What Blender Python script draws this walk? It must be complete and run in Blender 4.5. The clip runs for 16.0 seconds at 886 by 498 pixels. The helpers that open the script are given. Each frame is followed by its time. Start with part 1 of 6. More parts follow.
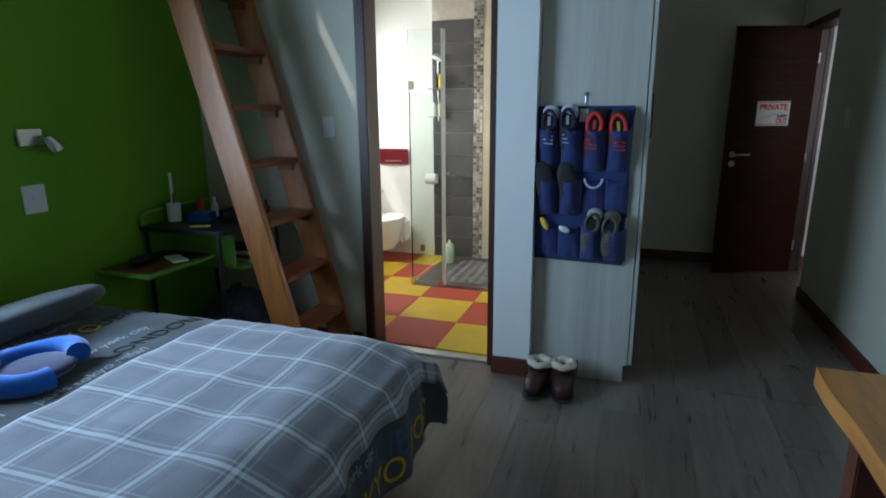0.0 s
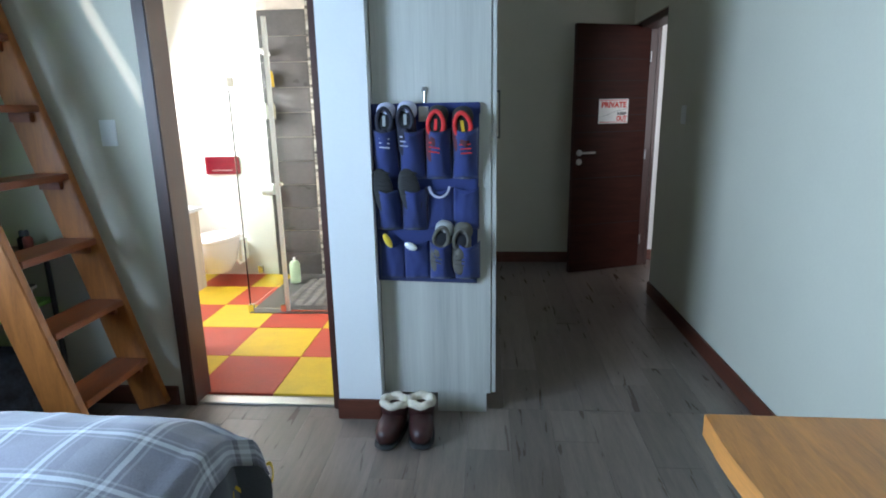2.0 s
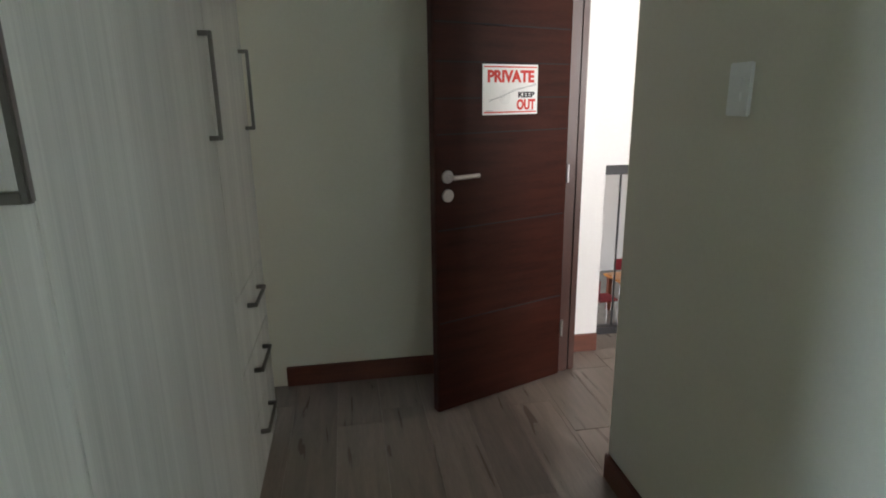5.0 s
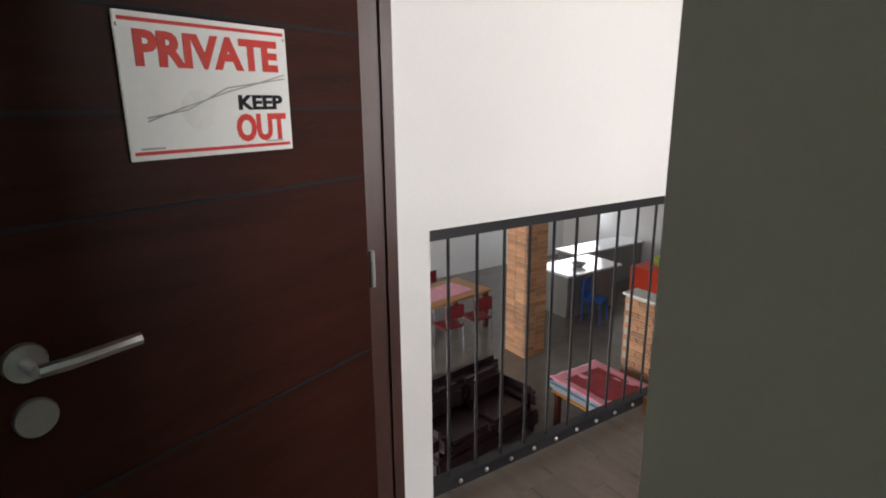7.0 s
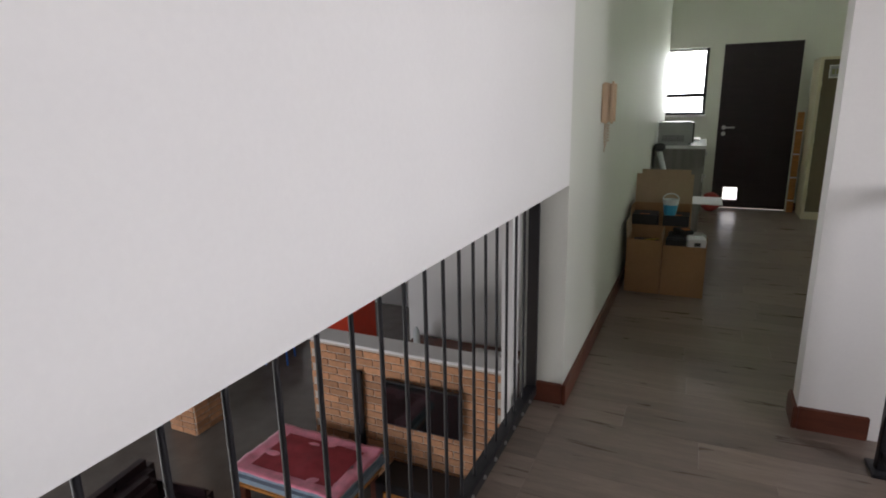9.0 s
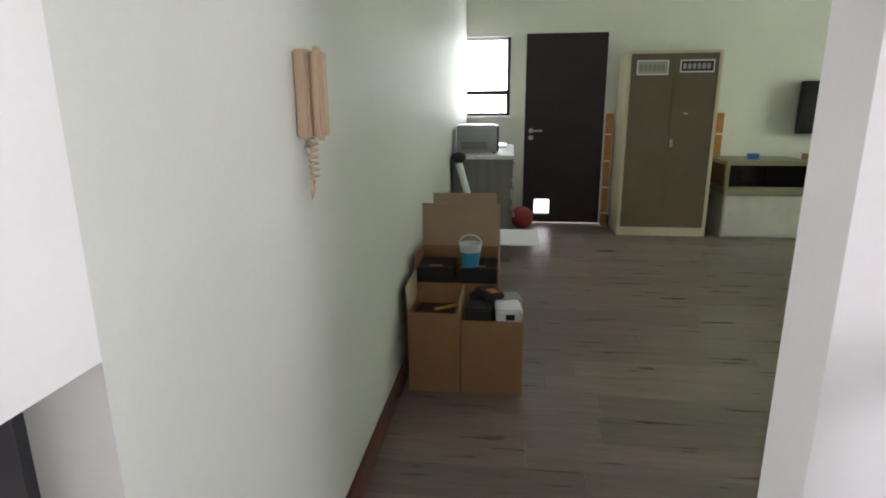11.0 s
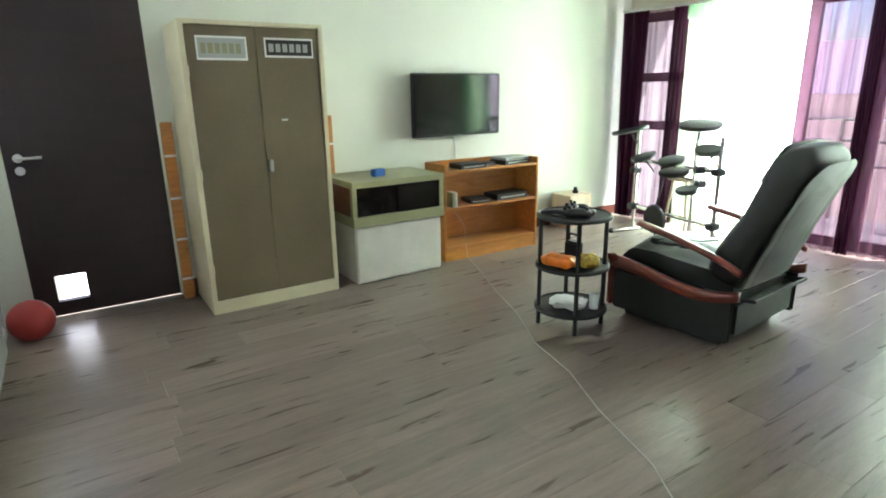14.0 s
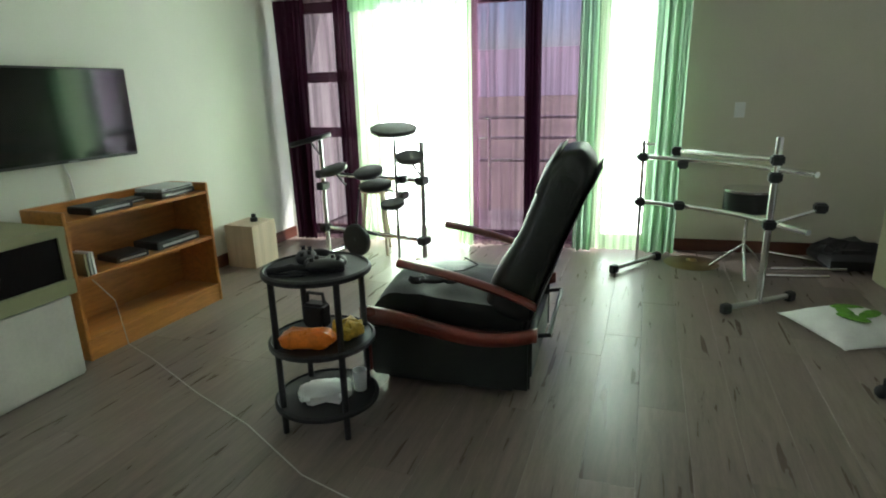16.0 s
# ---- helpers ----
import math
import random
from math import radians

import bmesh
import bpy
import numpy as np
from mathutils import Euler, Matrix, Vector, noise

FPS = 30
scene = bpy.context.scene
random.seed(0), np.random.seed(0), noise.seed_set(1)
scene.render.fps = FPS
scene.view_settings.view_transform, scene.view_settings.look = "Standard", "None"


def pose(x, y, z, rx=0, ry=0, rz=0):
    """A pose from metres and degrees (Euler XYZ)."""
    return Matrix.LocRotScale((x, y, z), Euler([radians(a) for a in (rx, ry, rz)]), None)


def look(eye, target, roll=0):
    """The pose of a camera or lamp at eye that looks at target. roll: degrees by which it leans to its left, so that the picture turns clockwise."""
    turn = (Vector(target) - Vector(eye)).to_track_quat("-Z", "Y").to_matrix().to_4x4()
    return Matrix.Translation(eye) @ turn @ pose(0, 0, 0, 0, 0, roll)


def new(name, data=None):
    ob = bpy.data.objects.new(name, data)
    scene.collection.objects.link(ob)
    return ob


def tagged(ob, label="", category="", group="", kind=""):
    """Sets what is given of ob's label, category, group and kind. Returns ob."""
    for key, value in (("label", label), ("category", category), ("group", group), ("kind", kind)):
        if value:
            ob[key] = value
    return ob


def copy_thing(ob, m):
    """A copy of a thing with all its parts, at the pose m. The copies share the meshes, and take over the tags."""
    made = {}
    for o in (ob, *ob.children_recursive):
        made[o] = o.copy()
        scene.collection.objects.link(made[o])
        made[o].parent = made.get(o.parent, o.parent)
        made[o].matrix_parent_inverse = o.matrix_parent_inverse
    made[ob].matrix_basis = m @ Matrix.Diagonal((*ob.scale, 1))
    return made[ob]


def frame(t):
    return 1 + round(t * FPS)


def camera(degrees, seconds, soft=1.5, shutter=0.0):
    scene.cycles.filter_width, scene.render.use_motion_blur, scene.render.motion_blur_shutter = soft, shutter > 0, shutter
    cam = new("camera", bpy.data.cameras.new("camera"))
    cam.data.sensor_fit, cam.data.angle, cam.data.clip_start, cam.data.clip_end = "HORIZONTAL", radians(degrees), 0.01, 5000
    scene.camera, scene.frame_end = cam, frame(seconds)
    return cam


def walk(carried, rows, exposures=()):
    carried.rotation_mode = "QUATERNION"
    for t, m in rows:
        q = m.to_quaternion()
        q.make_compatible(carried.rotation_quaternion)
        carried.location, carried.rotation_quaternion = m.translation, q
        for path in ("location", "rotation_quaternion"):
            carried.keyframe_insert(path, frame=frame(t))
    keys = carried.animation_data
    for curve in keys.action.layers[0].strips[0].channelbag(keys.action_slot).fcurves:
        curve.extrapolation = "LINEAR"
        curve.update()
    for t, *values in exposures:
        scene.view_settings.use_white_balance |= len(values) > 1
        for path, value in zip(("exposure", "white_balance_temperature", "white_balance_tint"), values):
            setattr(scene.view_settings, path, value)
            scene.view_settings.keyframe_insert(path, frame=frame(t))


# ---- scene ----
cam = camera(76.0, 16.0, soft=1.9)
PATH = [
    (0, (-0.047, 0.403, 1.417), (-0.656, 2.247, 0.939), -0.4),
    (0.5, (-0.043, 0.405, 1.407), (-0.475, 2.3, 0.939), -0.7),
    (1, (-0.043, 0.459, 1.398), (-0.348, 2.379, 0.929), -0.8),
    (1.5, (-0.025, 0.59, 1.393), (-0.244, 2.521, 0.919), -0.9),
    (2, (-0.017, 0.874, 1.399), (-0.169, 2.811, 0.923), -1.0),
    (2.5, (0.003, 1.243, 1.381), (-0.109, 3.181, 0.9), -1.0),
    (3, (0.068, 1.643, 1.352), (0.01, 3.583, 0.872), -1.1),
    (3.5, (0.162, 2.103, 1.328), (0.152, 4.044, 0.846), -1.2),
    (4, (0.231, 2.592, 1.322), (0.303, 4.528, 0.829), -0.8),
    (6.5, (0.682, 4.576, 1.356), (1.529, 6.312, 0.835), -0.9),
    (7, (0.83, 4.869, 1.343), (1.884, 6.474, 0.848), -0.5),
    (7.5, (0.995, 5.152, 1.351), (2.279, 6.611, 0.881), -0.6),
    (8, (1.301, 5.451, 1.336), (2.798, 6.691, 0.866), -0.6),
    (8.5, (1.621, 5.595, 1.34), (3.273, 6.615, 0.858), -0.9),
    (9, (2.025, 5.677, 1.316), (3.791, 6.485, 0.836), -1.1),
    (11.5, (4.159, 5.667, 1.306), (6.092, 5.764, 0.8), -0.3),
    (12, (4.509, 5.611, 1.346), (6.439, 5.536, 0.826), -0.4),
    (12.5, (4.887, 5.552, 1.37), (6.789, 5.238, 0.838), -0.6),
    (13, (5.259, 5.46, 1.376), (7.103, 4.901, 0.841), -0.8),
    (13.5, (5.614, 5.389, 1.382), (7.353, 4.562, 0.841), -0.9),
    (14, (5.951, 5.233, 1.372), (7.559, 4.173, 0.833), -0.9),
    (14.5, (6.27, 5.079, 1.367), (7.724, 3.817, 0.824), -1.0),
    (15, (6.53, 4.898, 1.353), (7.773, 3.425, 0.816), -1.1),
    (15.5, (6.773, 4.736, 1.34), (7.757, 3.08, 0.802), -1.4),
    (16, (7.0, 4.685, 1.336), (7.654, 2.874, 0.795), -1.5),
]
walk(cam, [(t, look(eye, target, roll)) for t, eye, target, roll in PATH],
     [(0, -1.1, 6050, 8), (1.0, -0.6, 6100, 9), (2.5, 0.4, 6150, 13), (3.0, 0.75, 6250, 13), (4.0, 1.2, 6850, 13), (6.5, 0.5, 6950, 15), (7.0, 0.4, 6850, 14), (7.5, 0.4, 6700, 15), (9.0, -0.1, 6500, 17), (11.5, 1.0, 6250, 19), (12.5, 1.65, 5850, 18), (13.0, 1.75, 5850, 17), (14.0, 1.65, 5950, 16), (15.0, 1.1, 6050, 14), (16.0, 0.4, 6050, 12)])

# world, sun, window light and a kitchen fill
SUN_WAY = Vector((1.0, 1.0, -2.06)).normalized()
world = bpy.data.worlds.new("sky")
scene.world = world
world.use_nodes = True
wn = world.node_tree
sky = wn.nodes.new("ShaderNodeTexSky")
sky.sky_type = "NISHITA"
sky.sun_disc = False
sky.sun_elevation = math.asin(-SUN_WAY.z)
sky.sun_rotation = math.atan2(-SUN_WAY.x, -SUN_WAY.y)
wn.links.new(sky.outputs["Color"], wn.nodes["Background"].inputs["Color"])
wn.nodes["Background"].inputs["Strength"].default_value = 0.13

sun = new("sun", bpy.data.lights.new("sun", "SUN"))
sun.data.energy = 5.0
sun.data.angle = radians(0.53)
sun.data.color = (1.0, 0.95, 0.88)
sun.matrix_world = look((-3, -2, 8), Vector((-3, -2, 8)) + SUN_WAY)


def window_light(name, at, to, w, h, watts, color, spread=180):
    """Sky light standing in a window's opening; the kitchen's is fill without a window."""
    lamp = new(name, bpy.data.lights.new(name, "AREA"))
    lamp.data.shape = "RECTANGLE"
    lamp.data.size, lamp.data.size_y = w, h
    lamp.data.energy, lamp.data.color = watts, color
    lamp.data.spread = radians(spread)
    lamp.matrix_world = look(at, to)
    return lamp


FILL_BLUE = (0.80, 0.90, 1.0)
window_light("sky_light_bedroom", (-2.60, 1.5, 1.52), (1.2, 2.3, 1.5), 0.95, 1.1, 92, (0.55, 0.765, 1.0), 130)
window_light("sky_light_bathroom", (-2.72, 4.85, 1.65), (-1.0, 4.85, 1.0), 1.0, 0.9, 72, (1.0, 0.99, 0.97))
window_light("sky_light_lounge", (8.975, -0.215, 1.08), (8.62, 3.77, 1.08), 0.96, 2.0, 84, (0.97, 1.0, 0.97))
window_light("sky_light_lounge_end", (7.22, -0.37, 1.08), (6.865, 3.61, 1.08), 0.44, 2.0, 28, (0.97, 1.0, 0.97))
window_light("sky_light_scullery", (10.33, 5.975, 1.59), (8.0, 5.975, 1.59), 0.6, 0.86, 20, (0.95, 1.0, 0.98))
window_light("sky_light_stairs", (2.7, 2.75, 1.6), (2.7, 6.1, 1.4), 1.4, 1.4, 50, (0.97, 0.98, 1.0), 145)
window_light("sky_light_living", (1.1, 11.0, -1.3), (6.0, 10.5, -2.0), 3.5, 1.8, 150, (0.95, 0.98, 1.0))
# added fill to brighten the kitchen below; its walls have no opening
window_light("sky_light_kitchen", (11.9, 15.0, -1.2), (8.0, 11.5, -2.0), 2.0, 1.2, 45, FILL_BLUE)


# materials
def mat(name, color, rough=0.6, var=0.12, scale=6.0, fine=60.0, bump=0.08, metal=0.0, stretch=(1, 1, 1), rand=0.0, coat=0.0, sheen=0.0, spec=0.5, dist=0.0):
    """A surface with variation at two scales, fine relief and, where pieces share it, a shift for each piece."""
    m = bpy.data.materials.new(name)
    m.use_nodes = True
    nt = m.node_tree
    b = nt.nodes["Principled BSDF"]
    N = nt.nodes.new
    tc, mp = N("ShaderNodeTexCoord"), N("ShaderNodeMapping")
    mp.inputs["Scale"].default_value = stretch
    nt.links.new(tc.outputs["Object"], mp.inputs["Vector"])
    src = mp.outputs["Vector"]
    if rand:
        oi, cm, ad = N("ShaderNodeObjectInfo"), N("ShaderNodeCombineXYZ"), N("ShaderNodeVectorMath")
        ml = N("ShaderNodeMath")
        ml.operation = "MULTIPLY"
        ml.inputs[1].default_value = 37.0
        nt.links.new(oi.outputs["Random"], ml.inputs[0])
        for i in range(3):
            nt.links.new(ml.outputs[0], cm.inputs[i])
        nt.links.new(src, ad.inputs[0])
        nt.links.new(cm.outputs[0], ad.inputs[1])
        src = ad.outputs[0]
    big, small = N("ShaderNodeTexNoise"), N("ShaderNodeTexNoise")
    big.inputs["Scale"].default_value, small.inputs["Scale"].default_value = scale, fine
    big.inputs["Detail"].default_value, small.inputs["Detail"].default_value = 4, 3
    big.inputs["Distortion"].default_value = dist
    nt.links.new(src, big.inputs["Vector"])
    nt.links.new(src, small.inputs["Vector"])
    mix = N("ShaderNodeMath")
    mix.operation = "MULTIPLY_ADD"
    nt.links.new(small.outputs["Fac"], mix.inputs[0])
    mix.inputs[1].default_value = 0.45
    nt.links.new(big.outputs["Fac"], mix.inputs[2])
    ramp = N("ShaderNodeValToRGB")
    ramp.color_ramp.elements[0].position, ramp.color_ramp.elements[1].position = 0.45, 1.0
    ramp.color_ramp.elements[0].color = (*[max(0, c * (1 - var)) for c in color], 1)
    ramp.color_ramp.elements[1].color = (*[min(1, c * (1 + var)) for c in color], 1)
    nt.links.new(mix.outputs[0], ramp.inputs["Fac"])
    col = ramp.outputs["Color"]
    if rand:
        hs, mr = N("ShaderNodeHueSaturation"), N("ShaderNodeMapRange")
        mr.inputs["To Min"].default_value, mr.inputs["To Max"].default_value = 1 - rand, 1 + rand
        nt.links.new(oi.outputs["Random"], mr.inputs["Value"])
        nt.links.new(mr.outputs["Result"], hs.inputs["Value"])
        nt.links.new(col, hs.inputs["Color"])
        col = hs.outputs["Color"]
    nt.links.new(col, b.inputs["Base Color"])
    rr = N("ShaderNodeMapRange")
    rr.inputs["To Min"].default_value, rr.inputs["To Max"].default_value = max(0.02, rough - 0.08), min(1, rough + 0.08)
    nt.links.new(big.outputs["Fac"], rr.inputs["Value"])
    nt.links.new(rr.outputs["Result"], b.inputs["Roughness"])
    b.inputs["Metallic"].default_value = metal
    b.inputs["Coat Weight"].default_value = coat
    b.inputs["Sheen Weight"].default_value = sheen
    b.inputs["Specular IOR Level"].default_value = spec
    if bump:
        bp = N("ShaderNodeBump")
        bp.inputs["Strength"].default_value, bp.inputs["Distance"].default_value = bump, 0.01
        nt.links.new(mix.outputs[0], bp.inputs["Height"])
        nt.links.new(bp.outputs["Normal"], b.inputs["Normal"])
    return m


def glass(name, color=(1, 1, 1), rough=0.0):
    m = bpy.data.materials.new(name)
    m.use_nodes = True
    b = m.node_tree.nodes["Principled BSDF"]
    b.inputs["Base Color"].default_value = (*color, 1)
    b.inputs["Roughness"].default_value = rough
    b.inputs["Transmission Weight"].default_value = 1.0
    b.inputs["IOR"].default_value = 1.1
    return m


def sheer(name, color, clear, tint):
    """A thin curtain: part of the light passes straight on, part is scattered by the threads."""
    m = bpy.data.materials.new(name)
    m.use_nodes = True
    nt = m.node_tree
    N = nt.nodes.new
    nt.nodes.remove(nt.nodes["Principled BSDF"])
    tr, tl, df, m1, m2 = N("ShaderNodeBsdfTransparent"), N("ShaderNodeBsdfTranslucent"), N("ShaderNodeBsdfDiffuse"), N("ShaderNodeMixShader"), N("ShaderNodeMixShader")
    tc, no = N("ShaderNodeTexCoord"), N("ShaderNodeTexNoise")
    no.inputs["Scale"].default_value = 9.0
    mp, mr = N("ShaderNodeMapping"), N("ShaderNodeMapRange")
    mp.inputs["Scale"].default_value = (3.2, 1.0, 0.08)
    nt.links.new(tc.outputs["Object"], mp.inputs["Vector"])
    nt.links.new(mp.outputs["Vector"], no.inputs["Vector"])
    mr.inputs["From Min"].default_value, mr.inputs["From Max"].default_value = 0.3, 0.7
    mr.inputs["To Min"].default_value, mr.inputs["To Max"].default_value = 1 - clear - 0.4 * clear, 1 - clear + 0.4 * clear
    nt.links.new(no.outputs["Fac"], mr.inputs["Value"])
    rp = N("ShaderNodeValToRGB")
    rp.color_ramp.elements[0].color = (*[c * 0.8 for c in color], 1)
    rp.color_ramp.elements[1].color = (*[min(1, c * 1.15) for c in color], 1)
    nt.links.new(no.outputs["Fac"], rp.inputs["Fac"])
    nt.links.new(rp.outputs["Color"], tl.inputs["Color"])
    nt.links.new(rp.outputs["Color"], df.inputs["Color"])
    tr.inputs["Color"].default_value = (*tint, 1)
    m1.inputs["Fac"].default_value = 0.45
    nt.links.new(tl.outputs[0], m1.inputs[1])
    nt.links.new(df.outputs[0], m1.inputs[2])
    nt.links.new(mr.outputs["Result"], m2.inputs["Fac"])
    nt.links.new(tr.outputs[0], m2.inputs[1])
    nt.links.new(m1.outputs[0], m2.inputs[2])
    nt.links.new(m2.outputs[0], nt.nodes["Material Output"].inputs["Surface"])
    return m


def glow(name, color, strength):
    m = bpy.data.materials.new(name)
    m.use_nodes = True
    b = m.node_tree.nodes["Principled BSDF"]
    b.inputs["Base Color"].default_value = (*color, 1)
    b.inputs["Emission Color"].default_value = (*color, 1)
    b.inputs["Emission Strength"].default_value = strength
    return m


def plaid_mat():
    m = mat("plaid_wool", (0.195, 0.19, 0.23), 0.9, 0.25, 5.0, 180.0, 0.25, sheen=0.3)
    nt = m.node_tree
    N = nt.nodes.new
    b = nt.nodes["Principled BSDF"]
    base = b.inputs["Base Color"].links[0].from_socket
    tc, sp = N("ShaderNodeTexCoord"), N("ShaderNodeSeparateXYZ")
    nt.links.new(tc.outputs["UV"], sp.inputs[0])

    def lines(out, period, half, shift):
        a, p, l = N("ShaderNodeMath"), N("ShaderNodeMath"), N("ShaderNodeMath")
        a.operation, p.operation, l.operation = "ADD", "PINGPONG", "LESS_THAN"
        a.inputs[1].default_value, p.inputs[1].default_value, l.inputs[1].default_value = shift, period / 2, half
        nt.links.new(out, a.inputs[0])
        nt.links.new(a.outputs[0], p.inputs[0])
        nt.links.new(p.outputs[0], l.inputs[0])
        return l.outputs[0]

    def add(x, y, k):
        s = N("ShaderNodeMath")
        s.operation = "MULTIPLY_ADD"
        nt.links.new(x, s.inputs[0])
        s.inputs[1].default_value = k
        if y is None:
            s.inputs[2].default_value = 0
        else:
            nt.links.new(y, s.inputs[2])
        return s.outputs[0]

    f = None
    for i in (0, 1):
        f = add(lines(sp.outputs[i], 0.19, 0.0075, 0.0), f, 0.55)
        f = add(lines(sp.outputs[i], 0.19, 0.0035, 0.022), f, 0.22)
        f = add(lines(sp.outputs[i], 0.19, 0.0035, -0.022), f, 0.22)
        f = add(lines(sp.outputs[i], 0.38, 0.05, 0.08), f, 0.07)
    mx = N("ShaderNodeMix")
    mx.data_type = "RGBA"
    nt.links.new(f, mx.inputs["Factor"])
    nt.links.new(base, mx.inputs["A"])
    mx.inputs["B"].default_value = (0.62, 0.64, 0.68, 1)
    nt.links.new(mx.outputs["Result"], b.inputs["Base Color"])
    return m


WHITE = mat("white_wall_paint", (0.76, 0.75, 0.74), 0.85, 0.03, 2.0, 90, 0.05)
PALE = mat("pale_olive_wall_paint", (0.60, 0.565, 0.46), 0.8, 0.04, 2.0, 90, 0.05)
MINTW = mat("pale_mint_wall_paint", (0.60, 0.61, 0.56), 0.55, 0.04, 2.0, 90, 0.05)
GREEN = mat("lime_green_wall_paint", (0.14, 0.33, 0.012), 0.8, 0.06, 2.0, 90, 0.05)
CREAM = mat("cream_wall_paint", (0.68, 0.69, 0.61), 0.8, 0.04, 2.0, 90, 0.05)
BATHW = mat("bathroom_white_paint", (0.82, 0.81, 0.75), 0.7, 0.03, 2.0, 90, 0.03)
CEIL = mat("white_ceiling_paint", (0.8, 0.8, 0.78), 0.9, 0.03, 2.0, 60, 0.03)
PLANK = mat("grey_oak_laminate", (0.187, 0.147, 0.122), 0.30, 0.24, 3.0, 24, 0.045, stretch=(9, 0.9, 9), rand=0.17, dist=0.6, spec=0.5)
SKIRT = mat("mahogany_skirting", (0.11, 0.032, 0.018), 0.4, 0.3, 5, 50, 0.06, stretch=(1, 1, 8))
MAHOG = mat("dark_mahogany_veneer", (0.032, 0.0075, 0.0045), 0.45, 0.45, 3, 40, 0.05, stretch=(1, 1, 9), spec=0.15)
DARKDOOR = mat("near_black_brown_door_paint", (0.022, 0.011, 0.014), 0.5, 0.3, 3, 40, 0.04, stretch=(1, 1, 6))
FRAMEW = mat("dark_wood_frame", (0.05, 0.016, 0.010), 0.45, 0.3, 4, 50, 0.05, stretch=(6, 6, 1))
PINE = mat("orange_varnished_pine", (0.46, 0.19, 0.045), 0.33, 0.3, 3, 30, 0.06, stretch=(8, 1, 8), dist=1.2, coat=0.2)
LADDER = mat("warm_brown_stained_wood", (0.33, 0.112, 0.024), 0.4, 0.3, 4, 40, 0.06, stretch=(7, 7, 1), dist=0.8)
TREAD = mat("red_brown_stained_wood", (0.22, 0.058, 0.018), 0.4, 0.3, 4, 40, 0.06, stretch=(7, 1, 7), dist=0.8)
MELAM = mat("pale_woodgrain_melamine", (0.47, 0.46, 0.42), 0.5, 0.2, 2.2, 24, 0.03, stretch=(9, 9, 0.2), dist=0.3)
GREYWOOD = mat("grey_woodgrain_melamine", (0.21, 0.20, 0.185), 0.5, 0.2, 2.2, 24, 0.03, stretch=(9, 9, 0.5))
BIRCH = mat("light_beech_veneer", (0.50, 0.40, 0.29), 0.5, 0.15, 2.2, 24, 0.03, stretch=(9, 9, 0.5))
NAVY = mat("navy_canvas", (0.020, 0.032, 0.135), 0.9, 0.3, 6, 260, 0.25, sheen=0.2)
BLACK = mat("black_plastic", (0.016, 0.016, 0.018), 0.45, 0.2, 8, 120, 0.04)
BLACKRUB = mat("black_rubber", (0.022, 0.022, 0.023), 0.75, 0.2, 8, 120, 0.1)
STEELBLK = mat("black_painted_steel", (0.014, 0.014, 0.017), 0.4, 0.2, 8, 120, 0.03)
CHROME = mat("chrome", (0.72, 0.73, 0.74), 0.16, 0.06, 8, 80, 0.0, metal=1.0)
BRUSHED = mat("brushed_steel", (0.55, 0.55, 0.54), 0.34, 0.08, 8, 80, 0.02, metal=1.0)
GUNMETAL = mat("dark_brushed_steel", (0.16, 0.15, 0.14), 0.4, 0.08, 8, 80, 0.02, metal=1.0)
PLASTW = mat("white_plastic", (0.78, 0.78, 0.76), 0.4, 0.03, 8, 80, 0.0)
BEIGEP = mat("beige_plastic", (0.52, 0.38, 0.26), 0.5, 0.08, 8, 80, 0.0)
CERAM = mat("white_glazed_ceramic", (0.84, 0.84, 0.82), 0.1, 0.02, 4, 40, 0.0)
RUBRED = mat("red_rubber_tile", (0.42, 0.052, 0.024), 0.55, 0.14, 7, 90, 0.08, rand=0.06)
RUBYEL = mat("yellow_rubber_tile", (0.62, 0.42, 0.012), 0.55, 0.12, 7, 90, 0.08, rand=0.06)
SLATE = mat("dark_grey_shower_tile", (0.075, 0.072, 0.07), 0.3, 0.3, 4, 40, 0.06, rand=0.15)
SAND = mat("sand_beige_wall_tile", (0.50, 0.45, 0.31), 0.35, 0.12, 4, 40, 0.04, rand=0.07)
MOSAIC = mat("mixed_mosaic_chip", (0.30, 0.28, 0.24), 0.2, 0.3, 8, 40, 0.02, rand=0.75)
PEBBLE = mat("grey_pebble", (0.15, 0.14, 0.125), 0.5, 0.3, 9, 60, 0.1, rand=0.3)
CONC = mat("grey_screed", (0.26, 0.245, 0.22), 0.7, 0.15, 5, 60, 0.1)
CLEAR = glass("clear_glass")
SHGLASS = glass("shower_glass", (0.93, 0.98, 0.96))
DUVET = mat("charcoal_cotton_duvet", (0.055, 0.058, 0.066), 0.9, 0.35, 4, 220, 0.2, sheen=0.2)
MATTR = mat("off_white_mattress_cloth", (0.42, 0.40, 0.38), 0.9, 0.1, 6, 200, 0.2)
PLAID = plaid_mat()
INKW = mat("faded_white_print", (0.36, 0.38, 0.40), 0.9, 0.2, 20, 200, 0.0)
INKY = mat("yellow_print", (0.55, 0.36, 0.02), 0.9, 0.2, 20, 200, 0.0)
INKD = mat("black_print", (0.012, 0.012, 0.016), 0.9, 0.2, 20, 200, 0.0)
INKB = mat("slate_blue_print", (0.07, 0.11, 0.22), 0.9, 0.2, 20, 200, 0.0)
BLUEPL = mat("bright_blue_fleece", (0.01, 0.13, 0.55), 0.9, 0.2, 9, 200, 0.2, sheen=0.4)
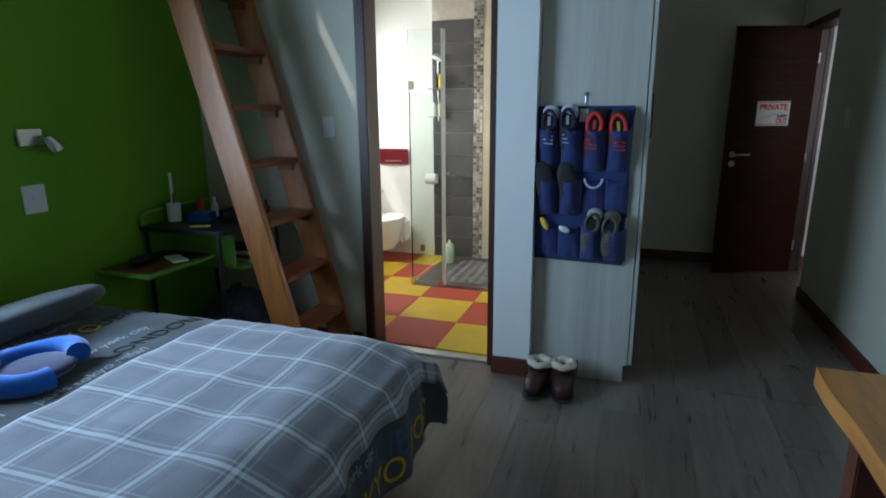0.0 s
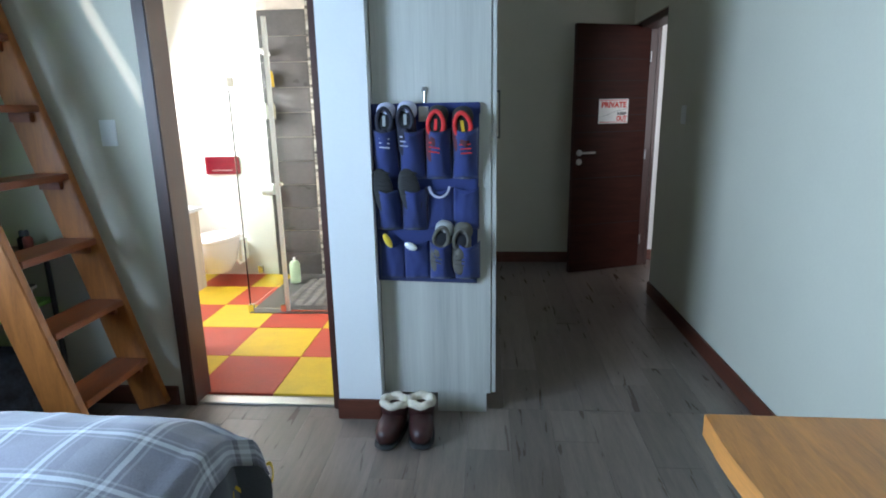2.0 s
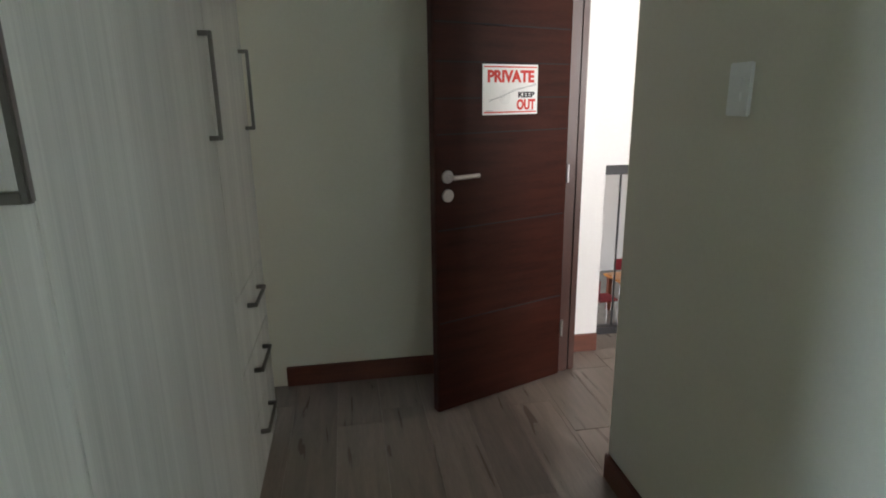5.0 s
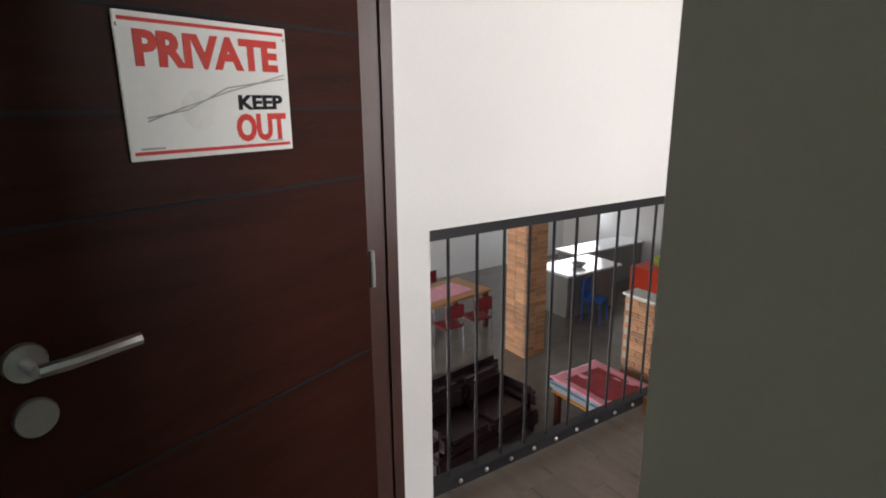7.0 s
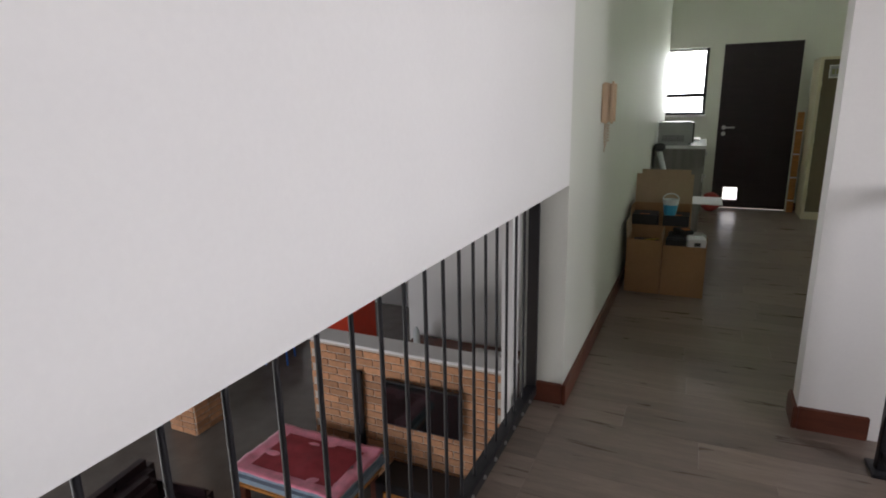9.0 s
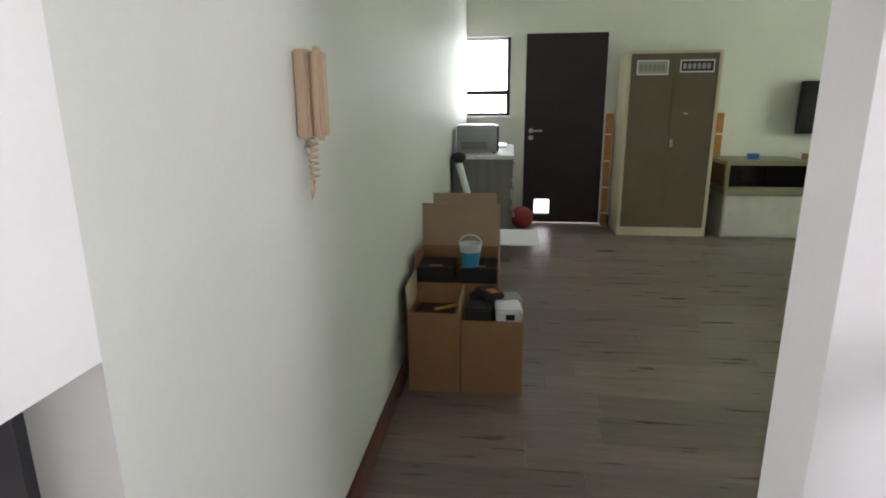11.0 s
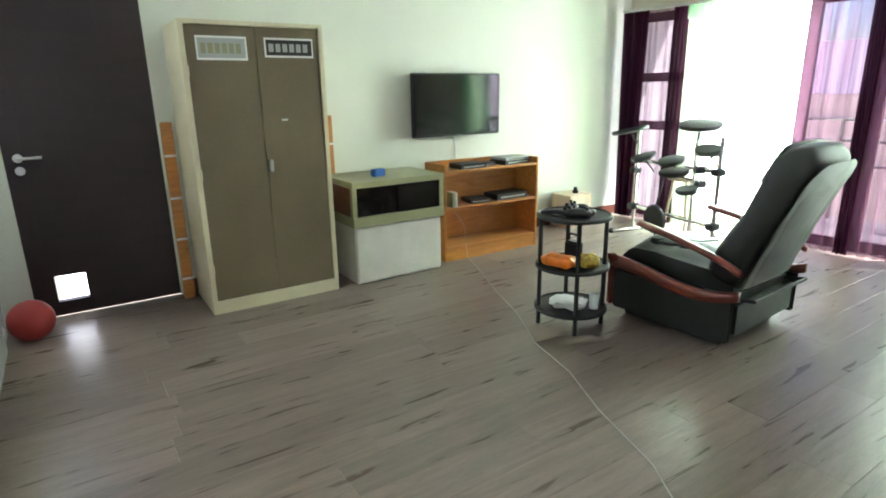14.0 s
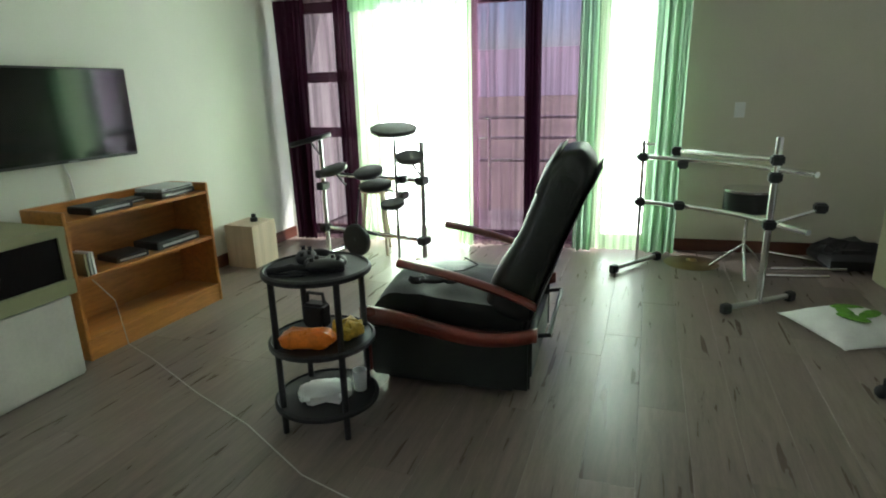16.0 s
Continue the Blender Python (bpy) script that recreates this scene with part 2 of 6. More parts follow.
NAVYPL = mat("dark_blue_fleece", (0.012, 0.015, 0.09), 0.9, 0.2, 9, 200, 0.2, sheen=0.4)
YELPL = mat("yellow_fleece", (0.75, 0.52, 0.03), 0.9, 0.2, 9, 200, 0.2, sheen=0.4)
OLIVE = mat("olive_drab_locker_paint", (0.14, 0.108, 0.06), 0.45, 0.12, 3, 60, 0.03)
LOCKCR = mat("cream_locker_paint", (0.60, 0.54, 0.38), 0.45, 0.08, 3, 60, 0.03)
SAGE = mat("sage_green_laminate", (0.27, 0.27, 0.15), 0.4, 0.08, 4, 60, 0.02)
WHITECAB = mat("aged_white_cabinet_paint", (0.58, 0.56, 0.50), 0.6, 0.10, 5, 60, 0.04)
TINT = mat("smoked_glass", (0.012, 0.010, 0.010), 0.08, 0.1, 4, 40, 0.0)
SCREEN = mat("glossy_tv_screen", (0.006, 0.008, 0.008), 0.09, 0.1, 4, 40, 0.0, spec=1.0)
LEATHER = mat("worn_black_leather", (0.012, 0.014, 0.013), 0.42, 0.35, 7, 130, 0.22)
CHERRY = mat("cherry_red_lacquered_wood", (0.16, 0.028, 0.016), 0.3, 0.3, 4, 40, 0.04, coat=0.3)
CARD = mat("brown_cardboard", (0.33, 0.18, 0.085), 0.85, 0.12, 4, 90, 0.06)
CARDIN = mat("grey_brown_cardboard", (0.40, 0.29, 0.19), 0.85, 0.12, 4, 90, 0.06)
CARDW = mat("white_cardboard", (0.74, 0.75, 0.78), 0.7, 0.06, 4, 90, 0.03)
BUCKET = mat("sky_blue_plastic", (0.045, 0.36, 0.62), 0.4, 0.1, 6, 90, 0.02)
MILKY = mat("milky_plastic", (0.66, 0.70, 0.70), 0.35, 0.06, 6, 90, 0.02)
REDBALL = mat("red_rubber_ball", (0.32, 0.025, 0.02), 0.6, 0.15, 12, 200, 0.2)
ORANGEW = mat("orange_foil_packet", (0.85, 0.22, 0.02), 0.3, 0.25, 22, 90, 0.3)
YELPK = mat("yellow_print_packet", (0.55, 0.38, 0.05), 0.35, 0.5, 30, 90, 0.3)
PAPER = mat("white_paper", (0.75, 0.75, 0.73), 0.8, 0.08, 10, 90, 0.1)
SILVER = mat("silver_grey_plastic", (0.36, 0.37, 0.37), 0.4, 0.08, 6, 90, 0.02)
WTOP = mat("white_stone_worktop", (0.76, 0.77, 0.76), 0.16, 0.06, 10, 60, 0.0)
BRICK = mat("orange_face_brick", (0.47, 0.235, 0.12), 0.8, 0.2, 20, 120, 0.25, rand=0.28)
MORTAR = mat("pale_mortar", (0.50, 0.45, 0.38), 0.9, 0.12, 20, 120, 0.2)
BROWNL = mat("dark_brown_leather", (0.02, 0.010, 0.012), 0.3, 0.35, 5, 110, 0.15)
REDRUG = mat("dark_red_rug", (0.16, 0.010, 0.016), 0.95, 0.2, 14, 200, 0.4)
PINK = mat("pink_fleece_blanket", (0.72, 0.22, 0.30), 0.95, 0.25, 9, 160, 0.3, sheen=0.4)
GREYBLUE = mat("grey_blue_cloth", (0.22, 0.28, 0.33), 0.9, 0.15, 9, 160, 0.2)
REDPAINT = mat("signal_red_paint", (0.62, 0.045, 0.012), 0.45, 0.1, 5, 60, 0.02)
BLUECH = mat("blue_plastic", (0.012, 0.11, 0.42), 0.45, 0.1, 5, 60, 0.02)
TAN = mat("grey_tan_tile_floor", (0.15, 0.135, 0.12), 0.18, 0.15, 4, 60, 0.02)
SIGNRED = mat("sign_red_print", (0.62, 0.03, 0.02), 0.5, 0.08, 20, 90, 0.0)
PURPLE = sheer("purple_sheer", (0.12, 0.055, 0.085), 0.52, (0.70, 0.60, 0.71))
PLUM = sheer("plum_drape", (0.045, 0.014, 0.028), 0.05, (0.45, 0.28, 0.36))
LIME = sheer("lime_sheer", (0.52, 0.73, 0.42), 0.42, (0.92, 1.0, 0.87))
MINT = sheer("green_drape", (0.29, 0.46, 0.29), 0.14, (0.58, 0.88, 0.62))
DAYGLOW = glow("daylight_glow_flap", (1.0, 1.0, 1.0), 2.2)


# mesh building
def box(bm, x0, x1, y0, y1, z0, z1, bevel=0.0, m=None):
    """A bevelled block between the given bounds, turned by m if given."""
    vs = [bm.verts.new(((x0, x1)[i & 1], (y0, y1)[i >> 1 & 1], (z0, z1)[i >> 2])) for i in range(8)]
    fs = [bm.faces.new([vs[i] for i in f]) for f in ((0, 2, 3, 1), (4, 5, 7, 6), (0, 1, 5, 4), (2, 6, 7, 3), (0, 4, 6, 2), (1, 3, 7, 5))]
    out = vs
    if bevel:
        r = bmesh.ops.bevel(bm, geom=list({e for f in fs for e in f.edges}), offset=bevel, segments=2, affect="EDGES", clamp_overlap=True)
        out = list({v for f in r["faces"] for v in f.verts})
    if m is not None:
        bmesh.ops.transform(bm, matrix=m, verts=out)
    return bm


def tube(bm, a, b, r, seg=12, r2=None):
    """A round bar from a to b."""
    a, b = Vector(a), Vector(b)
    m = Matrix.Translation((a + b) / 2) @ (b - a).to_track_quat("Z", "Y").to_matrix().to_4x4()
    bmesh.ops.create_cone(bm, cap_ends=True, segments=seg, radius1=r, radius2=r if r2 is None else r2, depth=(b - a).length, matrix=m)
    return bm


def pipe(bm, pts, r, seg=8):
    """A round bar along a line of points."""
    pts = [Vector(p) for p in pts]
    rings = []
    for i, p in enumerate(pts):
        d = pts[min(i + 1, len(pts) - 1)] - pts[max(i - 1, 0)]
        q = d.to_track_quat("Z", "Y")
        rings.append([bm.verts.new(p + q @ Vector((r * math.cos(k * math.tau / seg), r * math.sin(k * math.tau / seg), 0))) for k in range(seg)])
    for a, b in zip(rings, rings[1:]):
        for k in range(seg):
            bm.faces.new((a[k], a[(k + 1) % seg], b[(k + 1) % seg], b[k]))
    bm.faces.new(rings[0][::-1])
    bm.faces.new(rings[-1])
    return bm


def lathe(bm, profile, seg=24, at=(0, 0, 0), m=None):
    """A turned body: profile of (radius, height)."""
    m = m or Matrix.Translation(at)
    rings = [[bm.verts.new(m @ Vector((r * math.cos(k * math.tau / seg), r * math.sin(k * math.tau / seg), z))) for k in range(seg)] for r, z in profile]
    for a, b in zip(rings, rings[1:]):
        for k in range(seg):
            bm.faces.new((a[k], a[(k + 1) % seg], b[(k + 1) % seg], b[k]))
    bm.faces.new(rings[0][::-1])
    bm.faces.new(rings[-1])
    return bm


def blob(bm, at, size, seg=16, m=None, power=1.0):
    """A rounded lump of the given half sizes; power under 1 squares it."""
    r = bmesh.ops.create_uvsphere(bm, u_segments=seg, v_segments=max(6, seg // 2), radius=1.0)
    for v in r["verts"]:
        c = Vector([math.copysign(abs(k) ** power, k) for k in v.co])
        v.co = Vector((c.x * size[0], c.y * size[1], c.z * size[2]))
        v.co = (m @ v.co if m is not None else v.co) + Vector(at)
    return bm


def sheet(bm, nu, nv, fn, uv=None):
    """A grid of points fn(u, v), u and v from 0 to 1."""
    g = [[bm.verts.new(fn(i / nu, j / nv)) for j in range(nv + 1)] for i in range(nu + 1)]
    lay = bm.loops.layers.uv.verify() if uv else None
    for i in range(nu):
        for j in range(nv):
            f = bm.faces.new((g[i][j], g[i + 1][j], g[i + 1][j + 1], g[i][j + 1]))
            if uv:
                for l, (a, b) in zip(f.loops, ((i, j), (i + 1, j), (i + 1, j + 1), (i, j + 1))):
                    l[lay].uv = uv(a / nu, b / nv)
    return bm


def mesh_of(name, bm, material, smooth=False):
    me = bpy.data.meshes.new(name)
    bmesh.ops.recalc_face_normals(bm, faces=bm.faces)
    bm.to_mesh(me)
    bm.free()
    me.materials.append(material)
    if smooth:
        me.polygons.foreach_set("use_smooth", [True] * len(me.polygons))
        me.set_sharp_from_angle(angle=radians(40))
    return me


def part(name, bm, material, parent=None, label="", smooth=True):
    ob = new(name, mesh_of(name, bm, material, smooth))
    if parent is not None:
        ob.parent = parent
    return tagged(ob, label)


def thing(name, label, category, at=(0, 0, 0), rz=0.0, group="", kind=""):
    """An Empty at a thing's base, which its parts hang on."""
    ob = new(name)
    ob.empty_display_size = 0.05
    ob.matrix_basis = pose(*at, 0, 0, rz)
    return tagged(ob, label, category, group, kind)


def B():
    return bmesh.new()


def block(*a, **k):
    return box(B(), *a, **k)


def solid(name, label, category, bm, material, at=(0, 0, 0), rz=0.0, group="", kind="", smooth=True):
    """A thing of one mesh."""
    ob = part(name, bm, material, None, "", smooth)
    ob.matrix_basis = pose(*at, 0, 0, rz)
    return tagged(ob, label, category, group, kind)


def wall(name, bm, material, label=""):
    return tagged(part(name, bm, material, None, "", False), label or "plain painted plaster wall", "wall", kind="structure")


def words(name, text, size, material, parent, m, label="", depth=0.0006, warp=None, bold=0.0, width=0.0):
    """Raised lettering in the built-in font, laid by m (text runs along its x, up along its y)."""
    cu = bpy.data.curves.new(name, "FONT")
    cu.body, cu.size, cu.extrude, cu.align_x, cu.resolution_u, cu.offset = text, size, depth, "LEFT", 3, bold
    tmp = bpy.data.objects.new(name, cu)
    scene.collection.objects.link(tmp)
    me = bpy.data.meshes.new_from_object(tmp.evaluated_get(bpy.context.evaluated_depsgraph_get()))
    bpy.data.objects.remove(tmp)
    bpy.data.curves.remove(cu)
    if width:
        xs = [v.co.x for v in me.vertices]
        me.transform(Matrix.Diagonal((width / (max(xs) - min(xs)), 1, 1, 1)))
    me.transform(m)
    if warp:
        for v in me.vertices:
            v.co = warp(v.co)
    me.materials.clear()
    me.materials.append(material)
    ob = new(name, me)
    ob.parent = parent
    return tagged(ob, label)


def pieces(name, me, spots, parent):
    """Pieces of a surface on shared mesh data: spots of a matrix each."""
    for m in spots:
        ob = new(name, me)
        ob.parent = parent
        ob.matrix_basis = m


# large structure: upper floor at z = 0, living room below at z = LOW
LOW = -2.8
H1 = 4.0
XG, XR = -2.57, 1.23
YB = 3.33
b = B()
box(b, XG - 0.2, XG, -1.4, 0.85, 0, H1)
box(b, XG - 0.2, XG, 2.0, 2.06, 0, H1)
box(b, XG - 0.2, XG, 2.485, YB, 0, H1)
# unseen slot under the ceiling, added to throw a sun streak on the pale wall
box(b, XG - 0.2, XG, 2.06, 2.485, 0, 3.58)
box(b, XG - 0.02, XG, 2.06, 2.26, 3.58, H1)
box(b, XG - 0.02, XG, 2.26, 2.485, 3.73, H1)
box(b, XG - 0.2, XG, 0.85, 2.0, 0, 0.93)
box(b, XG - 0.2, XG, 0.85, 2.0, 2.12, H1)
wall("wall_west", b, GREEN, "lime green painted plaster wall beside the bed")
# unseen slab, added to keep direct sun off the bed
wall("wall_canopy_west", block(XG - 1.1, XG - 0.2, -0.4, 2.2, 2.3, 2.4), CEIL, "unseen slab added over the bedroom window to block sun")
b = B()
box(b, XG - 0.2, -1.47, YB, YB + 0.13, 0, H1)
box(b, -1.47, -0.70, YB, YB + 0.13, 2.06, H1)
wall("wall_bathroom", b, PALE, "pale green plaster wall around the bathroom doorway")
wall("wall_pier", block(-0.70, -0.5, 3.24, 3.46, 0, H1), WHITE, "white plaster pier between bathroom door and wardrobe")
wall("wall_shower_side", block(-0.70, -0.5, 3.46, 5.62, 0, H1), BATHW)
b = B()
box(b, XR, 1.43, -1.4, 5.0, 0, H1)
box(b, XR, XR + 0.015, 5.0, 5.15, 0, H1)
box(b, XR + 0.015, 1.43, 5.0, 6.02, 2.07, H1)
box(b, XR, XR + 0.015, 5.15, 6.02, 2.07, H1)
box(b, XR, 1.39, 6.02, 6.17, 0, H1)
wall("wall_hall_east", b, PALE, "pale green plaster wall along the passage")
wall("wall_hall_end", block(-0.5, 1.39, 6.171, 6.37, 0, H1), PALE)
wall("wall_hall_end_face", block(-0.5, XR - 0.003, 6.07, 6.171, 0, H1), PALE)
wall("wall_bedroom_south", block(XG - 0.2, 1.43, -1.6, -1.4, 0, H1), PALE)
b = B()
box(b, -2.95, -2.75, YB + 0.13, 4.35, 0, H1)
box(b, -2.95, -2.75, 5.35, 5.62, 0, H1)
box(b, -2.95, -2.75, 4.35, 5.35, 0, 1.2)
box(b, -2.95, -2.75, 4.35, 5.35, 2.1, H1)
wall("wall_bathroom_west", b, BATHW)
wall("wall_bathroom_north", block(-2.95, -0.5, 5.62, 5.82, 0, H1), BATHW)
# landing wall with the low opening to the void
b = B()
box(b, 1.393, 1.435, 6.03, 6.17, 0, H1)
box(b, 1.393, 1.64, 6.17, 6.37, LOW, H1)
box(b, 1.64, 4.37, 6.17, 6.37, 1.0, H1)
box(b, 1.64, 4.37, 6.17, 6.37, LOW, -0.12)
wall("wall_landing", b, WHITE, "white plaster wall with a low railed opening")
wall("wall_opening_post", block(4.25, 4.345, 6.373, 6.42, -0.3, 1.1), WHITE, "white painted post behind the railing")
b = B()
box(b, 4.37, 10.38, 6.17, 6.37, LOW, H1)
wall("wall_lounge_north", b, MINTW, "pale mint plaster wall with an intercom")
b = B()
box(b, 10.18, 10.38, 6.25, 6.37, 0, H1)
box(b, 10.18, 10.38, 5.70, 6.25, 0, 1.18)
box(b, 10.18, 10.38, 5.70, 6.25, 2.0, H1)
box(b, 10.18, 10.38, 5.54, 5.70, 0, H1)
box(b, 10.18, 10.38, 4.69, 5.54, 2.03, H1)
box(b, 10.18, 10.38, -1.2, 4.69, 0, H1)
wall("wall_lounge_east", b, CREAM, "pale yellow-green plaster wall behind the television")
wall("wall_lounge_west", block(4.55, 4.68, -1.2, 5.236, 0, H1), WHITE, "white plaster wall ending at the passage opening")
# stairwell beside the landing
b = B()
box(b, 1.43, 1.9, 2.5, 2.7, LOW, H1)
box(b, 3.9, 4.55, 2.5, 2.7, LOW, H1)
box(b, 1.9, 3.9, 2.5, 2.7, LOW, 0.9)
box(b, 1.9, 3.9, 2.5, 2.7, 2.3, H1)
wall("wall_stairs_south", b, WHITE)
wall("wall_stairs_west", block(1.23, 1.43, 2.5, 6.17, LOW, -0.2), WHITE)
wall("wall_stairs_east", block(4.55, 4.8, 2.5, 6.17, LOW, -0.2), WHITE)
# living room below
wall("wall_living_west", block(0.8, 1.0, 6.37, 16.2, LOW, -2.3), WHITE)
wall("wall_living_west_top", block(0.8, 1.0, 6.37, 16.2, -0.3, H1), WHITE)
wall("wall_living_north", block(0.8, 12.4, 16.0, 16.2, LOW, H1), WHITE)
wall("wall_kitchen_east", block(12.2, 12.4, 6.37, 16.2, LOW, H1), WHITE)
wall("wall_kitchen_white", block(9.3, 9.5, 6.37, 9.6, LOW, H1), WHITE, "plain white wall beside the kitchen")


def flat(name, bm, material, label, cat):
    return tagged(part(name, bm, material, None, "", False), label, cat, kind="structure")


flat("ceiling", block(XG - 0.08, 10.5, -1.6, 6.37, H1, H1 + 0.1), CEIL, "plain white plaster ceiling", "ceiling")
flat("ceiling_bathroom", block(-2.95, XG - 0.203, 3.46, 5.82, H1, H1 + 0.1), CEIL, "plain white plaster ceiling", "ceiling")
flat("ceiling_living", block(0.8, 12.4, 6.37, 16.2, H1, H1 + 0.1), CEIL, "plain white ceiling of the room below", "ceiling")
flat("floor_living", block(0.8, 12.4, 2.5, 16.2, LOW - 0.1, LOW), TAN, "grey polished tile floor of the room below", "floor")
flat("ground", block(-400, 400, -400, 400, -3.3, -3.2), mat("pale_dry_ground", (0.33, 0.27, 0.20), 0.9, 0.3, 0.05, 2.0, 0.3), "dry pale ground outside", "ground")

# window wall of the lounge, turned a little
WW = pose(6.75, -0.25, 0, 0, 0, 5.1)


def in_wall(bm):
    bmesh.ops.transform(bm, matrix=WW, verts=bm.verts)
    return bm


b = B()
box(b, -2.4, 0.10, -0.2, 0, 0, H1)
box(b, 0.10, 3.42, -0.2, 0, 2.12, H1)
wall("wall_lounge_south", in_wall(b), PALE, "pale plaster wall around the glass doors")
flat("balcony_slab", in_wall(block(-0.5, 4.2, -1.6, -0.2, -0.2, -0.03)), CONC, "concrete balcony slab outside the glass doors", "balcony")
# emission on the hill stands in for sunlit haze; its near side gets no sun
flat("hill_backdrop", block(-300, 300, -330, -320, -3.2, 22), glow("self_lit_hillside", (0.60, 0.53, 0.56), 0.85), "reddish hillside far off, self-lit in place of sunlit haze", "backdrop")


# floors: boards of laminate on a screed
def plank_floor(name, label, regions, w=0.19, n=1.28):
    base = thing(name, label, "floor", kind="structure")
    sub = B()
    for x0, x1, y0, y1 in regions:
        box(sub, x0, x1, y0, y1, -0.2, -0.012)
    part("underlay", sub, CONC, base, "grey screed under the boards", False)
    cache, rnd = {}, random.Random(4)
    for x0, x1, y0, y1 in regions:
        for i in range(math.ceil((x1 - x0) / w)):
            a, c = x0 + i * w, min(x0 + (i + 1) * w, x1)
            y = y0 - rnd.random() * n * 0.8
            while y < y1:
                p, q = max(y, y0), min(y + n, y1)
                y += n
                if q - p < 0.02 or c - a < 0.01:
                    continue
                key = (round(c - a, 3), round(q - p, 2))
                if key not in cache:
                    bm = B()
                    u, v, e = (c - a) / 2 - 0.0002, (q - p) / 2 - 0.0002, 0.0009
                    lo = [bm.verts.new((s * u, t * v, -0.0125)) for s, t in ((-1, -1), (1, -1), (1, 1), (-1, 1))]
                    mi = [bm.verts.new((s * u, t * v, -e)) for s, t in ((-1, -1), (1, -1), (1, 1), (-1, 1))]
                    hi = [bm.verts.new((s * (u - e), t * (v - e), 0)) for s, t in ((-1, -1), (1, -1), (1, 1), (-1, 1))]
                    for k in range(4):
                        bm.faces.new((lo[k], lo[k - 3], mi[k - 3], mi[k]))
                        bm.faces.new((mi[k], mi[k - 3], hi[k - 3], hi[k]))
                    bm.faces.new(hi)
                    cache[key] = mesh_of("plank", bm, PLANK)
                pieces("plank", cache[key], [Matrix.Translation(((a + c) / 2, (p + q) / 2, rnd.uniform(-0.0004, 0.0004)))], base)
    return base


# skirting boards
def skirting(spots):
    for n, (x0, x1, y0, y1) in enumerate(spots):
        bm = block(x0, x1, y0, y1, 0.0, 0.10, 0.004)
        tagged(part("baseboard", bm, SKIRT, None), "dark mahogany skirting board along the wall", "baseboard", kind="structure")


skirting([
    (XR - 0.016, XR, -1.4, 5.15),
    (0.02, XR, 6.054, 6.07), (1.436, 1.64, 6.154, 6.17), (XG, -1.53, YB - 0.016, YB),
    (-0.705, -0.5, 3.224, 3.24), (XG, XG + 0.016, -1.4, 3.31),
    (4.355, 4.371, 6.17, 6.33), (4.355, 8.4, 6.154, 6.17), (4.534, 4.55, 4.99, 5.236), (4.534, 4.70, 5.236, 5.252), (4.68, 4.696, -0.5, 5.236),
    (10.164, 10.18, 0.1, 4.64), (10.164, 10.18, 5.60, 5.66),
])
tagged(part("baseboard", in_wall(block(-1.9, 0.10, 0, 0.016, 0, 0.10, 0.004)), SKIRT, None), "dark mahogany skirting board along the wall", "baseboard", kind="structure")


# door frames
def door_frame(name, label, axis, a0, a1, c0, c1, h, w=0.06, material=FRAMEW):
    """A frame lining an opening along x (axis 0) or y (axis 1) from a0 to a1, through the wall from c0 to c1."""
    t = thing(name, label, "door frame", kind="structure")
    for n, (p, q, z0, z1) in (("jamb", (a0, a0 + w, 0, h)), ("jamb", (a1 - w, a1, 0, h)), ("head", (a0 + w, a1 - w, h - w, h))):
        bb = (p, q, c0, c1) if axis == 0 else (c0, c1, p, q)
        part(n, block(*bb, z0, z1, 0.005), material, t)
    return t


door_frame("door_frame_bathroom", "dark mahogany frame of the bathroom doorway", 0, -1.50, -0.69, YB - 0.02, YB + 0.135, 2.07)
door_frame("door_frame_bedroom", "dark mahogany frame of the bedroom doorway", 1, 5.003, 6.02, XR + 0.016, 1.392, 2.08, 0.06)
flat("door_trim_bedroom", block(1.393, 1.432, 5.965, 6.028, 0, 2.08, 0.008), FRAMEW, "dark mahogany trim strip of the bedroom doorway", "door trim")
door_frame("door_frame_scullery", "pale painted frame of the dark outer door", 1, 4.665, 5.565, 10.165, 10.30, 2.05, 0.03, CREAM)
flat("threshold_bathroom", block(-1.44, -0.75, YB, YB + 0.07, 0.0, 0.012, 0.003), BRUSHED, "pale metal threshold strip at the bathroom doorway", "threshold")


# ---- bedroom and passage ----
# bed: head against the lime wall
def bed_h(x, y):
    """Height of the bedding at a place."""
    s = 0.012 * noise.noise(Vector((x * 4, y * 4, 0))) + 0.006 * noise.noise(Vector((x * 11, y * 11, 3)))
    ex = max(0, (x + 1.02) / 0.22)
    ey = max(0, (y - 2.13) / 0.2)
    return 0.575 + s - 0.06 * min(1, ex) ** 2 - 0.06 * min(1, ey) ** 2


BX0, BX1, BY0, BY1 = -2.5, -0.82, 0.45, 2.30
bed = thing("bed", "double bed with charcoal lettered duvet, unmade plaid throw over its foot", "bed", (0, 0, 0))
part("bed_base", block(BX0, BX1, BY0 + 0.03, BY1 - 0.05, 0.12, 0.33, 0.02), MATTR, bed, "pale cloth covered bed base")
part("mattress", block(BX0, BX1 - 0.01, BY0, BY1 - 0.03, 0.335, 0.54, 0.05), MATTR, bed, "off-white mattress")
for x in (BX0 + 0.1, BX1 - 0.1):
    for y in (BY0 + 0.15, BY1 - 0.15):
        part("leg", tube(B(), (x, y, 0), (x, y, 0.125), 0.025), BLACK, bed)


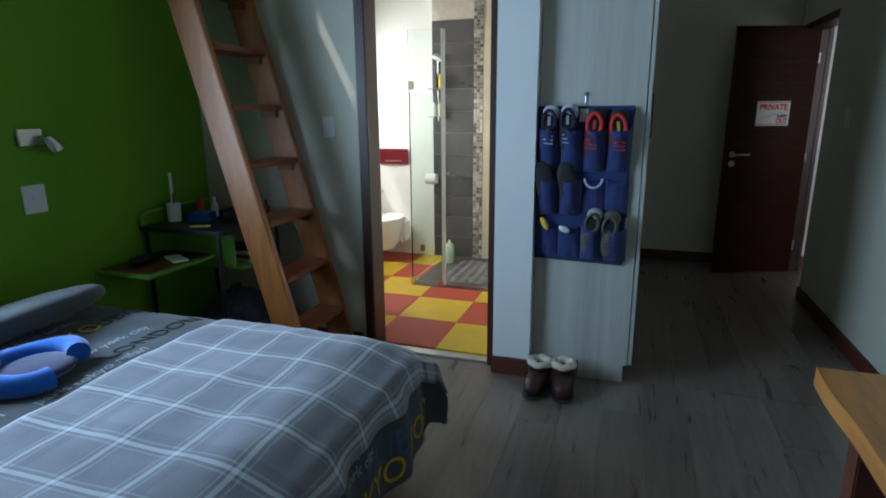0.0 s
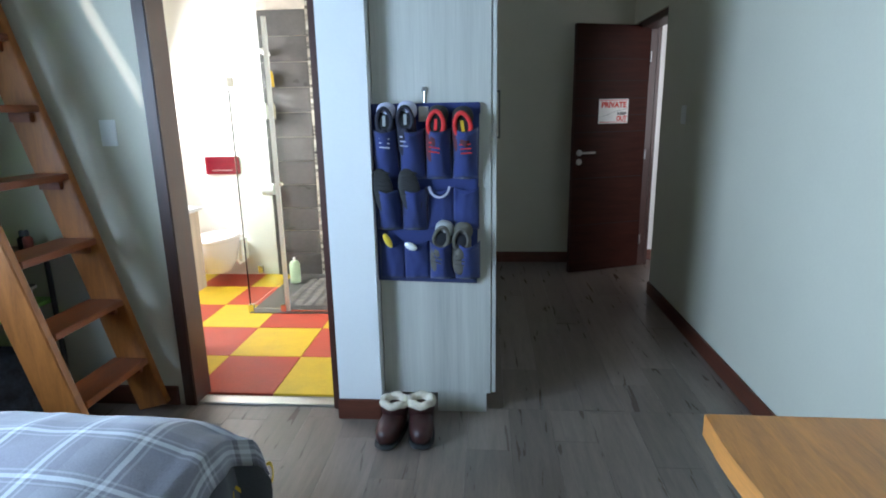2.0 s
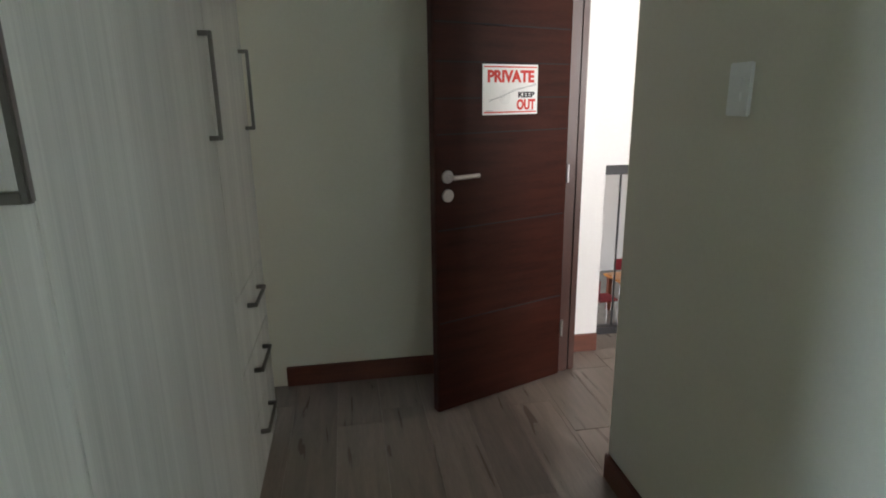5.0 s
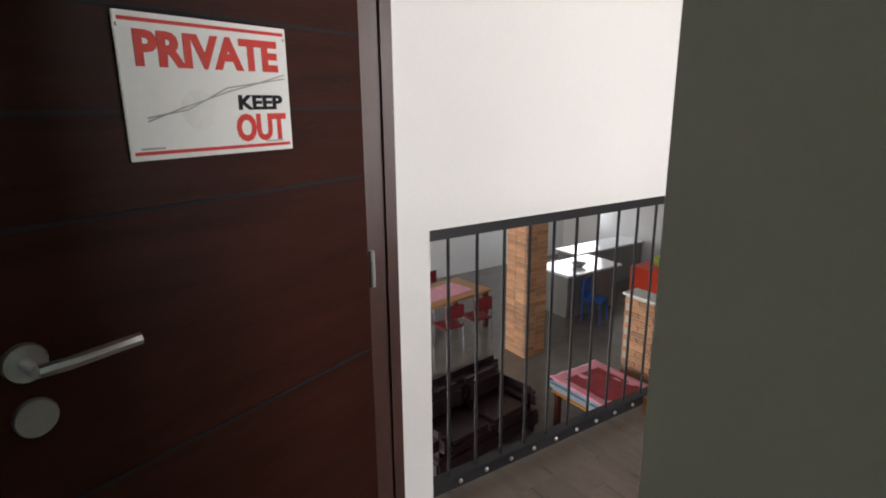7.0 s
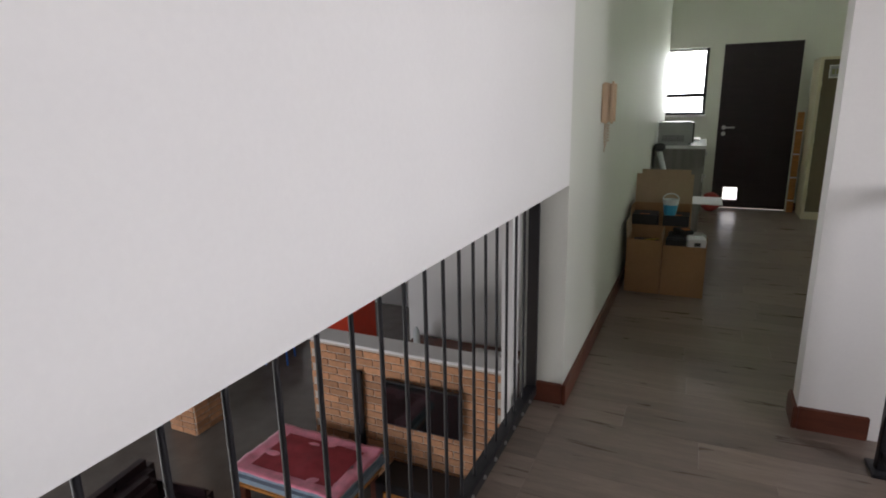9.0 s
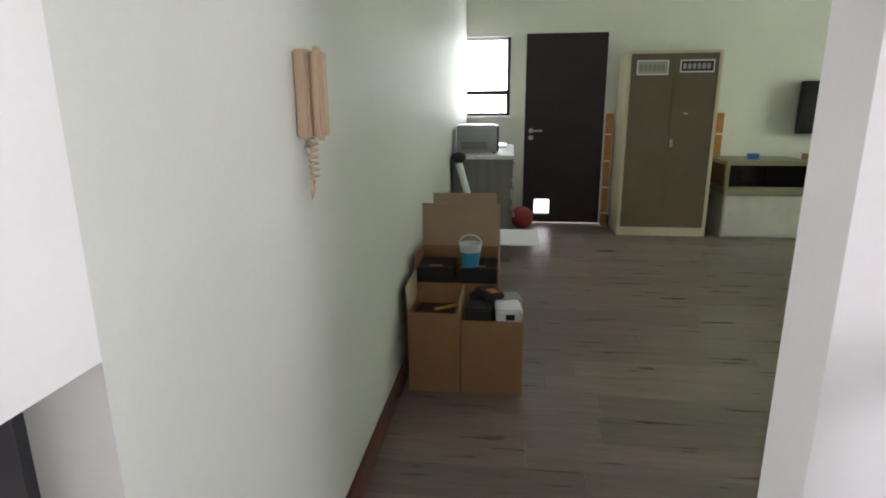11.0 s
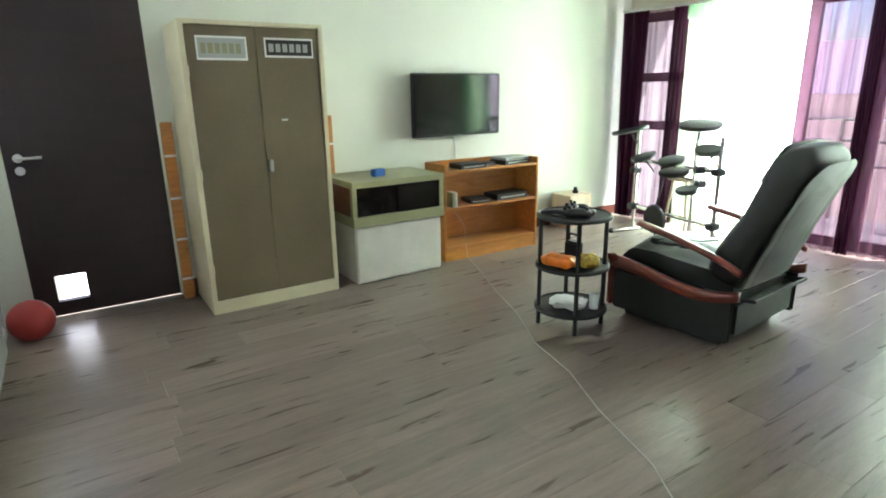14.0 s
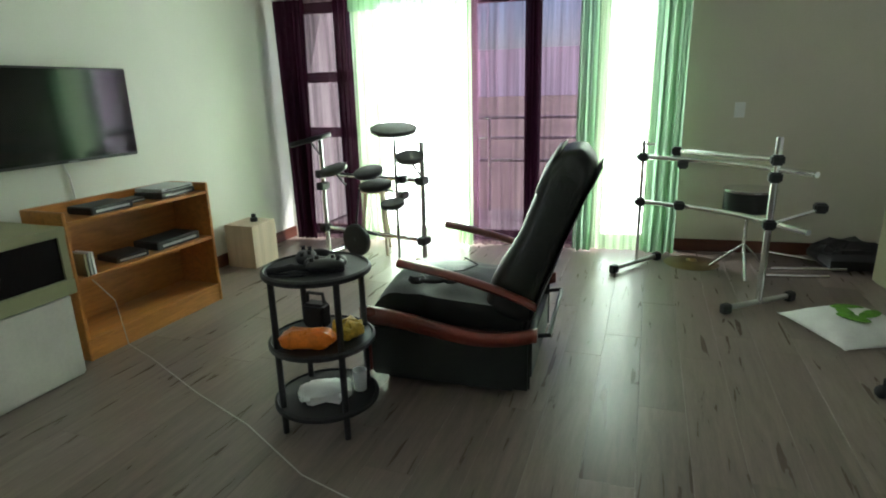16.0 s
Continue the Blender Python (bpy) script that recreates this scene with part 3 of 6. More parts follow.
def drape(u0, u1, lift, hang, rim):
    """Bedding as a sheet: over the top, down over the foot and the far side."""
    def fn(u, v):
        lx, ly = (BX1 + 0.04) - u0, (BY1 + 0.03) - BY0
        sx, sy = u * (lx + hang), v * (ly + hang)
        x, y = u0 + min(sx, lx), BY0 + min(sy, ly)
        z = bed_h(x, y) + lift
        dx, dy = max(0, sx - lx), max(0, sy - ly)
        wob = 0.02 * math.sin(sy * 13) + 0.012 * math.sin(sy * 29 + 1)
        wob2 = 0.02 * math.sin(sx * 12) + 0.012 * math.sin(sx * 31)
        z = max(z - dx - dy * (0.98 if dx == 0 else 0.4), rim)
        x += (0.03 + wob) * min(1, dx / 0.12) + lift * (dx > 0) + (0.08 * dx if dy == 0 else 0.05)
        y += (0.03 + wob2) * min(1, dy / 0.12) + lift * (dy > 0) + 0.04 * dy
        return Vector((x, y, z))
    return fn


duv = part("duvet", sheet(B(), 60, 60, drape(BX0, 0, 0.0, 0.36, 0.2)), DUVET, bed, "charcoal duvet printed with city names")
thr = part("throw", sheet(B(), 44, 70, drape(-1.62, 0, 0.012, 0.10, 0.3), uv=lambda u, v: (u * 1.0, v * 2.0)), PLAID, None)
tagged(thr, "grey and white plaid throw spread over the bed's foot", "throw")
for o in (duv, thr):
    so = o.modifiers.new("thick", "SOLIDIFY")
    so.thickness, so.offset = 0.009, -1.0


def on_bed(v):
    return Vector((v.x, v.y, bed_h(v.x, v.y) + 0.003 + v.z))


TOP = [("LONDON", 0.105, INKD, -1.72, 2.16), ("TOKYO", 0.115, INKY, -2.02, 1.98), ("DUBAI", 0.10, INKD, -2.02, 2.24), ("PARIS", 0.13, INKD, -1.94, 1.80), ("paris tokyo milan", 0.06, INKW, -1.66, 2.10),
       ("new york city", 0.06, INKW, -1.84, 2.22), ("madrid berlin london", 0.05, INKW, -2.16, 2.22), ("sydney paris milan", 0.045, INKW, -2.24, 2.24), ("london berlin", 0.06, INKW, -1.68, 1.55), ("MILAN", 0.10, INKD, -2.3, 2.0), ("rome madrid", 0.05, INKW, -2.34, 2.2)]
for text, size, ink, x, y in TOP:
    words("print", text, size, ink, bed, Matrix.Translation((x, y - len(text) * size * 0.62, 0)) @ pose(0, 0, 0, 0, 0, 90), warp=on_bed)


def on_foot(v):
    """Lays lettering on the bedding that hangs over the foot."""
    d = max(0, bed_h(BX1 + 0.04, v.y) - v.z)
    sy = v.y - BY0
    wob = 0.02 * math.sin(sy * 13) + 0.012 * math.sin(sy * 29 + 1)
    return Vector((BX1 + 0.04 + (0.03 + wob) * min(1, d / 0.12) + 0.08 * d + 0.0035 + v.x, v.y, v.z))


FOOT = [("london milan paris", 0.055, INKW, 1.42, 0.425), ("berlin new york city", 0.055, INKW, 1.38, 0.365), ("DUBAI", 0.13, INKB, 1.74, 0.30), ("TOKYO", 0.12, INKY, 1.55, 0.215), ("TOKYO", 0.12, INKY, 2.04, 0.235), ("paris", 0.05, INKW, 1.98, 0.44), ("LONDON", 0.12, INKW, 0.95, 0.3), ("NEW YORK", 0.1, INKY, 0.5, 0.23)]
for text, size, ink, y, z in FOOT:
    words("print", text, size, ink, bed, Matrix.Translation((0, y, z)) @ Matrix(((0, 0, 1, 0), (1, 0, 0, 0), (0, 1, 0, 0), (0, 0, 0, 1))), warp=on_foot)
pil = thing("pillow", "charcoal pillow propped at the lime wall", "pillow", (-2.30, 1.82, 0.63), 4)
part("cover", blob(B(), (0, 0, 0), (0.2, 0.42, 0.06), 24, pose(0, 0, 0, 0, -14, 0), 0.75), DUVET, pil)
neck = thing("travel_neck_pillow", "bright blue horseshoe neck pillow with yellow patch on the bed", "neck pillow", (-1.86, 1.60, 0.618), 200)
arc = [(0.13 * math.cos(a), 0.15 * math.sin(a), 0.01 * math.sin(a * 2)) for a in [radians(-150 + k * 12) for k in range(26)]]
part("cushion", pipe(B(), arc, 0.036, 12), BLUEPL, neck)
part("lining", blob(B(), (-0.02, 0, -0.012), (0.11, 0.12, 0.028), 20), NAVYPL, neck, "dark blue fleece middle")
part("patch", blob(B(), (0.12, 0.04, 0.016), (0.045, 0.05, 0.034), 14), YELPL, neck, "yellow fleece patch")

# loft ladder: rises towards the lime wall
lad = thing("loft_ladder", "brown stained wooden loft ladder against the pale wall", "ladder", (-1.63, 3.05, 0))
LX, LZ = -0.272, 1.0
ang = math.degrees(math.atan2(-LX, LZ))
LL = 2.98
for y in (-0.245, 0.225):
    part("stringer", block(-0.075, 0.075, y - 0.02, y + 0.02, 0.0, LL, 0.004, m=pose(0, 0, 0.02, 0, -ang, 0)), LADDER, lad)
for k in range(9):
    z = 0.265 + 0.292 * k
    x = LX * z
    part("tread", block(x - 0.085, x + 0.085, -0.225, 0.205, z - 0.014, z + 0.016, 0.004), TREAD, lad)
    for y in (-0.215, 0.195):
        part("cleat", block(x - 0.05, x + 0.05, y - 0.012, y + 0.012, z - 0.055, z - 0.0145, 0.003), TREAD, lad)

# wardrobe: its side faces the bedroom, its doors the passage
WX0, WX1, WY0, WY1 = -0.495, 0.005, 3.31, 5.62
ward = thing("wardrobe", "tall pale woodgrain built-in wardrobe with bar handles", "wardrobe")
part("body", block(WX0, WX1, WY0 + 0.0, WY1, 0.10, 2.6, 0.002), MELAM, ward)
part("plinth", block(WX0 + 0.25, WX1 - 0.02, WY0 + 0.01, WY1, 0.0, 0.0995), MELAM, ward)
seams = [3.312, 4.16, 5.08, 5.618]
hx = WX1 + 0.024


def bar_handle(parent, y, z0, z1):
    bm = B()
    box(bm, hx + 0.02, hx + 0.03, y - 0.006, y + 0.006, z0, z1, 0.002)
    for z in (z0 + 0.006, z1 - 0.006):
        box(bm, hx - 0.004, hx + 0.021, y - 0.006, y + 0.006, z - 0.006, z + 0.006)
    part("handle", bm, GUNMETAL, parent, "dark steel bar handle")


for i in range(3):
    y0, y1 = seams[i] + 0.0015, seams[i + 1] - 0.0015
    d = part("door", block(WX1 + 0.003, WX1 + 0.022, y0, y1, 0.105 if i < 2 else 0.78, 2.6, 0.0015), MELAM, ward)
    bar_handle(d, y1 - 0.06 if i < 1 else y0 + (0.47 if i == 2 else 0.85), 1.24, 1.50)
for z0 in (0.105, 0.33, 0.555):
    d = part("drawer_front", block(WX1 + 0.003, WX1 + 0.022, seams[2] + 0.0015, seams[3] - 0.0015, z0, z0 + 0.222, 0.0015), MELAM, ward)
    bm = B()
    box(bm, hx + 0.02, hx + 0.03, 5.25, 5.45, z0 + 0.15, z0 + 0.162, 0.002)
    for y in (5.256, 5.444):
        box(bm, hx - 0.004, hx + 0.021, y - 0.006, y + 0.006, z0 + 0.15, z0 + 0.162)
    part("handle", bm, GUNMETAL, d, "dark steel bar handle")

# bedroom door, standing open
DA = math.degrees(math.atan2(5.975 - 5.70, 1.405 - 0.705))
door = thing("door_bedroom", "open dark mahogany veneer door with a private sign", "door", (1.330, 5.947, 0), 180 + DA)
dl = part("leaf", block(0.0, 0.69, -0.02, 0.02, 0.008, 2.045, 0.003), MAHOG, door)
for z in (0.42, 0.82, 1.2, 1.335, 1.47, 1.61, 1.78):
    part("groove_strip", block(0.012, 0.678, 0.0205, 0.0225, z - 0.003, z + 0.003), INKD, dl)


def lever(parent, x, z, y, way, side):
    """A lever handle on a round rose with a keyhole rose under it; way: which way the lever points; side: which face."""
    hd = part("door_handle", lathe(B(), [(0.026, 0), (0.026, 0.006), (0.024, 0.009)], 20, m=Matrix.Translation((x, y, z)) @ pose(0, 0, 0, -90 * side, 0, 0)), BRUSHED, parent, "brushed steel lever handle")
    bm = B()
    tube(bm, (x, y, z), (x, y + side * 0.045, z), 0.009)
    pipe(bm, [(x, y + side * 0.045, z), (x + way * 0.03, y + side * 0.05, z), (x + way * 0.12, y + side * 0.05, z + 0.002)], 0.009)
    part("lever", bm, BRUSHED, hd)
    part("keyhole_rose", lathe(B(), [(0.026, 0), (0.026, 0.006), (0.024, 0.009)], 20, m=Matrix.Translation((x, y, z - 0.075)) @ pose(0, 0, 0, -90 * side, 0, 0)), BRUSHED, parent, "round steel keyhole rose")


lever(door, 0.632, 1.035, 0.02, -1, 1)
for z in (0.25, 1.0, 1.8):
    part("hinge", tube(B(), (-0.004, 0.024, z - 0.04), (-0.004, 0.024, z + 0.04), 0.007), BRUSHED, dl)
sign = thing("door_sign", "white plastic door sign reading PRIVATE KEEP OUT", "sign")
sign.matrix_basis = door.matrix_basis @ pose(0.328, 0.0232, 1.366, 90, 0, 180)
part("plate", block(-0.140, 0.140, -0.098, 0.098, 0, 0.003, 0.0012), PLASTW, sign)
for y in (-0.088, 0.088):
    part("border", block(-0.134, 0.134, y - 0.0025, y + 0.0025, 0.0032, 0.0038), SIGNRED, sign)
words("lettering", "PRIVATE", 0.062, SIGNRED, sign, Matrix.Translation((-0.118, 0.031, 0.0036)), bold=0.0028, width=0.236)
words("lettering", "KEEP", 0.030, INKD, sign, Matrix.Translation((0.036, -0.030, 0.0036)), bold=0.0012, width=0.086)
words("lettering", "OUT", 0.056, SIGNRED, sign, Matrix.Translation((0.030, -0.078, 0.0036)), bold=0.0024, width=0.098)
bm = B()
pipe(bm, [(-0.11, -0.045, 0.0035), (-0.06, -0.028, 0.004), (0.02, -0.004, 0.0035), (0.07, 0.008, 0.004), (0.13, 0.024, 0.0035)], 0.0011, 5)
pipe(bm, [(-0.11, -0.040, 0.0035), (-0.05, -0.03, 0.004), (0.02, 0.002, 0.0035), (0.09, 0.012, 0.004), (0.13, 0.018, 0.0035)], 0.0011, 5)
part("barbed_wire_drawing", bm, SILVER, sign)
for x in (-0.125, 0.085):
    part("small_print", block(x, x + 0.035, -0.0835, -0.0805, 0.0031, 0.0034), SILVER, sign)
part("smudge_drawing", lathe(B(), [(0.03, 0), (0.025, 0.0012)], 9, at=(-0.03, -0.03, 0.0031)), PAPER, sign)
for x in (-0.135, 0.135):
    part("screw", lathe(B(), [(0.003, 0), (0.002, 0.0015)], 8, at=(x, 0.08, 0.003)), BRUSHED, sign)

# pine work table at the passage wall
tab = thing("work_table", "orange varnished thick pine table with dark legs", "table", (0, 0, 0))
tb = B()
sheet(tb, 2, 24, lambda u, v: Vector((0.455 + 0.012 * noise.noise(Vector((0, v * 5, 0))) + (1.2 - 0.455) * u, 0.72 + v * 1.30 + 0.004 * math.sin(u * 9), 0.75)))
r = bmesh.ops.extrude_face_region(tb, geom=tb.faces[:])
bmesh.ops.translate(tb, vec=(0, 0, -0.05), verts=[v for v in r["geom"] if isinstance(v, bmesh.types.BMVert)])
part("tabletop", tb, PINE, tab)
for x in (0.56, 1.1):
    for y in (0.85, 1.9):
        part("leg", block(x - 0.035, x + 0.035, y - 0.035, y + 0.035, 0, 0.70, 0.004), SKIRT, tab, "dark red-brown leg")
for y in (0.85, 1.9):
    part("apron", block(0.595, 1.065, y - 0.012, y + 0.012, 0.61, 0.699, 0.003), SKIRT, tab)


def plate(name, label, at, rot, w, h, n=2, cat="light switch"):
    """A wall plate with its rockers; local z out of the wall."""
    t = thing(name, label, cat)
    t.matrix_basis = pose(*at, *rot)
    part("cover", block(-w / 2, w / 2, -h / 2, h / 2, 0, 0.009, 0.003), PLASTW, t)
    for k in range(n):
        y = (k - (n - 1) / 2) * 0.03
        part("rocker", block(-0.013, 0.013, y - 0.011, y + 0.011, 0.009, 0.013, 0.0015), PLASTW, t)
    return t


plate("light_switch", "white light switch plate on the pale wall", (-1.69, YB, 1.325), (90, 0, 0), 0.075, 0.115)
plate("light_switch", "white light switch plate on the passage wall", (XR, 4.66, 1.345), (90, 0, -90), 0.075, 0.115)
plate("wall_socket", "white blank socket plate on the lime wall", (XG, 2.22, 1.04), (90, 0, 90), 0.105, 0.125, 1, "wall socket")
rl = thing("reading_lamp", "small chrome swivel reading lamp on the lime wall", "wall lamp")
rl.matrix_basis = pose(XG, 2.24, 1.31, 90, 0, 90)
part("mount", block(-0.055, 0.055, -0.035, 0.035, 0, 0.02, 0.004), BRUSHED, rl)
part("arm", tube(B(), (0.03, 0, 0.02), (0.05, 0, 0.06), 0.008), CHROME, rl)
part("shade", lathe(B(), [(0.018, 0), (0.03, 0.02), (0.036, 0.07), (0.033, 0.07)], 18, m=Matrix.Translation((0.045, 0.0, 0.055)) @ pose(0, 0, 0, 60, 60, 0)), CHROME, rl)

# desk in the corner behind the ladder
dk = thing("corner_desk", "small black and lime desk with shelves in the corner", "desk")
LIMEP = mat("lime_metal_tube", (0.17, 0.40, 0.05), 0.4, 0.1, 6, 60, 0.02)
part("desktop", block(-2.55, -2.02, 2.74, 3.30, 0.79, 0.815, 0.005), BLACK, dk, "black desktop")
part("lower_shelf", block(-2.55, -2.06, 2.95, 3.30, 0.55, 0.568, 0.004), LIMEP, dk, "lime green lower shelf")
part("side_shelf", block(-2.55, -2.2, 2.44, 2.90, 0.63, 0.648, 0.004), LIMEP, dk, "lime green side shelf")
part("mat", block(-2.53, -2.22, 2.46, 2.88, 0.6485, 0.654, 0.002), SKIRT, dk, "brown mat")
for x, y in ((-2.52, 2.76), (-2.05, 2.76), (-2.05, 3.27), (-2.52, 3.27)):
    part("leg", tube(B(), (x, y, 0), (x, y, 0.79), 0.012), BLACK, dk)
part("support", block(-2.5, -2.1, 2.93, 2.945, 0.57, 0.788), LIMEP, dk)
part("support", block(-2.35, -2.32, 2.6, 2.95, 0.60, 0.629), BLACK, dk)
part("back_rail", pipe(B(), [(-2.54, 2.76, 0.80), (-2.54, 2.76, 0.87), (-2.54, 2.8, 0.885), (-2.54, 3.28, 0.885)], 0.008), LIMEP, dk)


def bottle(name, label, at, prof, material, cap=None, cat="bottle"):
    t = thing(name, label, cat, at)
    part("body", lathe(B(), prof, 16), material, t)
    if cap:
        r, h = prof[-1]
        part("cap", lathe(B(), [(r * 0.95, h), (r * 0.95, h + 0.02), (r * 0.6, h + 0.028)], 12), cap, t)
    return t


bottle("spray_bottle", "white spray bottle on the corner desk", (-2.36, 3.12, 0.815), [(0.02, 0), (0.022, 0.06), (0.012, 0.085)], PLASTW, PLASTW)
bottle("ink_bottle", "small dark bottle on the corner desk", (-2.12, 3.24, 0.815), [(0.022, 0), (0.022, 0.05), (0.012, 0.06)], TINT, BLACK)
bottle("ink_bottle", "small dark bottle on the corner desk", (-2.06, 3.2, 0.815), [(0.02, 0), (0.02, 0.06), (0.01, 0.07)], CHERRY, BLACK)
bottle("red_bottle", "red capped bottle on the corner desk", (-2.44, 3.1, 0.815), [(0.02, 0), (0.02, 0.08), (0.012, 0.095)], REDPAINT, REDPAINT)
cup = thing("pencil_cup", "white cup of tall brushes on the corner desk", "pencil cup", (-2.48, 2.93, 0.815))
part("cup", lathe(B(), [(0.035, 0), (0.038, 0.10), (0.034, 0.10), (0.032, 0.006)], 18), PLASTW, cup)
part("brush", tube(B(), (0, 0, 0.008), (-0.01, 0.01, 0.27), 0.006, r2=0.009), PLASTW, cup)
part("brush", tube(B(), (0.01, -0.01, 0.008), (0.02, -0.015, 0.16), 0.004), SKIRT, cup)
solid("blue_tray", "blue plastic tray on the corner desk", "tray", block(-0.06, 0.06, -0.05, 0.05, 0, 0.05, 0.006), BLUECH, (-2.33, 2.98, 0.8155), 12)
solid("yellow_note", "yellow paper note on the corner desk", "note", block(-0.05, 0.05, -0.025, 0.025, 0, 0.004), YELPL, (-2.22, 2.83, 0.8155), 30)
solid("black_pouch", "small black zip pouch on the corner desk", "pouch", blob(B(), (0, 0, 0.03), (0.06, 0.09, 0.03), 14, None, 0.6), BLACK, (-2.2, 3.1, 0.8155), 20)
solid("camera_box", "white gadget box on the corner desk", "box", block(-0.03, 0.03, -0.03, 0.03, 0, 0.05, 0.004), PLASTW, (-2.1, 3.06, 0.8155), 20)
for k, (mtl, w) in enumerate(((CARDW, 0.11), (SKIRT, 0.10), (PAPER, 0.095), (BLACK, 0.11))):
    bk = thing("book", "book lying in a pile on the lower shelf", "book", (-2.2 + 0.01 * k, 3.12, 0.5685 + 0.022 * k), 4 * k, "books on the desk shelf")
    part("cover", block(-w, w, -0.08, 0.08, 0, 0.021, 0.003), mtl, bk)
    part("pages", block(-w + 0.004, w + 0.001, -0.076, 0.0805, 0.004, 0.017), PAPER, bk)
solid("headphone_pad", "black round headphones on the lower shelf", "headphones", lathe(B(), [(0.03, 0), (0.055, 0.01), (0.055, 0.04), (0.03, 0.05)], 20, m=pose(0, 0, 0.055, 0, 90, 0)), BLACK, (-2.42, 3.05, 0.5685))
solid("phone", "white phone lying on the side shelf", "phone", block(-0.04, 0.04, -0.08, 0.08, 0, 0.01, 0.003), PLASTW, (-2.3, 2.72, 0.6545), 60)
solid("glasses_case", "dark glasses case on the side shelf", "case", blob(B(), (0, 0, 0.025), (0.045, 0.08, 0.024), 14), BLACK, (-2.42, 2.6, 0.6545), 20)
def crumpled_pack():
    """A slumped backpack body with a front pocket and top loop."""
    bm = blob(B(), (0, 0, 0.21), (0.17, 0.2, 0.21), 20, None, 0.7)
    blob(bm, (0.13, 0, 0.15), (0.07, 0.15, 0.12), 14, None, 0.7)
    pipe(bm, [(0, -0.05, 0.40), (0, -0.03, 0.45), (0, 0.03, 0.45), (0, 0.05, 0.40)], 0.01)
    return bm


solid("backpack", "dark patterned backpack on the floor under the desk", "backpack", crumpled_pack(), mat("patterned_backpack_cloth", (0.03, 0.035, 0.05), 0.8, 0.9, 14, 60, 0.3), (-2.15, 2.98, 0))

# shoe organiser hanging on the wardrobe's side; local x along the panel, y out, z up
org = thing("shoe_organiser", "navy canvas hanging shoe organiser with three rows of pockets", "shoe organiser", (-0.50, 3.306, 0.66))
OW, OH = 0.455, 0.765
part("backing", sheet(B(), 24, 30, lambda u, v: Vector((u * OW * (0.955 + 0.045 * v) + 0.012 * (1 - v) * math.sin(3 + u * 4), -0.008 - 0.004 * noise.noise(Vector((u * 5, v * 7, 1))), v * OH - 0.012 * (1 - v) * u))), NAVY, org)
org.children[0].modifiers.new("thick", "SOLIDIFY").thickness = 0.004
part("top_band", block(-0.003, OW + 0.003, -0.016, -0.006, OH - 0.045, OH + 0.004, 0.003), NAVY, org)


def pocket(x0, w, z0, h, depth, seed):
    def fn(u, v):
        a = math.pi * u
        sag = 0.022 * math.sin(a) * (1 - 0.3 * v) if v > 0.9 else 0
        crease = 0.006 * noise.noise(Vector((u * 4, v * 5, seed)))
        d = depth * (0.25 + 0.75 * v ** 0.7) * math.sin(a) ** 0.7
        return Vector((x0 + w * u, -0.012 - max(0, d + crease * math.sin(a)), z0 + h * v - sag))
    bm = sheet(B(), 16, 12, fn)
    return bm


rows = [(0.455, 0.235), (0.235, 0.215), (0.012, 0.20)]
for ri, (z0, h) in enumerate(rows):
    for c in range(4):
        o = part("pocket", pocket(0.004 + c * 0.112 + 0.004 * ri, 0.109, z0, h * (0.9 if ri == 0 else 0.86), 0.080 if (ri, c) in ((0, 0), (0, 1), (0, 2), (0, 3), (2, 2), (2, 3), (1, 0), (1, 1)) else 0.024, ri * 4 + c), NAVY, org)
        o.modifiers.new("thick", "SOLIDIFY").thickness = 0.002
hk = thing("over_hook", "small steel hook above the shoe organiser", "hook", (-0.275, 3.309, 1.43))
part("rod", pipe(B(), [(0, -0.004, -0.03), (0, -0.006, 0.05)], 0.003), BRUSHED, hk)
part("knob", lathe(B(), [(0.009, 0), (0.011, 0.006), (0.007, 0.012)], 14, m=pose(0, 0, 0.055, 90, 0, 0)), BRUSHED, hk)


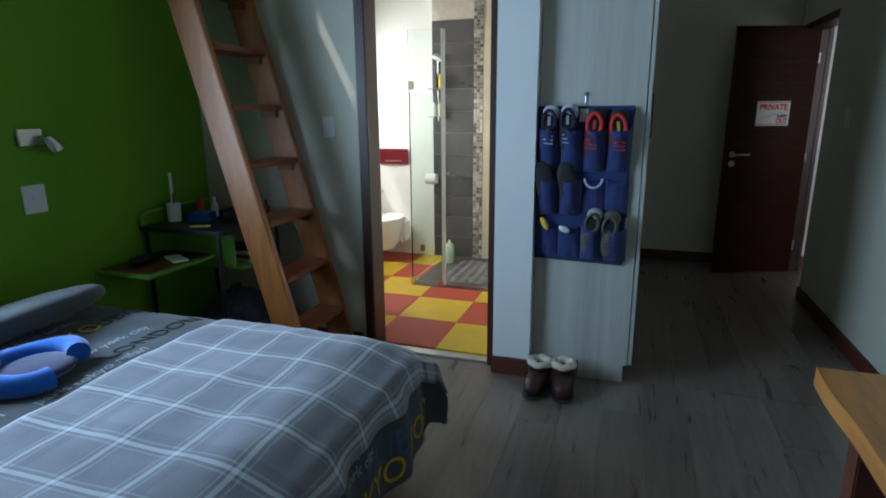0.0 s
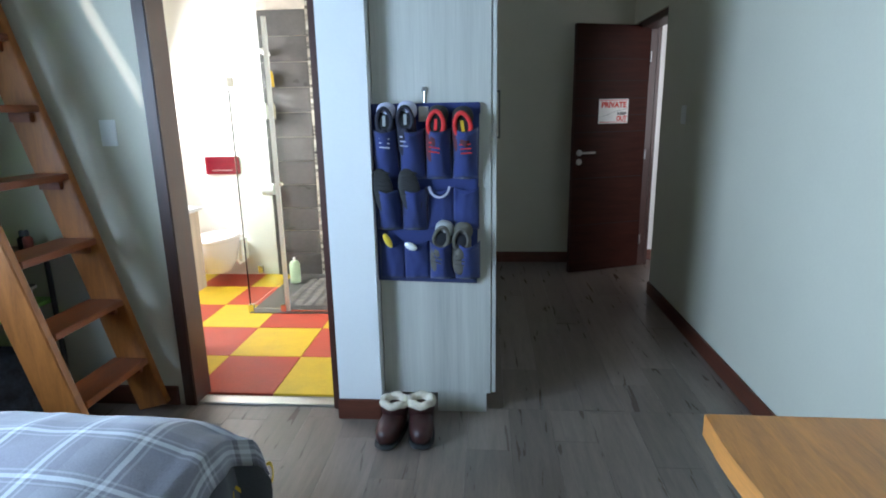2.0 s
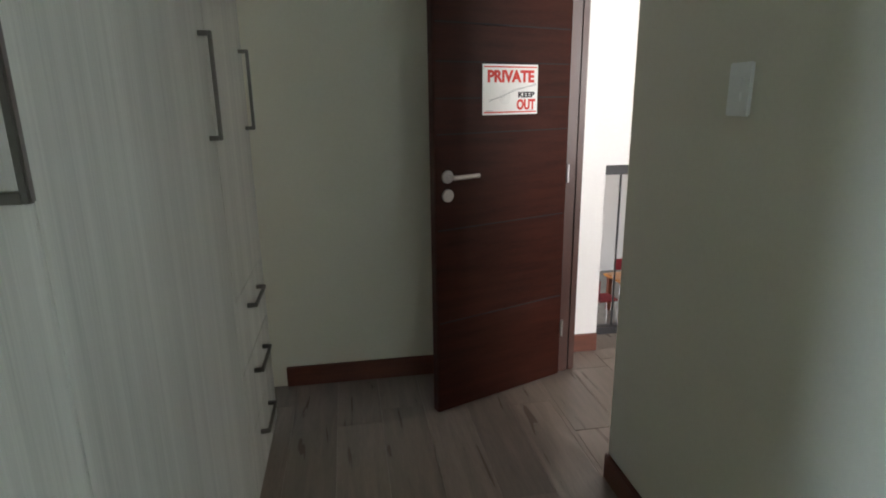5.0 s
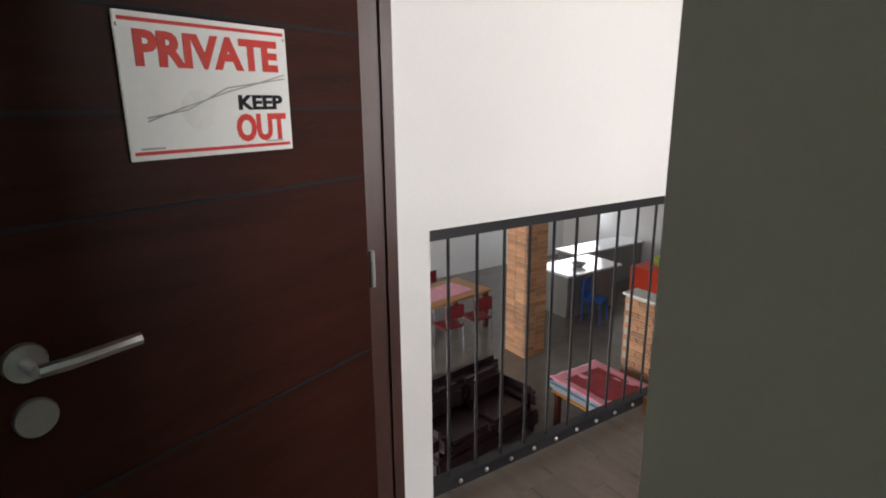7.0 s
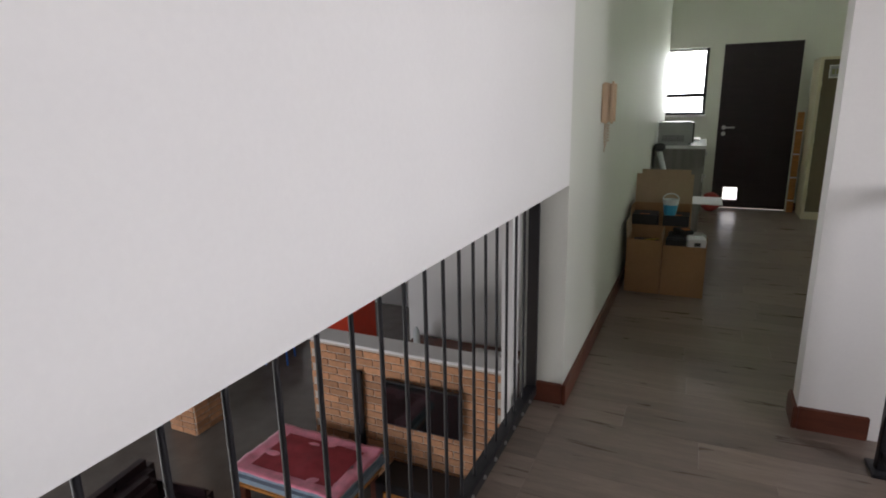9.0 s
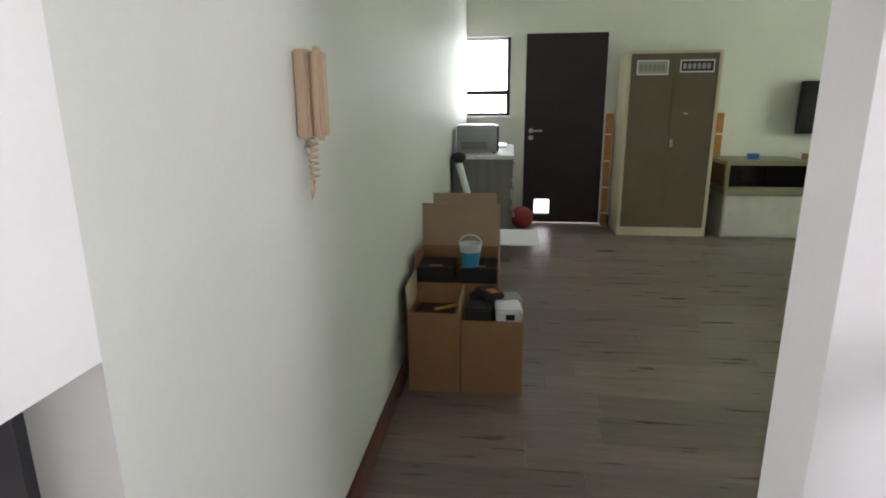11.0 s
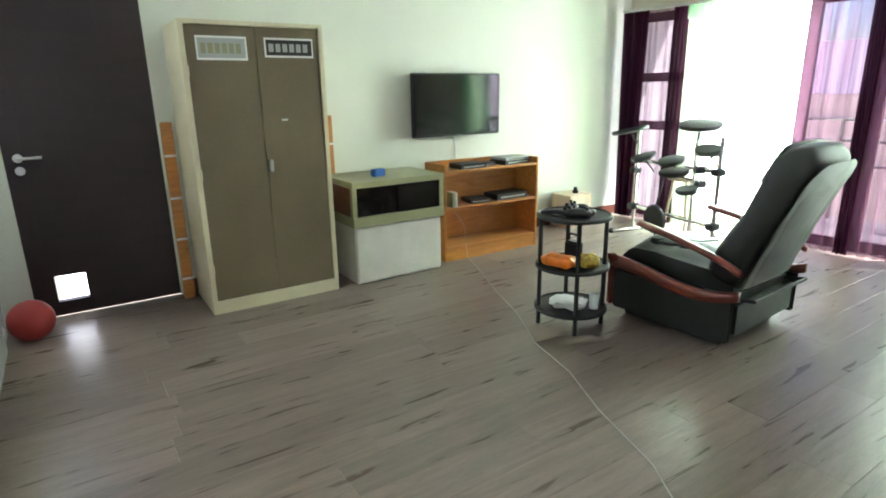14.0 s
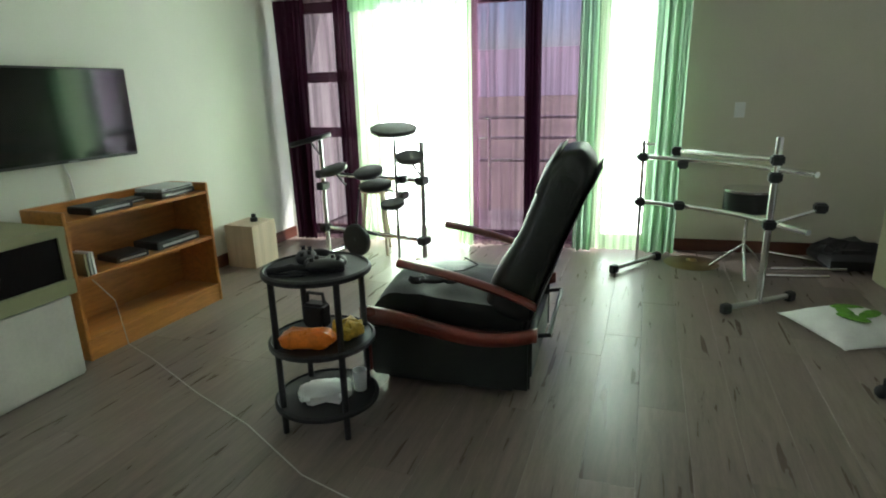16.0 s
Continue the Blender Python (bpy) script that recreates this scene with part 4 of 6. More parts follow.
def shoe(label, x, z, upper, heel, rim, heel_print, sc=1.0, tilt=0, cat="shoe", group="shoes in the organiser"):
    """A shoe standing heel up in a pocket: upper, dark mouth with lining, collar rim and tongue."""
    t = thing("shoe", label, cat, (-0.50 + x, 3.268, 0.66 + z), 0, group)
    m = pose(0, 0, 0, 0, tilt, 0)
    part("upper", blob(B(), (0, 0.01, -0.04), (0.043 * sc, 0.034 * sc, 0.115 * sc), 20, m, 0.85), upper, t)
    ring = [((0.031 - 0.005 * math.sin(a)) * sc * math.cos(a), -0.012 - 0.008 * math.sin(a), 0.014 * sc + 0.046 * sc * math.sin(a)) for a in [k * math.tau / 20 for k in range(21)]]
    part("collar", pipe(B(), [m @ Vector(p) + Vector((0, -0.014 * sc, 0)) for p in ring], 0.0085 * sc, 8), upper if rim is LAV else rim, t)
    part("insole", blob(B(), m @ Vector((0, -0.02 * sc, 0.012 * sc)), (0.027 * sc, 0.006, 0.05 * sc), 14, m), INKD, t)
    part("tongue", blob(B(), m @ Vector((0, -0.03 * sc, -0.05 * sc)), (0.02 * sc, 0.012, 0.026 * sc), 12, m), upper, t)
    bm = B()
    for k in range(3):
        tube(bm, m @ Vector((-0.022 * sc, -0.036 * sc, -0.06 * sc - k * 0.018)), m @ Vector((0.022 * sc, -0.036 * sc, -0.064 * sc - k * 0.018)), 0.0028, 6)
    part("laces", bm, rim, t)
    part("heel_counter", blob(B(), m @ Vector((0.006, 0.004, 0.045 * sc)), (0.042 * sc, 0.030, 0.040 * sc), 16, m, 0.9), heel, t)
    if heel_print is not upper:
        part("sock_print", block(-0.006 * sc, 0.006 * sc, -0.0275 * sc, -0.0262 * sc, -0.012 * sc, 0.03 * sc, m=m), heel_print, t)
    return t


NAVYSH = mat("dark_navy_mesh_fabric", (0.02, 0.02, 0.035), 0.85, 0.2, 12, 200, 0.2)
LAV = mat("pale_lavender_fabric", (0.48, 0.48, 0.62), 0.8, 0.1, 12, 200, 0.1)
REDSH = mat("red_knit_fabric", (0.62, 0.03, 0.03), 0.8, 0.15, 12, 200, 0.2)
MAROON = mat("maroon_mesh_fabric", (0.09, 0.02, 0.03), 0.85, 0.2, 12, 200, 0.2)
TAUPE = mat("grey_brown_canvas", (0.11, 0.10, 0.085), 0.9, 0.15, 12, 200, 0.2)
shoe("dark navy trainer with pale lavender collar in a pocket", 0.062, 0.69, NAVYSH, LAV, LAV, SILVER)
shoe("dark navy trainer with pale lavender collar in a pocket", 0.150, 0.695, NAVYSH, LAV, LAV, SILVER)
shoe("maroon and black running shoe with red collar in a pocket", 0.275, 0.672, MAROON, BLACKRUB, REDSH, REDSH, 1.05, 4)
shoe("maroon and black running shoe with red collar in a pocket", 0.387, 0.665, MAROON, BLACKRUB, REDSH, INKY, 1.05, -8)
shoe("grey-brown canvas slip-on with loose strap in a pocket", 0.288, 0.195, TAUPE, SILVER, TAUPE, TAUPE, 1.0, 12)
shoe("grey-brown canvas slip-on with loose strap in a pocket", 0.375, 0.185, TAUPE, TAUPE, TAUPE, TAUPE, 1.0, 4)
for x in (0.045, 0.16):
    so = thing("sandal", "black ridged rubber sandal sole sticking from a pocket", "sandal", (-0.50 + x, 3.256, 0.66 + 0.435), 0, "sandals in the organiser")
    part("sole", blob(B(), (0, 0, -0.03), (0.046, 0.014, 0.1), 18, pose(0, 0, 0, 0, -12, 0), 0.85), BLACKRUB, so)
    for k in range(6):
        part("ridge", pipe(B(), [(-0.036, -0.014, 0.05 - k * 0.019), (-0.018, -0.019, 0.056 - k * 0.019), (0.0, -0.02, 0.048 - k * 0.019), (0.018, -0.019, 0.054 - k * 0.019), (0.034, -0.014, 0.046 - k * 0.019)], 0.0035, 6), BLACKRUB, so)
for x, z, mtl, lab in ((0.055, 0.19, YELPL, "yellow and dark sandal strap sticking from a pocket"), (0.155, 0.165, PLASTW, "white shoe tongue sticking from a pocket")):
    solid("slipper", lab, "slipper", blob(B(), (0, 0, 0), (0.03 if mtl is not YELPL else 0.015, 0.012, 0.016 if mtl is not YELPL else 0.036), 14, pose(0, 0, 0, 0, 24 if mtl is not YELPL else -28, 0)), mtl, (-0.50 + x, 3.258, 0.66 + z))
solid("slipper", "grey slipper rim sticking from a pocket", "slipper", pipe(B(), [(0.042 * math.cos(a), -0.012 * abs(math.sin(a)), 0.045 * math.sin(a)) for a in [math.pi + k * math.pi / 12 for k in range(13)]], 0.0055, 8), LAV, (-0.50 + 0.285, 3.262, 0.66 + 0.425))
tg = solid("product_label", "small pale printed label on the organiser", "label", block(-0.02, 0.02, -0.003, 0, -0.03, 0.03), PAPER, (-0.278, 3.29, 1.385))

# sheepskin boots on the floor
BOOTL = mat("dark_brown_boot_leather", (0.045, 0.014, 0.012), 0.45, 0.3, 9, 90, 0.15)
WOOL = mat("cream_fleece_lining", (0.66, 0.58, 0.47), 0.95, 0.2, 30, 160, 0.8)
boot = thing("boot", "dark brown leather boot with cream fleece lining on the floor", "boot", (-0.43, 3.13, 0), -8, "pair of fleece boots")
bm = blob(B(), (0, -0.03, 0.05), (0.055, 0.125, 0.05), 20, None, 0.8)
lathe(bm, [(0.05, 0.03), (0.058, 0.08), (0.064, 0.125), (0.055, 0.125)], 20, at=(0, 0.03, 0))
part("shaft", bm, BOOTL, boot)
part("sole", blob(B(), (0, -0.03, 0.01), (0.058, 0.13, 0.01), 20, None, 0.7), BLACKRUB, boot)
ring = [(0.051 * math.cos(a), 0.03 + 0.051 * math.sin(a), 0.135 + 0.004 * math.sin(5 * a)) for a in [k * math.tau / 28 for k in range(29)]]
part("fleece_cuff", pipe(B(), ring, 0.018, 10), WOOL, boot, "cream fleece cuff")
part("lining", lathe(B(), [(0.04, 0.08), (0.044, 0.13), (0.03, 0.13), (0.028, 0.085)], 16, at=(0, 0.03, 0)), WOOL, boot)
copy_thing(boot, pose(-0.305, 3.14, 0, 0, 0, 6))

# ---- bathroom ----
bf = thing("floor_bathroom", "red and yellow chequered rubber tile floor", "floor", kind="structure")
part("screed", block(-2.75, -0.7, YB + 0.03, 5.62, -0.2, -0.012), CONC, bf, "grey screed", False)
TS = 0.435
tm = {}
for k, mtl in enumerate((RUBRED, RUBYEL)):
    tm[k] = mesh_of("tile", block(-TS / 2 + 0.001, TS / 2 - 0.001, -TS / 2 + 0.001, TS / 2 - 0.001, -0.0125, 0.0, 0.002), mtl)
for i in range(-3, 2):
    for j in range(0, 5):
        x, y = -1.325 + i * TS, 3.675 + j * 0.45
        if x - TS / 2 < -2.9 or x + TS / 2 > -0.62 or (y + 0.225 > 4.8 and x > -1.7):
            continue
        pieces("tile", tm[(i + j) % 2], [Matrix.Translation((x, y, 0)) @ Matrix.Diagonal((1, 0.45 / TS, 1, 1))], bf)
shf = thing("shower_floor", "sunken grey shower floor with rows of pebbles", "shower floor", kind="structure")
part("pan", block(-1.72, -0.7, 4.62, 5.62, -0.05, 0.004, 0.003), SLATE, shf)
pm = mesh_of("pebble", blob(B(), (0, 0, 0), (0.035, 0.009, 0.006), 8), PEBBLE, True)
rnd = random.Random(7)
pieces("pebble", pm, [Matrix.Translation((-1.5 + i * 0.078 + rnd.uniform(-0.01, 0.01), 4.8 + j * 0.032, 0.005)) for i in range(10) for j in range(22)], shf)


def tiled(name, label, x0, x1, y, w, h, material, z1=2.4):
    """Wall tiles in running bond on a north wall."""
    t = thing(name, label, "wall tiles", kind="structure")
    part("adhesive", block(x0, x1, y - 0.004, y, 0, z1), MORTAR, t, "", False)
    me = mesh_of("tile", block(-w / 2 + 0.0015, w / 2 - 0.0015, -0.008, 0, -h / 2 + 0.0015, h / 2 - 0.0015, 0.001), material)
    for r in range(int(z1 / h)):
        n = max(1, round((x1 - x0) / w))
        for i in range(n):
            pieces("tile", me, [Matrix.Translation((x0 + (i + 0.5) * (x1 - x0) / n, y - 0.0042, (r + 0.5) * h)) @ Matrix.Diagonal(((x1 - x0) / n / w, 1, 1, 1))], t)
    return t


tiled("wall_tiles_dark", "dark grey rectangular shower wall tiles", -1.86, -1.46, 5.62, 0.30, 0.2, SLATE)
tiled("wall_tiles_sand", "sand beige shower wall tiles", -1.37, -0.70, 5.62, 0.33, 0.2, SAND)
ms = thing("mosaic_strip", "vertical strip of mixed mosaic chips in the shower", "wall tiles", kind="structure")
part("adhesive", block(-1.46, -1.37, 5.612, 5.62, 0, 2.4), MORTAR, ms, "", False)
mm = mesh_of("chip", block(-0.0135, 0.0135, -0.008, 0, -0.0135, 0.0135, 0.0015), MOSAIC)
pieces("chip", mm, [Matrix.Translation((-1.445 + i * 0.03, 5.6115, 0.02 + j * 0.03)) for i in range(3) for j in range(79)], ms)
gl = thing("shower_screen", "frameless glass shower screen with chrome edge", "shower screen")
part("glass_panel", block(-1.72, -1.44, 4.644, 4.652, 0.03, 2.0), SHGLASS, gl, "clear glass panel")
part("glass_panel", block(-1.724, -1.716, 4.66, 5.60, 0.03, 1.55), SHGLASS, gl, "clear glass panel")
# milky strip imitates the bright reflection along the glass edge
part("edge_strip", block(-1.455, -1.425, 4.64, 4.656, 0.012, 2.0, 0.002), MILKY, gl, "pale milky strip standing in for the lit glass edge")
part("edge_strip", block(-1.42, -0.70, 4.64, 4.656, 0.006, 0.02, 0.002), CHROME, gl)
for x, y, z in ((-1.71, 4.648, 0.03), (-1.47, 4.648, 0.03), (-1.72, 4.9, 0.25), (-1.70, 4.648, 1.6)):
    part("clamp", block(x - 0.02, x + 0.02, y - 0.014, y + 0.014, z - 0.03 if z > 0.1 else 0.005, z + 0.03, 0.003), CHROME, gl)
part("door_knob", lathe(B(), [(0.012, 0), (0.016, 0.02), (0.012, 0.035)], 14, m=pose(-1.4, 4.63, 0.93, 90, 0, 0)), CHROME, gl)
for o in gl.children:
    if o.name.startswith("glass"):
        o.visible_shadow = False
wc = thing("toilet", "white wall-hung toilet with closed lid", "toilet", (-2.27, 5.60, 0))
part("bowl", lathe(B(), [(0.1, 0.12), (0.15, 0.2), (0.18, 0.34), (0.185, 0.385)], 26, m=Matrix.Translation((0, -0.27, 0)) @ Matrix.Diagonal((1, 1.28, 1, 1))), CERAM, wc)
part("mount", block(-0.17, 0.17, -0.2, -0.01, 0.14, 0.385, 0.03), CERAM, wc)
part("lid", lathe(B(), [(0.185, 0.386), (0.19, 0.4), (0.185, 0.418), (0.1, 0.426)], 26, m=Matrix.Translation((0, -0.27, 0)) @ Matrix.Diagonal((1, 1.28, 1, 1))), CERAM, wc, "white closed lid")
fp = thing("flush_plate", "dark red flush plate with chrome bar on the wall", "flush plate", (-2.27, 5.615, 0.97))
part("plate", block(-0.15, 0.15, -0.016, 0, -0.075, 0.075, 0.004), mat("dark_red_gloss", (0.16, 0.01, 0.02), 0.15, 0.3, 8, 40, 0.0), fp)
part("bar", block(-0.09, 0.09, -0.02, -0.0165, -0.045, -0.035), CHROME, fp)
rh = thing("paper_holder", "chrome toilet paper holder with a roll", "paper holder", (-1.9, 5.615, 0.72))
part("bracket", pipe(B(), [(0, 0, 0.05), (0, -0.06, 0.05), (0.08, -0.06, 0.05)], 0.007), CHROME, rh)
part("roll", lathe(B(), [(0.05, -0.05), (0.05, 0.05), (0.02, 0.05), (0.02, -0.05)], 18, m=pose(0.04, -0.06, 0.05, 0, 90, 0)), PAPER, rh)
van = thing("vanity_unit", "beech vanity unit with white top on tapered legs", "vanity unit")
part("carcass", block(-2.74, -1.775, 3.52, 4.18, 0.34, 0.83, 0.004), BIRCH, van)
part("top", block(-2.745, -1.755, 3.5, 4.21, 0.8305, 0.85, 0.004), WTOP, van, "white top")
for x, y in ((-1.80, 4.06), (-1.80, 3.6), (-2.6, 4.06)):
    part("leg", tube(B(), (x + 0.015, y - 0.02, 0), (x - 0.02, y, 0.34), 0.014, r2=0.024), BIRCH, van)
tw = thing("towel", "bright red towel hanging on the bathroom wall", "towel", (-2.735, 5.1, 0.7))
o = part("cloth", sheet(B(), 20, 14, lambda u, v: Vector((0.03 + 0.015 * math.sin(u * 17), (u - 0.5) * 0.42, v * 0.55))), REDPAINT, tw)
o.modifiers.new("thick", "SOLIDIFY").thickness = 0.012
part("rail", tube(B(), (0.02, -0.28, 0.55), (0.02, 0.28, 0.55), 0.008), CHROME, tw)
bottle("shampoo_bottle", "pale green pump bottle on the shower floor", (-1.62, 5.36, 0.006), [(0.042, 0), (0.044, 0.01), (0.044, 0.16), (0.03, 0.185), (0.012, 0.19)], mat("pale_green_plastic", (0.45, 0.62, 0.42), 0.3, 0.06, 6, 60, 0.0), PLASTW)
cd = thing("shower_caddy", "chrome shower caddy holding small bottles", "shower caddy", (-1.80, 5.606, 1.35))
for z in (0, 0.25):
    part("basket", pipe(B(), [(-0.07, 0, z), (-0.07, -0.1, z), (0.07, -0.1, z), (0.07, 0, z)], 0.004), CHROME, cd)
part("rod", tube(B(), (0, -0.006, -0.05), (0, -0.006, 0.55), 0.006), CHROME, cd)
for x, z, mtl in ((-0.03, 0.0, PLASTW), (0.03, 0.0, LOCKCR), (0.0, 0.25, BLACK), (0.04, 0.25, YELPL)):
    part("bottle", lathe(B(), [(0.022, 0), (0.022, 0.1), (0.01, 0.13)], 12, at=(x, -0.05, z)), mtl, cd)
part("shower_head", lathe(B(), [(0.02, 0), (0.05, 0.03), (0.05, 0.04)], 16, m=pose(0.02, -0.06, 0.55, 160, 20, 0)), PLASTW, cd)

# ---- landing ----
rail = thing("landing_railing", "black steel railing set in the low wall opening", "railing")
part("top_rail", block(1.64, 4.365, 6.285, 6.335, 0.935, 0.992, 0.003), STEELBLK, rail)
part("bottom_rail", block(1.64, 4.365, 6.285, 6.335, 0.03, 0.075, 0.003), STEELBLK, rail)
part("end_post", block(1.642, 1.672, 6.287, 6.333, 0.0755, 0.9345), STEELBLK, rail)
part("end_post", block(4.345, 4.363, 6.287, 6.333, 0.0755, 0.9345), STEELBLK, rail)
rod = mesh_of("baluster", tube(B(), (0, 0, 0.0755), (0, 0, 0.9345), 0.0058, 10), STEELBLK, True)
pieces("baluster", rod, [Matrix.Translation((1.68 + 0.115 * k, 6.31, 0)) for k in range(1, 23)], rail)
bolt = mesh_of("bolt", lathe(B(), [(0.008, 0), (0.008, 0.006), (0.004, 0.009)], 8), BRUSHED, True)
pieces("bolt", bolt, [Matrix.Translation((1.68 + 0.115 * k + 0.03, 6.286, 0.055)) @ pose(0, 0, 0, 90, 0, 0) for k in range(1, 23)], rail)
wb = thing("wooden_block", "short pale wooden peg against the bottom rail", "wooden block", (2.82, 6.26, 0), 0, "pegs at the railing")
part("peg", block(-0.012, 0.012, -0.02, 0.02, 0, 0.075, 0.003), PINE, wb)
copy_thing(wb, pose(3.02, 6.26, 0))
sr = thing("stair_railing", "black steel railing along the stairwell", "railing")
part("post", block(4.31, 4.35, 4.97, 5.01, 0, 0.98, 0.003), STEELBLK, sr)
part("foot_plate", block(4.27, 4.39, 4.95, 5.03, 0.0, 0.012, 0.003), STEELBLK, sr)
part("post", block(1.55, 1.59, 4.97, 5.01, 0, 0.98, 0.003), STEELBLK, sr)
part("top_rail", block(1.5, 4.5, 4.965, 5.015, 0.981, 1.02, 0.003), STEELBLK, sr)
part("bottom_rail", block(1.591, 4.309, 4.98, 5.0, 0.06, 0.09), STEELBLK, sr)
rod2 = mesh_of("baluster", tube(B(), (0, 0, 0.09), (0, 0, 0.981), 0.008, 10), STEELBLK, True)
pieces("baluster", rod2, [Matrix.Translation((4.22 - 0.115 * k, 4.99, 0)) for k in range(23)], sr)
ic = thing("intercom", "beige wall intercom handset with white buttons", "intercom", (5.12, 6.17, 1.33))
part("base", block(-0.045, 0.052, -0.035, 0, -0.10, 0.10, 0.006), BEIGEP, ic, "beige plastic base")
part("faceplate", block(0.006, 0.049, -0.0365, -0.0352, -0.09, 0.095), PLASTW, ic, "white face plate")
hsb = block(-0.047, 0.0, -0.07, -0.0355, -0.105, 0.105, 0.012)
part("handset", hsb, BEIGEP, ic, "beige handset")
part("button_panel", block(0.012, 0.042, -0.0395, -0.0367, 0.0, 0.05), PAPER, ic)
part("button_panel", block(0.012, 0.042, -0.0395, -0.0367, -0.04, -0.012), PAPER, ic)
part("cord", pipe(B(), [(-0.02 + 0.012 * math.cos(k * 0.9), -0.03 + 0.012 * math.sin(k * 0.9), -0.10 - 0.0022 * k) for k in range(46)], 0.0024, 6), BEIGEP, ic, "coiled beige cord")
part("cord_loop", pipe(B(), [(-0.02, -0.03, -0.20), (-0.035, -0.025, -0.225), (-0.02, -0.02, -0.245), (0.0, -0.02, -0.225), (0.0, -0.015, -0.18), (0.005, -0.015, -0.099)], 0.0024, 6), BEIGEP, ic)

# ---- living room below ----
bw = thing("brick_wall_low", "low orange face-brick wall with white cap", "brick wall", kind="structure")
part("mortar_core", block(6.76, 6.98, 7.2, 9.485, LOW, -1.13), MORTAR, bw, "pale mortar core", False)
part("cap", block(6.72, 7.02, 7.16, 9.52, -1.13, -1.10, 0.005), WHITE, bw, "white plaster cap")
brick = mesh_of("brick", block(-0.012, 0.012, -0.109, 0.109, -0.036, 0.036, 0.003), BRICK)
brx = mesh_of("brick", block(-0.109, 0.109, -0.012, 0.012, -0.036, 0.036, 0.003), BRICK)
sp = []
for r in range(19):
    for k in range(10):
        y = 9.375 - k * 0.23 - (0.115 if r % 2 else 0)
        if y > 7.3:
            sp.append(Matrix.Translation((6.757, y, LOW + 0.045 + r * 0.086)))
pieces("brick", brick, sp, bw)
pieces("brick", brx, [Matrix.Translation((6.868, 9.486, LOW + 0.045 + r * 0.086)) for r in range(19)], bw)
cl = thing("brick_column", "orange face-brick column rising to the ceiling", "brick column", kind="structure")
part("mortar_core", block(6.72, 7.18, 11.43, 11.89, LOW, 0.0), MORTAR, cl, "pale mortar core", False)
pieces("brick", brick, [Matrix.Translation((6.717, 11.545 + k * 0.23, LOW + 0.045 + r * 0.086)) for r in range(32) for k in range(2)], cl)
pieces("brick", brx, [Matrix.Translation((6.835 + k * 0.23, 11.427, LOW + 0.045 + r * 0.086)) for r in range(32) for k in range(2)], cl)


def tv(name, label, at, rz, w, h):
    t = thing(name, label, "television", at, rz)
    part("casing", block(-w / 2, w / 2, -0.05, 0, -h / 2, h / 2, 0.006), BLACK, t)
    part("screen", block(-w / 2 + 0.012, w / 2 - 0.012, -0.0535, -0.0505, -h / 2 + 0.018, h / 2 - 0.012), SCREEN, t, "glossy dark screen")
    part("bracket", block(-0.1, 0.1, 0.0005, 0.06, -0.1, 0.1), STEELBLK, t)
    part("badge", block(-0.03, 0.03, -0.0525, -0.0506, -h / 2 + 0.004, -h / 2 + 0.010), SILVER, t)
    return t


tv("television_lower", "black flat television on the low brick wall", (6.69, 8.09, -1.65), -90, 0.88, 0.5)
spk = solid("tower_speaker", "tall black speaker beside the brick wall", "loudspeaker", block(-0.03, 0.03, -0.06, 0.06, 0, 1.42, 0.01), BLACK, (6.70, 8.86, LOW))
tvu = thing("tv_stand", "low black media stand with orange drawer", "tv stand", (6.5, 8.05, LOW))
part("body", block(-0.2, 0.2, -0.5, 0.4, 0, 0.45, 0.01), BLACK, tvu)
part("drawer", block(-0.215, -0.2005, -0.4, 0.3, 0.08, 0.36, 0.004), PINE, tvu, "orange wooden drawer front")


def sofa(at, rz, w):
    s = thing("sofa", "dark brown leather sofa with rolled arms", "sofa", at, rz)
    part("base", block(-w / 2, w / 2, -0.42, 0.42, 0.08, 0.3, 0.03), BROWNL, s)
    part("backrest", block(-w / 2 + 0.05, w / 2 - 0.05, 0.2, 0.45, 0.3005, 0.86, 0.09), BROWNL, s)
    n = 2
    for k in range(n):
        a = -w / 2 + 0.2 + k * (w - 0.4) / n
        part("seat_cushion", block(a + 0.005, a + (w - 0.4) / n - 0.005, -0.44, 0.2, 0.3005, 0.46, 0.05), BROWNL, s)
        part("back_cushion", block(a + 0.01, a + (w - 0.4) / n - 0.01, 0.05, 0.25, 0.47, 0.80, 0.07), BROWNL, s)
    for sx in (-1, 1):
        part("arm", block(min(sx * w / 2, sx * (w / 2 - 0.2)), max(sx * w / 2, sx * (w / 2 - 0.2)), -0.42, 0.42, 0.3005, 0.62, 0.09), BROWNL, s)
        for y in (-0.36, 0.36):
            part("foot", tube(B(), (sx * (w / 2 - 0.08), y, 0), (sx * (w / 2 - 0.08), y, 0.08), 0.03), BLACK, s)
    return s


sofa((4.55, 9.98, LOW), 8, 1.75)
solid("rug", "dark red rug on the lower floor", "rug", block(-1.1, 1.1, -0.8, 0.8, 0, 0.015, 0.005), REDRUG, (4.9, 8.55, LOW), 4)
ot = thing("pet_bed", "grey-blue padded pet bed with pink fleece blanket", "pet bed", (6.0, 9.05, LOW), 0)
part("table_board", block(-0.36, 0.44, -0.62, 0.62, 0.50, 0.55, 0.01), PINE, ot, "orange wooden table board under the bed")
for x in (-0.30, 0.38):
    for y in (-0.55, 0.55):
        part("leg", block(x - 0.035, x + 0.035, y - 0.035, y + 0.035, 0.0, 0.4995, 0.005), SKIRT, ot)
part("cushion", block(-0.40, 0.48, -0.66, 0.66, 0.551, 0.70, 0.05), GREYBLUE, ot)
